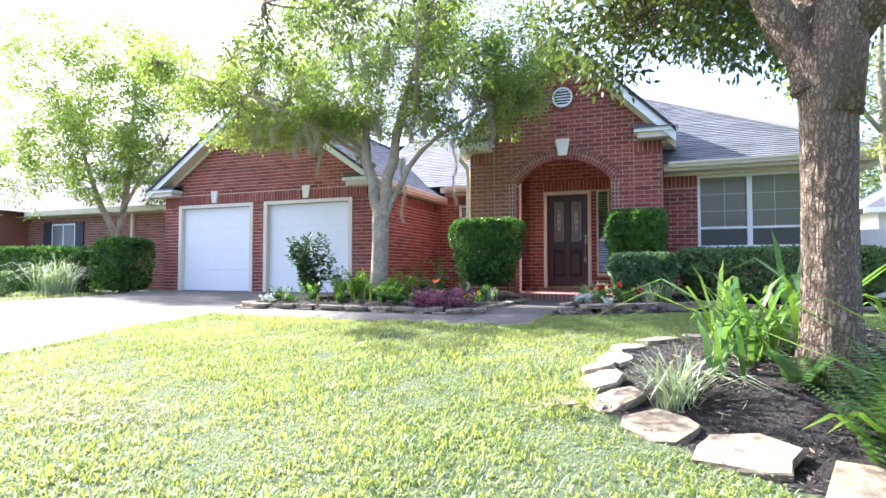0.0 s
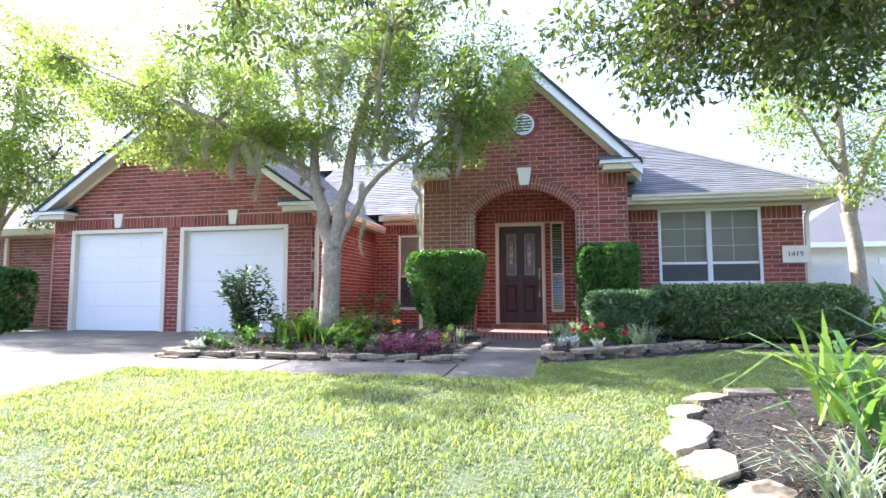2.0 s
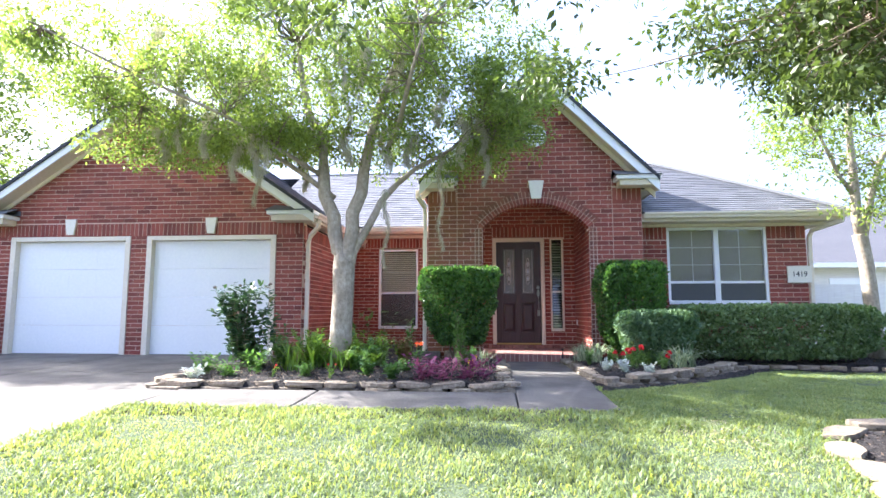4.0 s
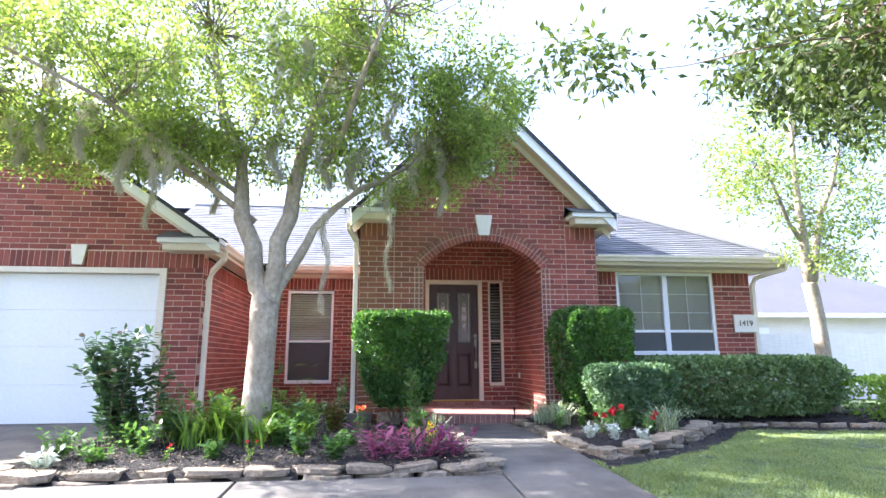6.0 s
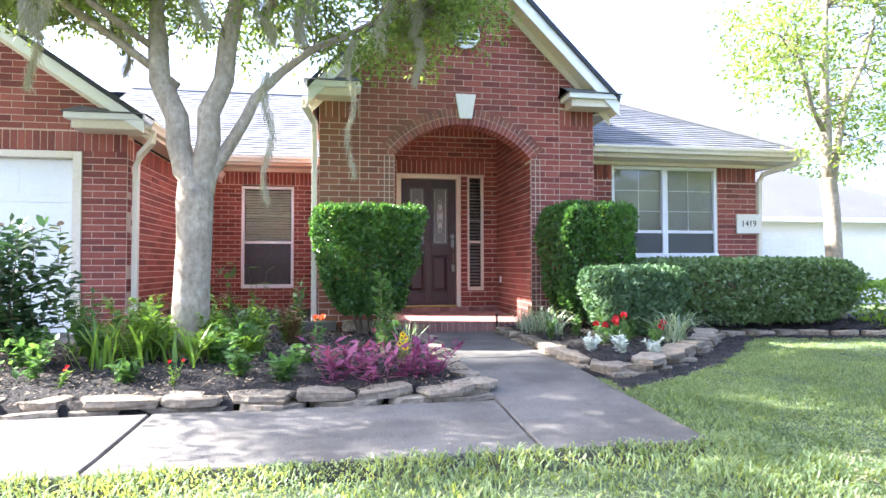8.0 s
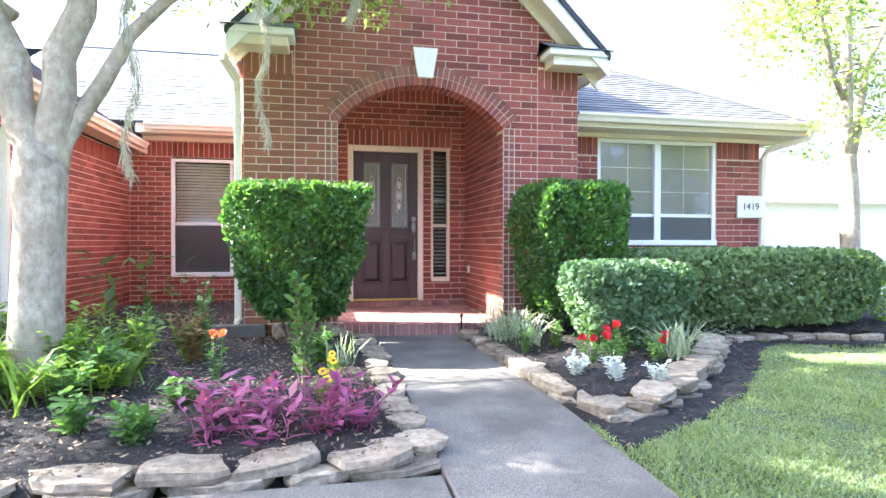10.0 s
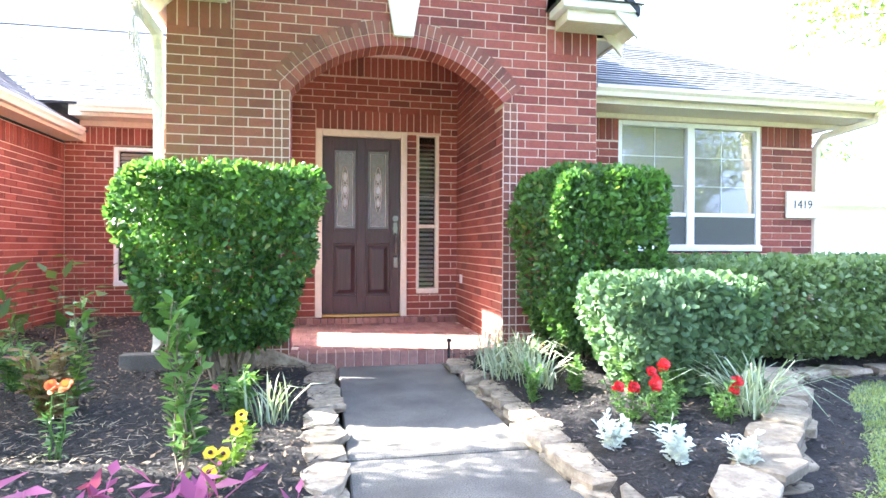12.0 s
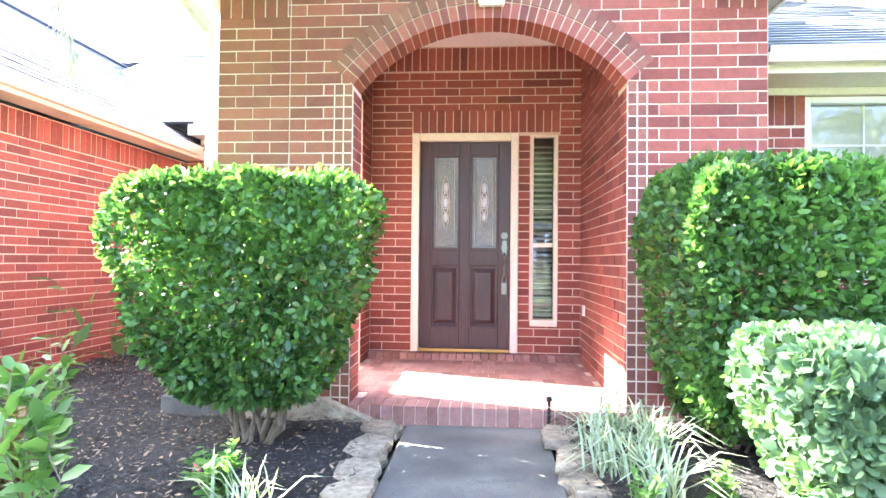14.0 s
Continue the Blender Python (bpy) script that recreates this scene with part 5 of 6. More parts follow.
# oak in the island bed
TO = np.array((1.50, 3.78, 0.30))
tree("oak_tree", "large oak with rough furrowed bark in a stone-edged bed", [tuple(TO), (1.50, 3.78, 0.55), (1.50, 3.78, 0.8), (1.50, 3.78, 1.4), (1.50, 3.76, 1.9), (1.50, 3.75, 2.25)], [0.215, 0.17, 0.15, 0.142, 0.15, 0.17],
     [([(1.47, 3.76, 1.9), (1.42, 3.77, 2.2), (1.30, 3.8, 2.45), (1.18, 3.82, 2.75), (0.75, 3.95, 3.15), (-0.3, 4.2, 3.3), (-1.4, 4.2, 3.5), (-3.0, 4.3, 3.6)], [0.11, 0.115, 0.105, 0.095, 0.075, 0.05, 0.025, 0.01]),
      ([(0.75, 3.95, 3.15), (0.6, 4.8, 3.25), (0.3, 5.5, 3.4)], [0.05, 0.035, 0.015]),
      ([(1.52, 3.76, 1.9), (1.64, 3.8, 2.9), (2.0, 3.9, 4.2), (2.3, 4.1, 5.4)], [0.16, 0.14, 0.10, 0.04]),
      ([(1.58, 3.76, 2.3), (2.2, 3.6, 3.1), (3.0, 3.4, 3.9), (4.0, 3.3, 4.4)], [0.11, 0.09, 0.06, 0.02]),
      ([(1.55, 3.8, 2.4), (1.4, 4.4, 3.1), (1.1, 5.2, 3.7), (0.7, 6.0, 3.9)], [0.09, 0.07, 0.05, 0.02]),
      ([(1.1, 5.2, 3.7), (1.2, 6.2, 3.85), (1.5, 7.2, 4.1)], [0.05, 0.035, 0.012]),
      ([(1.18, 3.8, 2.75), (0.8, 3.2, 3.3), (0.1, 2.6, 3.7)], [0.06, 0.045, 0.02])],
     [((1.8, 3.8, 4.9), (2.6, 2.3, 1.1), 360), ((0.3, 4.0, 3.95), (1.5, 1.3, 0.4), 210), ((1.2, 5.4, 4.1), (1.5, 1.2, 0.6), 240), ((-1.1, 3.8, 3.7), (0.9, 0.8, 0.28), 80), ((1.6, 4.9, 3.55), (0.9, 0.7, 0.35), 80),
      ((3.4, 3.6, 4.3), (1.3, 1.4, 0.7), 150), ((0.6, 5.0, 3.45), (0.6, 0.5, 0.25), 40), ((-2.2, 3.9, 3.75), (0.7, 0.5, 0.2), 30), ((2.6, 5.4, 3.9), (1.0, 0.9, 0.6), 110), ((0.0, 5.5, 3.5), (0.8, 0.6, 0.4), 60), ((0.7, 5.3, 3.3), (1.0, 0.8, 0.45), 90), ((0.15, 4.9, 2.8), (0.4, 0.35, 0.28), 26), ((-1.6, 5.9, 3.35), (0.45, 0.35, 0.22), 24), ((-3.2, 4.6, 3.3), (0.6, 0.4, 0.16), 24), ((-1.9, 4.5, 3.4), (0.9, 0.5, 0.18), 34), ((1.6, 5.6, 3.2), (0.8, 0.7, 0.45), 100), ((1.0, 4.6, 2.85), (0.4, 0.4, 0.3), 30), ((1.25, 6.9, 3.85), (0.9, 0.7, 0.45), 130), ((0.5, 6.7, 3.95), (0.6, 0.5, 0.35), 55), ((2.1, 7.4, 4.15), (0.9, 0.7, 0.6), 120), ((2.0, 6.5, 3.9), (0.8, 0.7, 0.4), 90)],
     BARK_OAK, LEAF_OAK, 0.08, 5, per=18, spread=0.24, droop=0.5, rough=True)

# slender tree past the hedge
tree("slender_tree", "slender sunlit tree with light foliage past the hedge", [(3.95, 10.75, 0.4), (3.93, 10.75, 1.2), (3.88, 10.72, 2.0), (3.80, 10.7, 2.5)], [0.13, 0.11, 0.105, 0.11],
     [([(3.82, 10.7, 2.4), (3.75, 10.65, 3.2), (3.70, 10.6, 4.2), (3.75, 10.6, 5.6)], [0.085, 0.07, 0.05, 0.02]), ([(3.84, 10.7, 2.4), (4.1, 10.8, 3.2), (4.6, 10.9, 4.2), (5.0, 11.0, 5.2)], [0.07, 0.055, 0.04, 0.015]),
      ([(3.75, 10.65, 3.1), (3.3, 10.5, 3.8), (2.9, 10.4, 4.3)], [0.04, 0.03, 0.01])],
     [((3.9, 10.7, 4.7), (1.5, 1.4, 1.3), 260), ((2.95, 10.5, 4.2), (0.8, 0.8, 0.6), 90), ((4.9, 10.8, 4.2), (1.2, 1.2, 1.2), 170), ((4.3, 10.6, 6.0), (1.4, 1.3, 0.9), 170), ((4.0, 10.5, 3.1), (0.8, 0.7, 0.5), 50)],
     BARK_GREY, LEAF_ELM, 0.075, 9, per=30, spread=0.27, clump=0.3)

# tree beyond the garage
tree("yard_tree", "tall leafy tree with a forked trunk beside the garage", [(-14.6, 12.0, 0.4), (-14.6, 12.0, 1.2), (-14.62, 12.0, 1.9)], [0.19, 0.15, 0.16],
     [([(-14.62, 12.0, 1.8), (-15.1, 11.9, 2.8), (-15.6, 11.8, 4.0), (-16.4, 11.8, 5.6), (-17.2, 11.8, 6.6)], [0.10, 0.08, 0.06, 0.03, 0.01]), ([(-14.6, 12.0, 1.8), (-14.4, 12.1, 3.2), (-14.2, 12.1, 5.2), (-14.0, 12.1, 7.2)], [0.11, 0.09, 0.06, 0.02]),
      ([(-14.5, 12.0, 2.6), (-13.6, 11.9, 3.6), (-12.6, 11.8, 4.5)], [0.06, 0.04, 0.012])],
     [((-14.6, 11.9, 5.4), (2.2, 1.9, 1.8), 520), ((-16.6, 11.6, 4.6), (1.7, 1.5, 1.3), 270), ((-13.0, 11.9, 4.5), (1.5, 1.2, 0.9), 220), ((-14.8, 11.6, 3.4), (1.6, 1.0, 0.5), 120), ((-17.9, 11.4, 4.2), (1.5, 1.3, 1.4), 200), ((-14.4, 12.0, 7.5), (1.9, 1.5, 1.1), 300),
      ((-13.4, 10.6, 4.9), (1.6, 1.2, 0.9), 200), ((-16.6, 11.8, 6.6), (1.9, 1.7, 1.5), 320), ((-19.2, 11.6, 5.6), (1.9, 1.6, 1.8), 280), ((-12.7, 11.8, 6.2), (1.3, 1.2, 0.9), 170), ((-17.6, 11.8, 8.2), (1.8, 1.5, 1.0), 220), ((-12.4, 11.6, 3.3), (0.7, 0.7, 0.5), 60)],
     BARK_GREY, LEAF_ELM, 0.11, 11, per=26, spread=0.32, clump=0.45)
# far trees
for k, (x, y, hgt, r) in enumerate(((7.0, 30, 7.5, 3.2), (12.0, 33, 8.5, 3.6), (17.0, 28, 7.0, 3.0), (-20, 32, 9.0, 4.0), (-27, 24, 8.0, 3.6), (22, 34, 9.0, 4.0), (-9, 34, 8.0, 3.6), (2, -17, 9.5, 4.2), (9, -15, 8.5, 3.8), (-7, -18, 9.5, 4.2), (16, -12, 9.0, 4.0), (-16, -14, 8.5, 3.8))):
    tree("far_tree", "distant pale green tree behind the houses" if y > 0 else "leafy street tree mirrored in the window", [(x, y, 0.4), (x, y, 2.5)], [0.25, 0.2], [([(x, y, 2.4), (x + 0.5, y, 5.0)], [0.15, 0.05]), ([(x, y, 2.4), (x - 1.0, y, 4.6)], [0.12, 0.04])],
         [((x, y, hgt - r * 0.8), (r, r, r * 0.8), 130), ((x + r * 0.5, y, hgt - r), (r * 0.7, r * 0.7, r * 0.5), 60), ((x - r * 0.6, y, hgt - r * 1.1), (r * 0.7, r * 0.7, r * 0.5), 60)], BARK_OAK, LEAF_FAR, 0.28 if y > 0 else 0.4, 20 + k, per=12 if y > 0 else 30, spread=0.6, flat=True)

# hanging moss: two long strands, and drapes among the limbs
drapes = [(-3.53, 8.5, 2.9, 1.2, 0.05), (-2.85, 9.15, 3.5, 1.5, 0.045), (-5.6, 8.4, 3.6, 0.6, 0.1), (-2.2, 9.2, 3.55, 0.5, 0.05), (-5.55, 9.0, 3.5, 0.75, 0.06)]
rng_m = np.random.default_rng(77)
for a, b, n in (((-4.7, 8.9, 3.9), (-7.0, 8.5, 4.2), 7), ((-4.0, 8.8, 3.8), (-2.2, 9.1, 4.1), 6), ((-4.6, 8.6, 4.6), (-3.4, 8.6, 5.2), 6), ((-5.2, 8.4, 4.6), (-6.6, 8.2, 5.0), 4)):
    for i in range(n):
        p = np.array(a) + (np.array(b) - np.array(a)) * (i + rng_m.uniform(0, 1)) / n + rng_m.normal(size=3) * np.array([0.1, 0.25, 0.15])
        drapes.append((*[round(float(v), 2) for v in p], float(rng_m.uniform(0.45, 0.95)), float(rng_m.uniform(0.09, 0.17))))
for k, (x, y, z, l, w) in enumerate(drapes):
    rng = np.random.default_rng(100 + k)
    n = int(600 + 5200 * w)
    top = np.stack([rng.normal(0, w * 0.42, n), rng.normal(0, w * 0.42, n), -l * 0.9 * rng.uniform(0, 1, n) ** 1.3], 1)
    top[:, :2] *= (1 + top[:, 2:3] / l * 0.7)
    top[:, :1] += 0.022 * np.sin(top[:, 2:3] * 9 + k) * (1 + w * 12)
    aim = np.stack([rng.normal(0, 0.28, n), rng.normal(0, 0.28, n), -np.ones(n)], 1)
    me = leaf_mesh("hanging_moss", MOSS, top, aim, unit(n, rng), rng.uniform(0.05, 0.13, n), 0.0048)
    mo = new("hanging_moss", me)
    mo.location = (x, y, z)
    tagged(mo, "long thin grey strand of moss hanging from a branch" if l > 1 else "grey tangle of moss draped on a branch", "hanging moss", "moss strands")


def stems(g, n, spread, height, rng, r=0.012):
    for _ in range(n):
        a = rng.uniform(0, 2 * math.pi)
        s = rng.uniform(0.3, 1.0) * spread
        limb(g, (rng.normal(0, 0.05), rng.normal(0, 0.05), -0.04), (s * math.cos(a), s * math.sin(a), height * rng.uniform(0.6, 1.0)), r, r * 0.4, rng, 4, 0.18, 5)


def clipped_bush(name, label, x0, x1, y0, y1, z0, z1, ground, n, leaf_len, mat, seed, round_=0.18, taper=0.25, group="", width=0.66, stem=0.02):
    """A sheared shrub: leaves over a soft box that narrows to its stems, leaves inside it, and woody stems."""
    rng = np.random.default_rng(seed)
    cx, cy = (x0 + x1) / 2, (y0 + y1) / 2
    b = thing(name, label, "hedge" if "hedge" in name else "bush", (cx, cy, ground), group)
    hx, hy, hz, mz = (x1 - x0) / 2, (y1 - y0) / 2, (z1 - z0) / 2, (z0 + z1) / 2 - ground
    g = Geo()
    m = max(3, int((x1 - x0) / 0.45))
    for i in range(m):
        st = Geo()
        stems(st, 5, 0.36, mz + hz * 0.2, rng, stem)
        ox = (i - (m - 1) / 2) * (x1 - x0) / m * (0.12 if m == 3 else 0.9)
        g.add([(p[0] + ox, p[1], p[2]) for p in st.v], st.f)
    part("stemwork", g, TWIG, b)
    u = rng.uniform(-1, 1, (n * 2, 3))
    face = rng.integers(0, 10, n * 2)
    depth = 1 - np.abs(rng.normal(0, 0.075, n * 2)) - (rng.uniform(0, 1, n * 2) < 0.36) * rng.uniform(0, 0.65, n * 2)
    for ax, sel in ((0, (face == 0) | (face == 1)), (1, (face >= 2) & (face <= 5)), (2, face >= 6)):
        sgn = np.where(rng.uniform(size=n * 2) < 0.5, -1, 1)
        if ax == 2:
            sgn = np.where(face == 9, -1, 1)
        if ax == 1:
            sgn = np.where(face == 5, 1, -1)
        u[sel, ax] = (sgn * depth)[sel]
    e = 1.0 / round_ * 0.9
    norm = (np.abs(u) ** e).sum(1, keepdims=True) ** (1 / e)
    u = u / np.maximum(norm, 1)
    u = u[:n]
    nar = 1 - taper * np.clip(-u[:, 2:3] * 0.5 + 0.5, 0, 1) ** 2
    wob = 1 + 0.05 * np.sin(9 * u[:, :1] + seed) * np.cos(8 * u[:, 2:3]) + 0.03 * np.sin(14 * u[:, 1:2] + 5 * u[:, :1])
    p = np.concatenate([u[:, :2] * nar, u[:, 2:3]], 1) * wob * np.array([hx, hy, hz]) + np.array([0, 0, mz])
    out = u / np.maximum(np.linalg.norm(u, axis=1, keepdims=True), 0.01)
    aim = out * 0.45 + rng.normal(size=(n, 3)) * 0.9 + np.array([0, 0, 0.15])
    ln = leaf_len * rng.uniform(0.6, 1.3, n)
    side = np.cross(out + rng.normal(size=(n, 3)) * 0.65, aim)
    tagged(turned("foliage", leaf_mesh("foliage", mat, p, aim, side, ln, ln * width, 0.12, 0.1, rounded=True), b), kind="stuff")
    return b


clipped_bush("clipped_bush", "square-clipped glossy green bush beside the porch", -3.28, -2.02, 9.87, 11.0, 0.74, 1.94, 0.46, 23000, 0.048, LEAF_HOLLY, 31, 0.12, taper=0.46, width=0.56, stem=0.016)
clipped_bush("clipped_bush", "square-clipped glossy green bush with a sunlit flank", -0.44, 0.57, 9.92, 11.0, 0.62, 2.02, 0.47, 23000, 0.048, LEAF_HOLLY, 32, 0.17, taper=0.34, width=0.56, stem=0.016)
clipped_bush("rounded_hedge", "pale green rounded hedge shrub in the bed", -0.32, 0.74, 9.1, 9.95, 0.5, 1.24, 0.47, 14500, 0.05, LEAF_PALE, 33, 0.22, 0.48, width=0.8)
clipped_bush("long_hedge", "long clipped hedge under the double window", 0.72, 3.74, 9.95, 10.95, 0.56, 1.34, 0.47, 23000, 0.05, LEAF_HEDGE, 34, 0.15, 0.15, width=0.75)
clipped_bush("yellow_shrub", "bright yellow-green shrub past the hedge", 3.8, 5.0, 9.7, 10.6, 0.40, 1.06, 0.40, 2500, 0.06, LEAF_FRESH, 35, 0.3, 0.2)
clipped_bush("clipped_bush", "square-clipped bush beside the garage", -13.0, -11.72, 9.9, 10.9, 0.50, 1.78, 0.40, 12000, 0.07, LEAF_HOLLY, 36, taper=0.15)
clipped_bush("far_hedge", "neighbour's long clipped hedge", -20.5, -14.2, 10.2, 11.4, 0.35, 1.60, 0.40, 20000, 0.10, LEAF_HOLLY, 37, 0.15, 0.1)
clipped_bush("low_bush", "low round clipped bush by the drive", -14.6, -13.5, 7.9, 8.8, 0.40, 0.95, 0.385, 2500, 0.06, LEAF_HEDGE, 38, 0.35, 0.2)
clipped_bush("sunlit_shrub", "yellow-green sunlit shrub behind the garden wall", -14.0, -11.7, 14.4, 15.6, 0.6, 3.0, 0.40, 7000, 0.11, LEAF_FRESH, 39, 0.35, 0.1)


def blade_clump(name, label, x, y, z, n, height, width, mat, seed, spread=0.06, lean=0.8, group="", category="plant"):
    rng = np.random.default_rng(seed)
    base = np.stack([rng.normal(0, spread, n), rng.normal(0, spread, n), np.full(n, -0.01)], 1)
    a = rng.uniform(0, 2 * math.pi, n)
    le = rng.uniform(0.15, 1.0, n) * lean
    hs, ws = height * rng.uniform(0.6, 1.1, n), width * rng.uniform(0.7, 1.2, n)
    c = thing(name, label, category, (x, y, z), group)
    ld = np.stack([np.cos(a) * le, np.sin(a) * le], 1)
    if n > 50 or width < 0.02:
        tagged(turned("foliage", blade_mesh("foliage", mat, base, ld, hs, ws), c), kind="stuff")
    else:
        for i in range(n):
            turned("leaf", blade_mesh("leaf", mat, base[i:i + 1], ld[i:i + 1], hs[i:i + 1], ws[i:i + 1]), c)
    return c


def leafy_plant(name, label, x, y, z, n_stems, height, spread, n_leaves, leaf_len, mat, seed, flowers=None, width=0.45, upright=0.4, category="plant", group=""):
    """Stems with leaves along them; flowers: (material, count, size, centre material)."""
    rng = np.random.default_rng(seed)
    p = thing(name, label, category, (x, y, z), group)
    g, pts = Geo(), []
    tips = []
    for i in range(n_stems):
        a = rng.uniform(0, 2 * math.pi)
        s = spread * rng.uniform(0.2, 1.0)
        line = limb(g, (rng.normal(0, spread * 0.15), rng.normal(0, spread * 0.15), -0.02), (s * math.cos(a), s * math.sin(a), height * rng.uniform(0.55, 1.0)), 0.0055 if height > 0.3 else 0.003, 0.002, rng, 4, 0.12, 4)
        line = np.array(line)
        tips.append(line[-1])
        for t in np.linspace(0.15, 1.0, max(2, n_leaves // n_stems)):
            k = t * (len(line) - 1)
            i0 = min(int(k), len(line) - 2)
            pts.append(line[i0] + (line[i0 + 1] - line[i0]) * (k - i0))
    part("stemwork", g, TWIG if height > 0.6 else mat, p, kind="stuff")
    pts = np.array(pts)
    n = len(pts)
    d = unit(n, rng)
    d[:, 2] = np.abs(d[:, 2]) * upright + upright * 0.4 - 0.1
    ln = leaf_len * rng.uniform(0.6, 1.2, n)
    side = np.cross(d, np.array([0, 0, 1.0])) + rng.normal(size=(n, 3)) * 0.25
    tagged(turned("foliage", leaf_mesh("foliage", mat, pts, d, side, ln, ln * width, 0.15, 0.15, rounded=width >= 0.42), p), kind="stuff")
    if flowers:
        fm, count, size, cm = flowers
        for i in range(count):
            c = tips[i % len(tips)] + rng.normal(size=3) * spread * 0.12 * (i >= len(tips)) + np.array([0, 0, 0.02])
            m = 7 if cm is PETAL_DARK else 15
            aa = np.linspace(0, 2 * math.pi, m, endpoint=False) + rng.uniform(0, 1)
            front = np.array([0, -0.75, 0.65])
            e1, e2 = np.array([1.0, 0, 0]), np.cross(front, [1.0, 0, 0])
            dirs = np.outer(np.cos(aa), e1) + np.outer(np.sin(aa), e2) + front * rng.uniform(0.1, 0.5 if cm is PETAL_DARK else 1.3, (m, 1))
            fl = turned("flower", leaf_mesh("flower", fm, np.repeat(c[None], m, 0), dirs, np.cross(np.repeat(front[None], m, 0), dirs), np.full(m, size), np.full(m, size * (1.0 if cm is PETAL_DARK else 0.8)), 0.05, rounded=True), p)
            if cm is not None:
                eye = Geo().tube([c + front * 0.012, c + front * 0.02], [size * 0.3, size * 0.15], 7)
                part("flower_eye", eye, cm, fl)
    return p


def bz(f, x, y):
    return float(f(np.array(x), np.array(y)))


# left flower bed
leafy_plant("flowering_shrub", "dark green shrub with pale spent blooms", -5.5, 8.75, bz(left_z, -5.5, 8.75), 26, 1.2, 0.45, 1500, 0.11, LEAF_DARK, 41, (LITTER, 5, 0.03, None), 0.5, category="shrub")
for k, (x, y, hgt, n) in enumerate(((-4.75, 8.5, 0.5, 14), (-4.45, 8.6, 0.52, 20), (-4.1, 8.45, 0.42, 12), (-5.0, 8.9, 0.5, 12), (-3.75, 8.8, 0.36, 10))):
    blade_clump("iris_clump", "bright green strappy leaves in the bed", x, y, bz(left_z, x, y), n + 4, hgt, 0.024, LEAF_FRESH, 50 + k, 0.1, 1.0, "iris clumps")
# lighter leaves on the middle plants partly stand in for sun dapples
for k, (x, y, hgt, s, mat, n) in enumerate(((-3.8, 8.85, 0.38, 0.26, LEAF_MID, 220), (-4.0, 9.3, 0.45, 0.3, LEAF_FRESH, 240), (-3.43, 9.62, 0.42, 0.2, LEAF_RUST, 170), (-3.22, 8.36, 0.15, 0.13, LEAF_FRESH, 60), (-5.05, 8.05, 0.3, 0.2, LEAF_MID, 90),
                                            (-3.95, 10.3, 0.45, 0.2, LEAF_MID, 120), (-2.45, 9.55, 0.28, 0.14, LEAF_MID, 160), (-4.4, 7.95, 0.16, 0.12, LEAF_FRESH, 80), (-5.35, 7.9, 0.2, 0.2, LEAF_FRESH, 70), (-3.47, 9.72, 0.36, 0.16, LEAF_FRESH, 120),
                                            (-3.65, 8.0, 0.2, 0.14, LEAF_FRESH, 80), (-5.75, 8.1, 0.3, 0.2, LEAF_MID, 120), (-3.3, 7.85, 0.16, 0.16, LEAF_FRESH, 90), (-5.7, 7.75, 0.14, 0.15, LEAF_SILVER, 60), (-4.7, 9.6, 0.5, 0.3, LEAF_MID, 200), (-4.5, 8.75, 0.45, 0.22, LEAF_FRESH, 280), (-4.95, 8.8, 0.42, 0.25, LEAF_MID, 260), (-4.72, 9.1, 0.55, 0.26, LEAF_FRESH, 300), (-4.05, 8.95, 0.42, 0.26, LEAF_FRESH, 280), (-3.72, 9.25, 0.45, 0.24, LEAF_FRESH, 260), (-4.3, 9.5, 0.5, 0.3, LEAF_FRESH, 240), (-3.9, 8.5, 0.3, 0.2, LEAF_MID, 160), (-5.3, 8.5, 0.34, 0.22, LEAF_MID, 160), (-5.2, 9.2, 0.6, 0.3, LEAF_MID, 260))):
    mat = LEAF_MID if hgt < 0.25 and mat is LEAF_FRESH else mat
    leafy_plant("bedding_plant", "low leafy green bedding plant in mulch" if mat is not LEAF_RUST else "browning leafy plant in mulch", x, y, bz(left_z, x, y), 14, hgt, s, int(n * 1.5), 0.068 if hgt > 0.25 else 0.075, mat, 60 + k, None, 0.5, group="bedding plants")
for k, (x, y, hgt) in enumerate(((-2.56, 8.72, 0.86), (-3.4, 9.85, 0.66))):
    leafy_plant("sapling", "slim upright sapling with large fresh leaves", x, y, bz(left_z, x, y), 6, hgt, 0.085, 190 if k != 1 else 110, 0.085, LEAF_MID, 80 + k, None, 0.5, 0.6, "sapling", "saplings")
for k, (x, y) in enumerate(((-4.9, 11.9), (-4.6, 12.6), (-5.1, 12.9), (-4.2, 12.2))):
    leafy_plant("broadleaf_plant", "tall plant with big dull leaves by the wall", x, y, bz(left_z, x, y), 3, 0.85, 0.25, 12, 0.26, LEAF_MID, 90 + k, None, 0.4, 0.4, group="broadleaf plants")
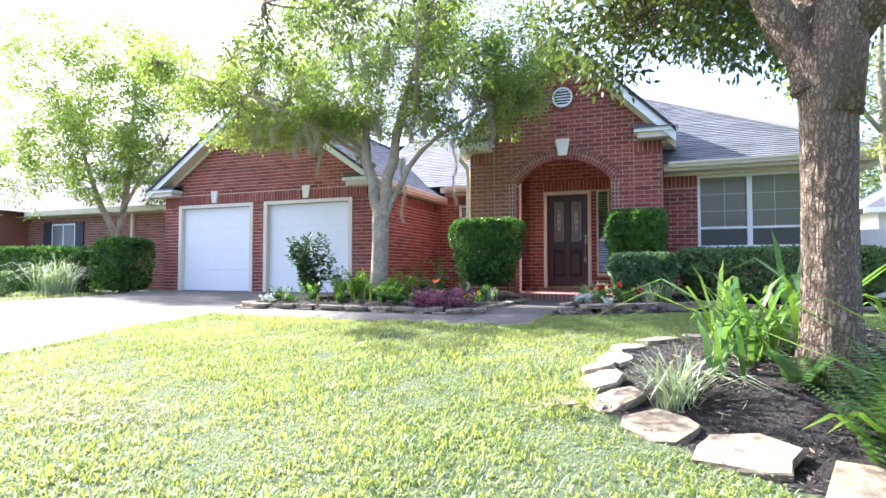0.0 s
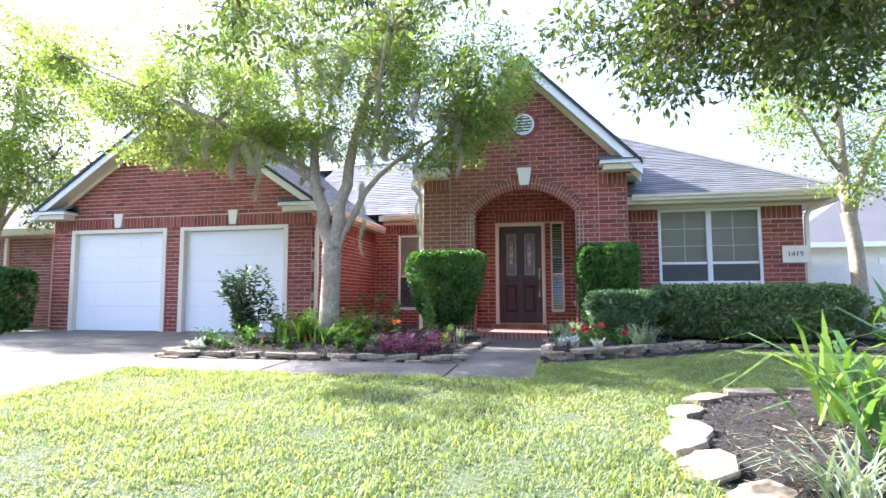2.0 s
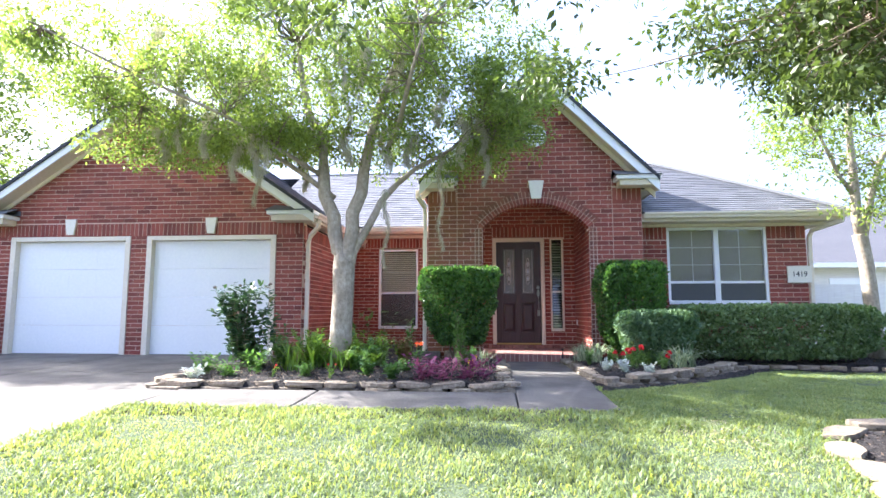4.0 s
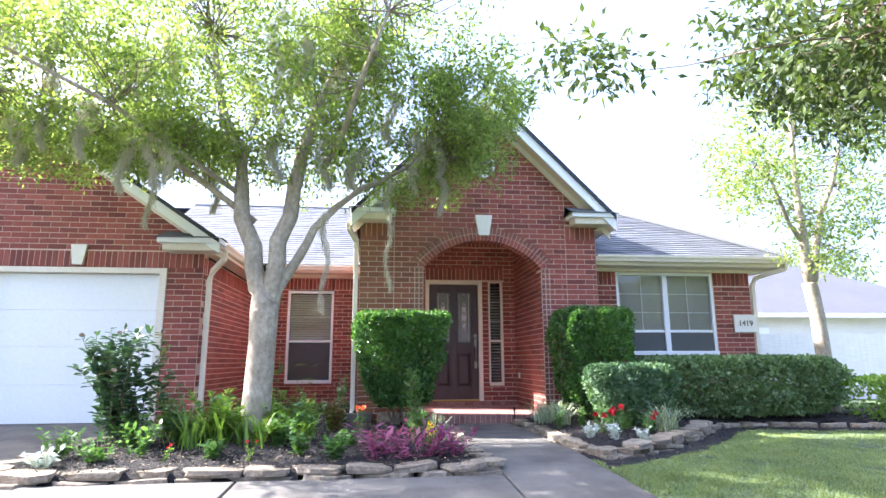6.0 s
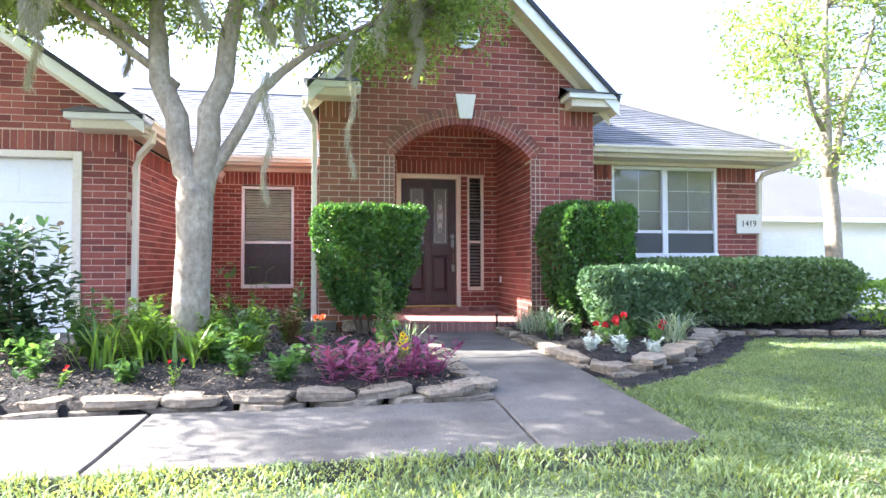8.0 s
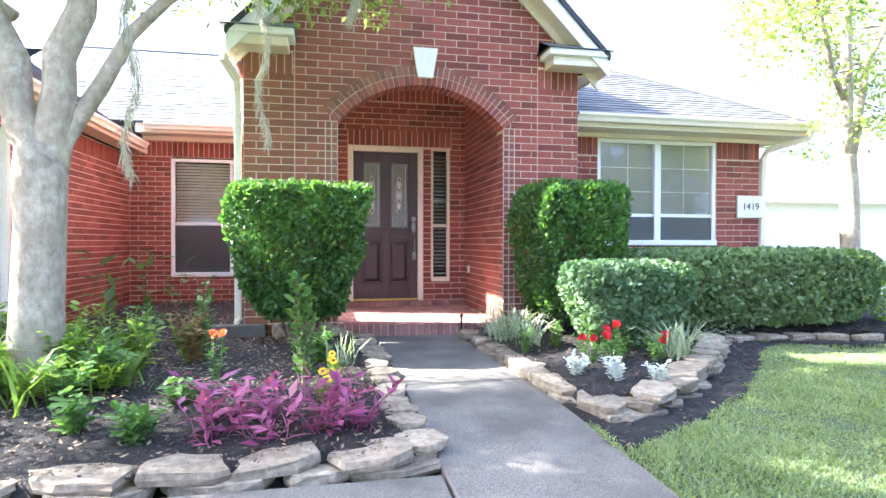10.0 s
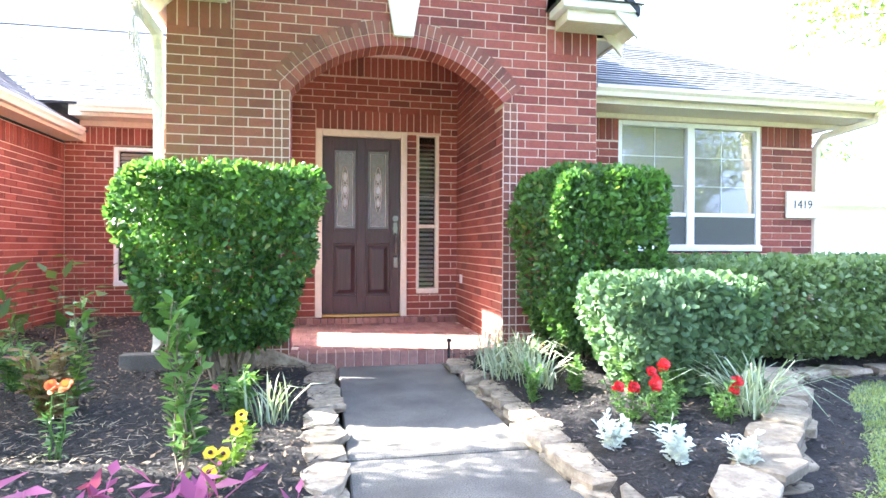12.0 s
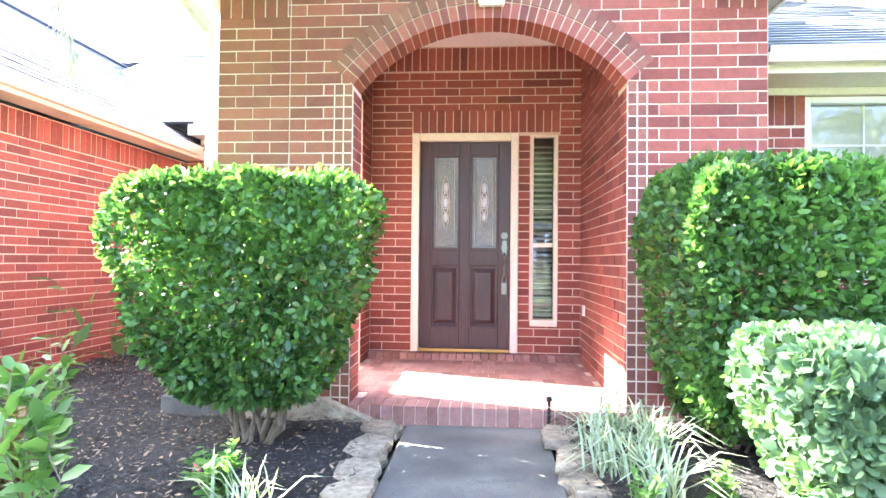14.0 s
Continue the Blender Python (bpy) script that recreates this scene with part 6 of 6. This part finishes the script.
# purple ground cover: stems with long leaves
for k, (x, y) in enumerate(((-2.95, 7.85), (-2.7, 7.75), (-2.45, 7.8), (-2.7, 8.05), (-2.25, 7.85), (-2.95, 8.1), (-2.45, 8.05))):
    leafy_plant("purple_plant", "sprawling plant with long purple leaves", x, y, bz(left_z, x, y), 9, 0.24, 0.27, 54, 0.12, LEAF_PURPLE, 110 + k, (PETAL_PINK, 1, 0.009, None), 0.33, 0.5, group="purple plants")
for k, (x, y) in enumerate(((-2.41, 8.42), (-2.40, 8.62), (-2.37, 8.82), (-2.36, 9.05))):
    leafy_plant("pansy", "small pansy with yellow flowers", x, y, bz(left_z, x, y), 4, 0.15, 0.09, 60, 0.04, LEAF_FRESH, 120 + k, (PETAL_YELLOW, 1 + k % 2, 0.031, PETAL_DARK), 0.6, group="pansies", category="flower")
leafy_plant("orange_flower", "orange flower head on a leafy stem", -3.14, 8.98, bz(left_z, -3.14, 8.98), 4, 0.34, 0.08, 60, 0.06, LEAF_MID, 130, (PETAL_ORANGE, 2, 0.038, None), 0.4, category="flower")
leafy_plant("pink_flower", "small plant with one pink bloom", -2.55, 9.75, bz(left_z, -2.55, 9.75), 5, 0.2, 0.12, 70, 0.04, LEAF_MID, 131, (PETAL_PINK, 1, 0.03, None), 0.4, category="flower")
for k, (x, y) in enumerate(((-4.05, 7.85), (-4.75, 7.8))):
    leafy_plant("small_flower", "tiny red flower in the mulch", x, y, bz(left_z, x, y), 4, 0.14, 0.08, 50, 0.04, LEAF_FRESH, 132 + k, (PETAL_RED, 2, 0.016, None), 0.4, category="flower")
blade_clump("liriope", "thin striped grass clump beside the walk", -2.28, 9.42, bz(left_z, -2.28, 9.42), 34, 0.34, 0.012, LEAF_STRIPE, 140, 0.04, 0.9, "liriope clumps")
# right flower bed
for k, (x, y, n, hgt) in enumerate(((-0.68, 10.45, 80, 0.40), (-0.52, 10.2, 70, 0.38), (-0.58, 9.75, 46, 0.34), (0.35, 8.95, 60, 0.46), (0.55, 9.2, 46, 0.46), (-0.72, 10.1, 40, 0.3))):
    blade_clump("liriope", "striped pale grass clump in the bed", x, y, bz(right_z, x, y), n, hgt, 0.013, LEAF_STRIPE, 150 + k, 0.05, 1.45, "liriope clumps")
for k, (x, y, c) in enumerate(((-0.28, 8.78, 3), (-0.12, 8.98, 3), (0.12, 8.85, 2), (-0.4, 8.95, 2))):
    leafy_plant("red_flower", "leafy plant with round red flower heads", x, y, bz(right_z, x, y), 7, 0.25, 0.15, 190, 0.042, LEAF_MID, 160 + k, (PETAL_RED, c, 0.04, PETAL_RED), 0.42, category="flower", group="red flowers")
for k, (x, y) in enumerate(((-0.66, 8.62), (-0.50, 8.36), (-0.20, 8.30))):
    leafy_plant("dusty_miller", "silvery white lacy-leaved plant", x, y, bz(right_z, x, y), 14, 0.14, 0.10, 190, 0.045, LEAF_SILVER, 170 + k, None, 0.5, 0.6, group="dusty millers")
for k, (x, y) in enumerate(((-0.42, 9.55), (-0.15, 9.35), (0.0, 9.15), (-0.75, 9.45))):
    leafy_plant("upright_herb", "small upright green herb", x, y, bz(right_z, x, y), 6, 0.24, 0.06, 190, 0.045, LEAF_MID, 180 + k, None, 0.42, 0.6, group="herbs")
# island bed
blade_clump("liriope", "striped pale grass clump by the stones", 0.66, 3.55, bz(oak_z, 0.66, 3.55), 90, 0.46, 0.013, LEAF_STRIPE, 190, 0.05, 1.4, "liriope clumps")
for k, (x, y, n, hgt) in enumerate(((1.1, 4.2, 20, 0.78), (1.0, 4.5, 18, 0.72), (1.3, 4.0, 15, 0.72), (0.95, 3.9, 10, 0.55), (2.0, 3.2, 16, 0.8), (1.72, 3.05, 14, 0.75), (1.55, 4.5, 14, 0.8), (1.85, 3.5, 12, 0.75), (1.62, 2.75, 9, 0.5))):
    blade_clump("crinum", "large clump of broad arching green leaves", x, y, bz(oak_z, x, y), n, hgt, 0.042, LEAF_FRESH if k % 3 else LEAF_MID, 200 + k, 0.09, 1.5, "broad-leaved clumps")


def fern(x, y, z, seed, n=9, length=0.4, mat=LEAF_MID):
    rng = np.random.default_rng(seed)
    base, aim, side, ln = [], [], [], []
    for i in range(n):
        a = rng.uniform(0, 2 * math.pi)
        for s in np.linspace(0.12, 1, 17):
            r = length * s * 0.62
            p = np.array([math.cos(a) * r, math.sin(a) * r, length * (1.15 * s - 0.5 * s * s)])
            for sg in (-1, 1):
                base.append(p)
                d = np.array([-math.sin(a) * sg, math.cos(a) * sg, 0.1]) + np.array([math.cos(a), math.sin(a), 0]) * 0.3
                aim.append(d)
                side.append(np.array([math.cos(a), math.sin(a), 0.3]))
                ln.append(0.078 * (1.05 - s) + 0.014)
    ob = new("fern", leaf_mesh("fern", mat, np.array(base), np.array(aim), np.array(side), np.array(ln), np.array(ln) * 0.42, 0.05))
    ob.location = (x, y, z)
    return tagged(ob, "green fern with feathery fronds in the mulch", "fern", "ferns")


# bed ferns: the lighter leaf colour partly paints in sun dapples
for k, (x, y, l) in enumerate(((-4.6, 8.6, 0.5), (-4.25, 8.75, 0.46), (-3.95, 8.95, 0.4), (-4.85, 8.95, 0.5), (-4.45, 9.05, 0.55), (-3.7, 8.75, 0.34), (-4.1, 8.55, 0.36))):
    fern(x, y, bz(left_z, x, y), 240 + k, 14, l, LEAF_FRESH)
for k, (x, y) in enumerate(((1.48, 3.0), (1.62, 2.75), (1.9, 2.9), (1.78, 3.2), (2.2, 2.7), (2.0, 3.1), (1.5, 2.8), (1.3, 3.55), (1.62, 3.15), (1.75, 2.95), (1.6, 2.95), (1.85, 2.65))):
    fern(x, y, bz(oak_z, x, y), 220 + k, 15, 0.3 if k == 7 else 0.54)
blade_clump("pampas_grass", "fountain of long thin green grass by the drive", -12.95, 9.1, 0.38, 280, 1.15, 0.015, LEAF_STRIPE, 230, 0.16, 1.35, category="ornamental grass")
leafy_plant("bed_shrub", "small pale shrub in a mulch patch by the drive", -12.1, 9.5, 0.38, 10, 0.35, 0.3, 140, 0.06, LEAF_FRESH, 231, category="shrub")

tagged(part("outlet_cover", Geo().box(P1 - 0.035, P1 - 0.012, 12.65, 12.71, 1.0, 1.1), WHITE, bevel=0.004), "small white outlet cover on the porch wall", "outlet cover")
# block at the wall foot, splash block, stake
tagged(part("concrete_block", Geo().box(-3.55, -3.02, 11.0, 11.125, 0.42, 0.57), CONCRETE, bevel=0.012), "low grey concrete block at the wall foot", "concrete block")
tagged(part("splash_block", Geo().prism([(-2.95, 10.98, 0.40), (-2.08, 10.98, 0.40), (-2.08, 10.98, 0.44), (-2.42, 10.98, 0.58), (-2.95, 10.98, 0.58)], (0, 0.09, 0)), STONE, bevel=0.01), "pale concrete splash block at the step", "splash block")
tagged(part("path_stake", Geo().tube([(-0.93, 11.02, 0.40), (-0.93, 11.02, 0.60)], [0.012, 0.012], 8).tube([(-0.93, 11.02, 0.60), (-0.93, 11.02, 0.63)], [0.022, 0.018], 8), BLACK), "short black stake beside the step", "stake")


# ---- stones ----
def stone_mesh(seed, l, w, h):
    rng = random.Random(seed)
    n = 10
    ring = []
    for i in range(n):
        a = 2 * math.pi * i / n + rng.uniform(-0.27, 0.27)
        c, s = math.cos(a), math.sin(a)
        k = 1 / max(abs(c) ** 4 + abs(s) ** 4, 0.01) ** 0.25 * rng.uniform(0.80, 1.09)
        ring.append((c * k * l / 2, s * k * w / 2))
    v = []
    tip = rng.uniform(-0.06, 0.06)
    for s, z, rz, rxy in ((0.96, -h / 2, 0.03, 0.006), (1.0, -h * 0.1, 0.1, 0.008), (0.99, h * 0.36, 0.03, 0.006), (0.968, h * 0.485, 0.02, 0.003), (0.55, h * 0.5, 0.04, 0.012)):
        for x, y in ring:
            v.append((x * s + rng.uniform(-rxy, rxy), y * s + rng.uniform(-rxy, rxy), z + rng.uniform(-rz, rz) * h + (tip * x if z > 0 else 0)))
    v.append((0, 0, h * 0.5))
    f = [(r * n + i, r * n + (i + 1) % n, (r + 1) * n + (i + 1) % n, (r + 1) * n + i) for r in range(4) for i in range(n)]
    f += [(4 * n + i, 4 * n + (i + 1) % n, 5 * n) for i in range(n)] + [tuple(range(n - 1, -1, -1))]
    return as_mesh("stone", Geo().add(v, f), STONE)


def edging(line, zf, parent, seed, layers, length=(0.28, 0.5), width=(0.2, 0.3), height=0.055):
    """Flat stones laid along a line, in layers, slightly askew."""
    rng = random.Random(seed)
    pts = [Vector((x, y, 0)) for x, y in line]
    total = sum((b - a).length for a, b in zip(pts[:-1], pts[1:]))

    def at(s):
        for a, b in zip(pts[:-1], pts[1:]):
            d = (b - a).length
            if s <= d or b is pts[-1]:
                return a + (b - a) * (s / d), math.degrees(math.atan2(b.y - a.y, b.x - a.x))
            s -= d
    for k in range(layers):
        s = rng.uniform(-0.1, 0.0) + 0.12 * k
        while s < total:
            l, w, h = rng.uniform(*length), rng.uniform(*width), height * rng.uniform(0.9, 1.1)
            p, a = at(min(max(s + l / 2, 0), total))
            turned("stone", stone_mesh(rng.random(), l * 0.98, w, h), parent,
                   pose_at=pose(p.x + rng.uniform(-0.02, 0.02), p.y + rng.uniform(-0.02, 0.02) + 0.012 * k, zf + (k + 0.5) * height, rng.uniform(-1.5, 1.5), rng.uniform(-1.5, 1.5), a + rng.uniform(-11, 11)))
            s += l * rng.uniform(0.96, 1.06)


ed = thing("stone_edging", "dry-laid pale flagstone edging of the flower bed", "stone edging", group="stone edgings")
edging([(-6.0, 7.5), (-5.2, 7.52), (-4.0, 7.5), (-2.9, 7.52), (-2.1, 7.55)], 0.33, ed, 1, 2, (0.35, 0.6), (0.22, 0.3), 0.06)
edging([(-1.96, 7.5), (-1.98, 8.4), (-1.99, 9.6), (-2.01, 11.0)], 0.36, ed, 2, 2, (0.26, 0.42), (0.2, 0.28), 0.045)
edging([(-6.0, 7.5), (-6.15, 8.3), (-6.1, 9.2), (-6.05, 10.2)], 0.36, ed, 3, 2, (0.28, 0.5), (0.2, 0.28), 0.05)
ed = thing("stone_edging", "stacked flagstone edging round the flower bed by the walk", "stone edging", group="stone edgings")
edging([(-0.88, 11.0), (-0.83, 10.2), (-0.83, 9.3), (-0.84, 8.4), (-0.74, 7.98)], 0.355, ed, 4, 2, (0.3, 0.46), (0.2, 0.27), 0.06)
edging([(-0.74, 7.98), (-0.4, 8.08), (0.05, 8.42), (0.55, 8.9), (1.02, 9.42), (1.3, 9.8)], 0.365, ed, 5, 3, (0.24, 0.46), (0.2, 0.32), 0.05)
edging([(1.3, 9.82), (1.9, 10.12), (2.6, 10.05), (3.4, 9.8), (4.3, 9.65), (5.5, 9.75)], 0.40, ed, 6, 1, (0.26, 0.42), (0.16, 0.24), 0.06)
ed = thing("stone_edging", "large flat flagstones set round the oak bed", "stone edging", group="stone edgings")
for k, (x, y, l, wd, a) in enumerate(((0.10, 4.45, 0.36, 0.28, -80), (0.15, 4.08, 0.36, 0.34, -70), (0.29, 3.66, 0.32, 0.36, -55), (0.57, 3.29, 0.42, 0.36, -30), (0.97, 2.95, 0.5, 0.39, -22), (1.46, 2.60, 0.54, 0.4, -25), (2.0, 2.44, 0.58, 0.42, -12), (0.2, 4.75, 0.44, 0.28, 80), (0.28, 5.25, 0.45, 0.26, 65), (0.5, 5.7, 0.45, 0.26, 40), (0.95, 6.0, 0.5, 0.26, 15), (-0.12, 3.62, 0.4, 0.26, 20), (1.5, 6.1, 0.5, 0.26, 0), (2.1, 6.08, 0.5, 0.26, -5), (2.7, 5.85, 0.5, 0.28, -25))):
    z = float(lawn_z(x, y)) + (0.02 if k != 11 else -0.02) + (0.02 if k in (4, 5, 6) else 0)
    turned("stone", stone_mesh(520 + k, l, wd, 0.055), ed, pose_at=pose(x, y, z, (13 + 3 * (k % 3)) if k < 7 else (k % 3) - 1, (k % 2) - 1.5, a))

# ---- neighbours ----
nb = thing("neighbour_house", "neighbour's brown brick house with dark shutters", "house", (-20, 15, 0.4))


def rel(g):
    return Geo().add([(x + 20, y - 15, z - 0.4) for x, y, z in g.v], g.f)


part("wall", rel(Geo().box(-30, -14.2, 13.5, 20, 0.3, 3.05)), FAR_BRICK, nb)
part("wall", rel(Geo().box(-30, -20.9, 12.3, 13.49, 0.3, 3.05)), FAR_BRICK, nb)
part("roof", rel(Geo().add([(-31, 13.0, 3.0), (-13.7, 13.0, 3.0), (-13.7, 20.6, 3.0), (-31, 20.6, 3.0), (-27, 16.8, 5.6), (-17.5, 16.8, 5.6)], [(0, 1, 5, 4), (1, 2, 5), (2, 3, 4, 5), (3, 0, 4), (3, 2, 1, 0)])), ROOF_FAR, nb)
part("roof", rel(Geo().add([(-31, 11.8, 3.02), (-20.4, 11.8, 3.02), (-20.4, 17, 3.02), (-31, 17, 3.02), (-25.7, 14.5, 5.0), (-25.7, 17, 5.0)], [(0, 1, 4), (1, 2, 5, 4), (0, 4, 5, 3), (3, 2, 1, 0), (2, 3, 5)])), ROOF_FAR, nb)
part("fascia", rel(Geo().box(-20.4, -13.7, 12.98, 13.02, 2.86, 3.02).box(-31, -20.38, 11.78, 11.82, 2.86, 3.02)), PAINT, nb)
part("soffit", rel(Geo().box(-20.9, -13.75, 13.02, 13.5, 2.84, 2.87).box(-31, -20.4, 11.82, 12.3, 2.84, 2.87)), PAINT, nb)
wi = part("window", rel(Geo().box(-19.6, -18.4, 13.42, 13.495, 1.2, 2.6)), WHITE, nb)
part("pane", rel(Geo().box(-19.54, -19.04, 13.412, 13.419, 1.26, 2.54).box(-18.97, -18.46, 13.412, 13.419, 1.26, 2.54)), FROST, wi)
for a in (-20.0, -18.38):
    part("shutter", rel(Geo().box(a, a + 0.4, 13.40, 13.435, 1.15, 2.65)), NAVY, nb)
part("downspout", rel(Geo().box(-15.7, -15.6, 13.34, 13.43, 0.4, 2.85)), PAINT, nb)
part("garden_wall", rel(Geo().box(-14.2, -11.62, 13.9, 14.1, 0.3, 2.5)), FAR_BRICK, nb)

brick_wall("wall_neighbour", (-20.88, 13.44), 0, 6.66, 2.83, cut((0, 6.66), [(0.9, 2.9, 1.15, 2.65)]), "brown brick front of the neighbouring house", z0=0.4, thick=0.055, mat=FAR_BRICK)
brick_wall("wall_neighbour_wing", (-26.0, 12.24), 0, 5.1, 2.83, cut((0, 5.1), []), "brown brick front of the neighbour's wing", z0=0.4, thick=0.055, mat=FAR_BRICK)
brick_wall("wall_garden", (-14.2, 13.83), 0, 2.58, 2.5, cut((0, 2.58), []), "brown brick garden wall beside the garage", z0=0.4, thick=0.065, mat=FAR_BRICK)

nr = thing("neighbour_house", "pale neighbouring house with a grey roof", "house", (11, 24, 0.4))


def rel2(g):
    return Geo().add([(x - 11, y - 24, z - 0.4) for x, y, z in g.v], g.f)


part("wall", rel2(Geo().box(6.5, 19, 21, 30, 0.3, 2.9)), SIDING, nr)
part("roof", rel2(Geo().add([(6.0, 20.5, 2.85), (19.5, 20.5, 2.85), (19.5, 30.5, 2.85), (6.0, 30.5, 2.85), (10.5, 25.5, 5.4), (15, 25.5, 5.4)], [(0, 1, 5, 4), (1, 2, 5), (2, 3, 4, 5), (3, 0, 4), (3, 2, 1, 0)])), ROOF_FAR, nr)
part("window", rel2(Geo().box(9, 10.4, 20.94, 20.99, 1.2, 2.4)), WHITE, nr)
part("fascia", rel2(Geo().box(6.0, 19.5, 20.48, 20.52, 2.72, 2.87)), WHITE, nr)
fe = thing("wooden_fence", "weathered beige board fence beside the house", "fence", (3.6, 15, 0.4))
bd = as_mesh("board", Geo().prism([(0, 0, 0), (0.142, 0, 0), (0.142, 0, 1.5), (0, 0, 1.5)], (0, 0.02, 0)), SIDING)
for i in range(70):
    turned("board", bd, fe, pose_at=pose(i * 0.145, 0, 0))
part("rail", Geo().box(0, 10.1, 0.021, 0.06, 0.3, 0.39).box(0, 10.1, 0.021, 0.06, 1.2, 1.29), SIDING, fe)


# ---- loose mulch, leaves and grass ----
def strew(name, poly, zf, n, mat, ln, wd, label, seed, lift=0.006, steep=0.25):
    rng = np.random.default_rng(seed)
    xs, ys = [p[0] for p in poly], [p[1] for p in poly]
    x, y = rng.uniform(min(xs), max(xs), n * 2), rng.uniform(min(ys), max(ys), n * 2)
    ok = inside(poly, x, y)
    x, y = x[ok][:n], y[ok][:n]
    m = len(x)
    a = rng.uniform(0, 2 * math.pi, m)
    aim = np.stack([np.cos(a), np.sin(a), rng.normal(0, steep, m)], 1)
    side = np.stack([-np.sin(a), np.cos(a), rng.normal(0, 0.5, m)], 1)
    L = rng.uniform(ln[0], ln[1], m)
    ob = new(name, leaf_mesh(name, mat, np.stack([x, y, zf(x, y) + lift + rng.uniform(0, 0.012, m)], 1), aim, side, L, L * wd, 0.2, 0.1))
    return tagged(ob, label, name.replace("_", " "), kind="stuff")


strew("mulch_chips", RIM, lambda x, y: lawn_z(x, y) + 0.012, 5000, CHIP, (0.012, 0.05), 0.35, "dark chips and clods on the bare soil", 9)
strew("dry_leaves", RIM, lambda x, y: lawn_z(x, y) + 0.012, 260, LITTER, (0.02, 0.05), 0.4, "dry fallen leaves on the bare soil", 10)
for poly, zf, n, sd in ((BED_LEFT, left_z, 29000, 1), (BED_RIGHT, right_z, 20000, 2), (BED_OAK, oak_z, 18000, 3)):
    strew("mulch_chips", poly, zf, n, CHIP, (0.012, 0.05), 0.24, "dark shredded wood mulch chips", sd)
for poly, zf, n, sd in ((BED_LEFT, left_z, 6500, 4), (BED_RIGHT, right_z, 700, 5), (BED_OAK, oak_z, 1300, 6)):
    strew("dry_leaves", poly, zf, n, LITTER, (0.015, 0.045), 0.4, "dry fallen leaves on the mulch", sd, 0.012, 0.3)


STRAW = surface("pale_straw", (0.30, 0.24, 0.15), (0.56, 0.48, 0.34), 0.9, 50, 3, 0.3, 0.3, pieces=0.4)
strew("dry_stems", [(-3.7, 8.7), (-2.5, 8.9), (-2.6, 9.5), (-3.6, 9.6)], left_z, 230, STRAW, (0.04, 0.12), 0.04, "pale dry stems lying on the mulch", 21, 0.02, 0.12)
strew("dry_stems", [(0.2, 3.6), (1.0, 3.3), (1.2, 4.3), (0.4, 4.6)], oak_z, 260, STRAW, (0.05, 0.14), 0.05, "pale dry stems lying on the mulch", 22, 0.02, 0.12)
strew("dry_thatch", [(-3.7, 2.3), (-2.9, 2.2), (-2.1, 2.35), (-2.3, 2.8), (-3.2, 2.75)], lambda x, y: lawn_z(x, y) + 0.02, 900, STRAW, (0.04, 0.1), 0.06, "pale dry thatch in a thin patch of lawn", 23, 0.02, 0.15)
strew("dry_thatch", [(-0.9, 5.6), (0.0, 4.9), (0.1, 5.6), (-0.4, 6.2)], lambda x, y: lawn_z(x, y) + 0.012, 420, STRAW, (0.03, 0.08), 0.06, "pale dry thatch in a thin patch of lawn", 24, 0.015, 0.15)


def lawn(n, x0, x1, y0, y1, h, w, seed, label):
    rng = np.random.default_rng(seed)
    x, y = rng.uniform(x0, x1, n), rng.uniform(y0, y1, n)
    keep = lawn_here(x, y)
    bare = np.sin(1.7 * x + 0.6 * y) * np.sin(2.3 * y - 0.8 * x) + 0.5 * np.sin(5.1 * x) * np.sin(4.3 * y)
    keep &= rng.uniform(-1.6, 1.2, n) > -bare * 0.7 - 1.0
    x, y = x[keep], y[keep]
    m = len(x)
    a = rng.uniform(0, 2 * math.pi, m)
    le = rng.uniform(0.3, 1.3, m)
    tuft = 0.75 + 0.35 * np.sin(3.1 * x + 1.3 * y) * np.sin(2.7 * y - 1.1 * x) + 0.25 * np.sin(11 * x + 2) * np.sin(9.7 * y)
    base = np.stack([x, y, lawn_z(x, y) - 0.004], 1)
    ob = new("lawn_grass", blade_mesh("lawn_grass", BLADE, base, np.stack([np.cos(a) * le, np.sin(a) * le], 1), h * tuft * rng.uniform(0.6, 1.35, m), w * rng.uniform(0.7, 1.3, m)))
    return tagged(ob, label, "grass", kind="stuff")


lawn(215000, -5.7, 3.6, -0.2, 6.45, 0.056, 0.0082, 1, "short broad-bladed lawn grass, yellow-green")
lawn(70000, -0.95, 2.2, 5.9, 9.0, 0.045, 0.006, 6, "short lawn grass in dappled shade by the walk")
lawn(90000, -0.95, 5.2, 6.4, 10.2, 0.034, 0.0052, 2, "short lawn grass in dappled shade")
lawn(21000, -24, -11.7, 0, 10, 0.07, 0.02, 3, "lawn grass beyond the drive")
lawn(16000, 3.6, 9.0, 0, 14, 0.07, 0.016, 4, "lawn grass past the oak")
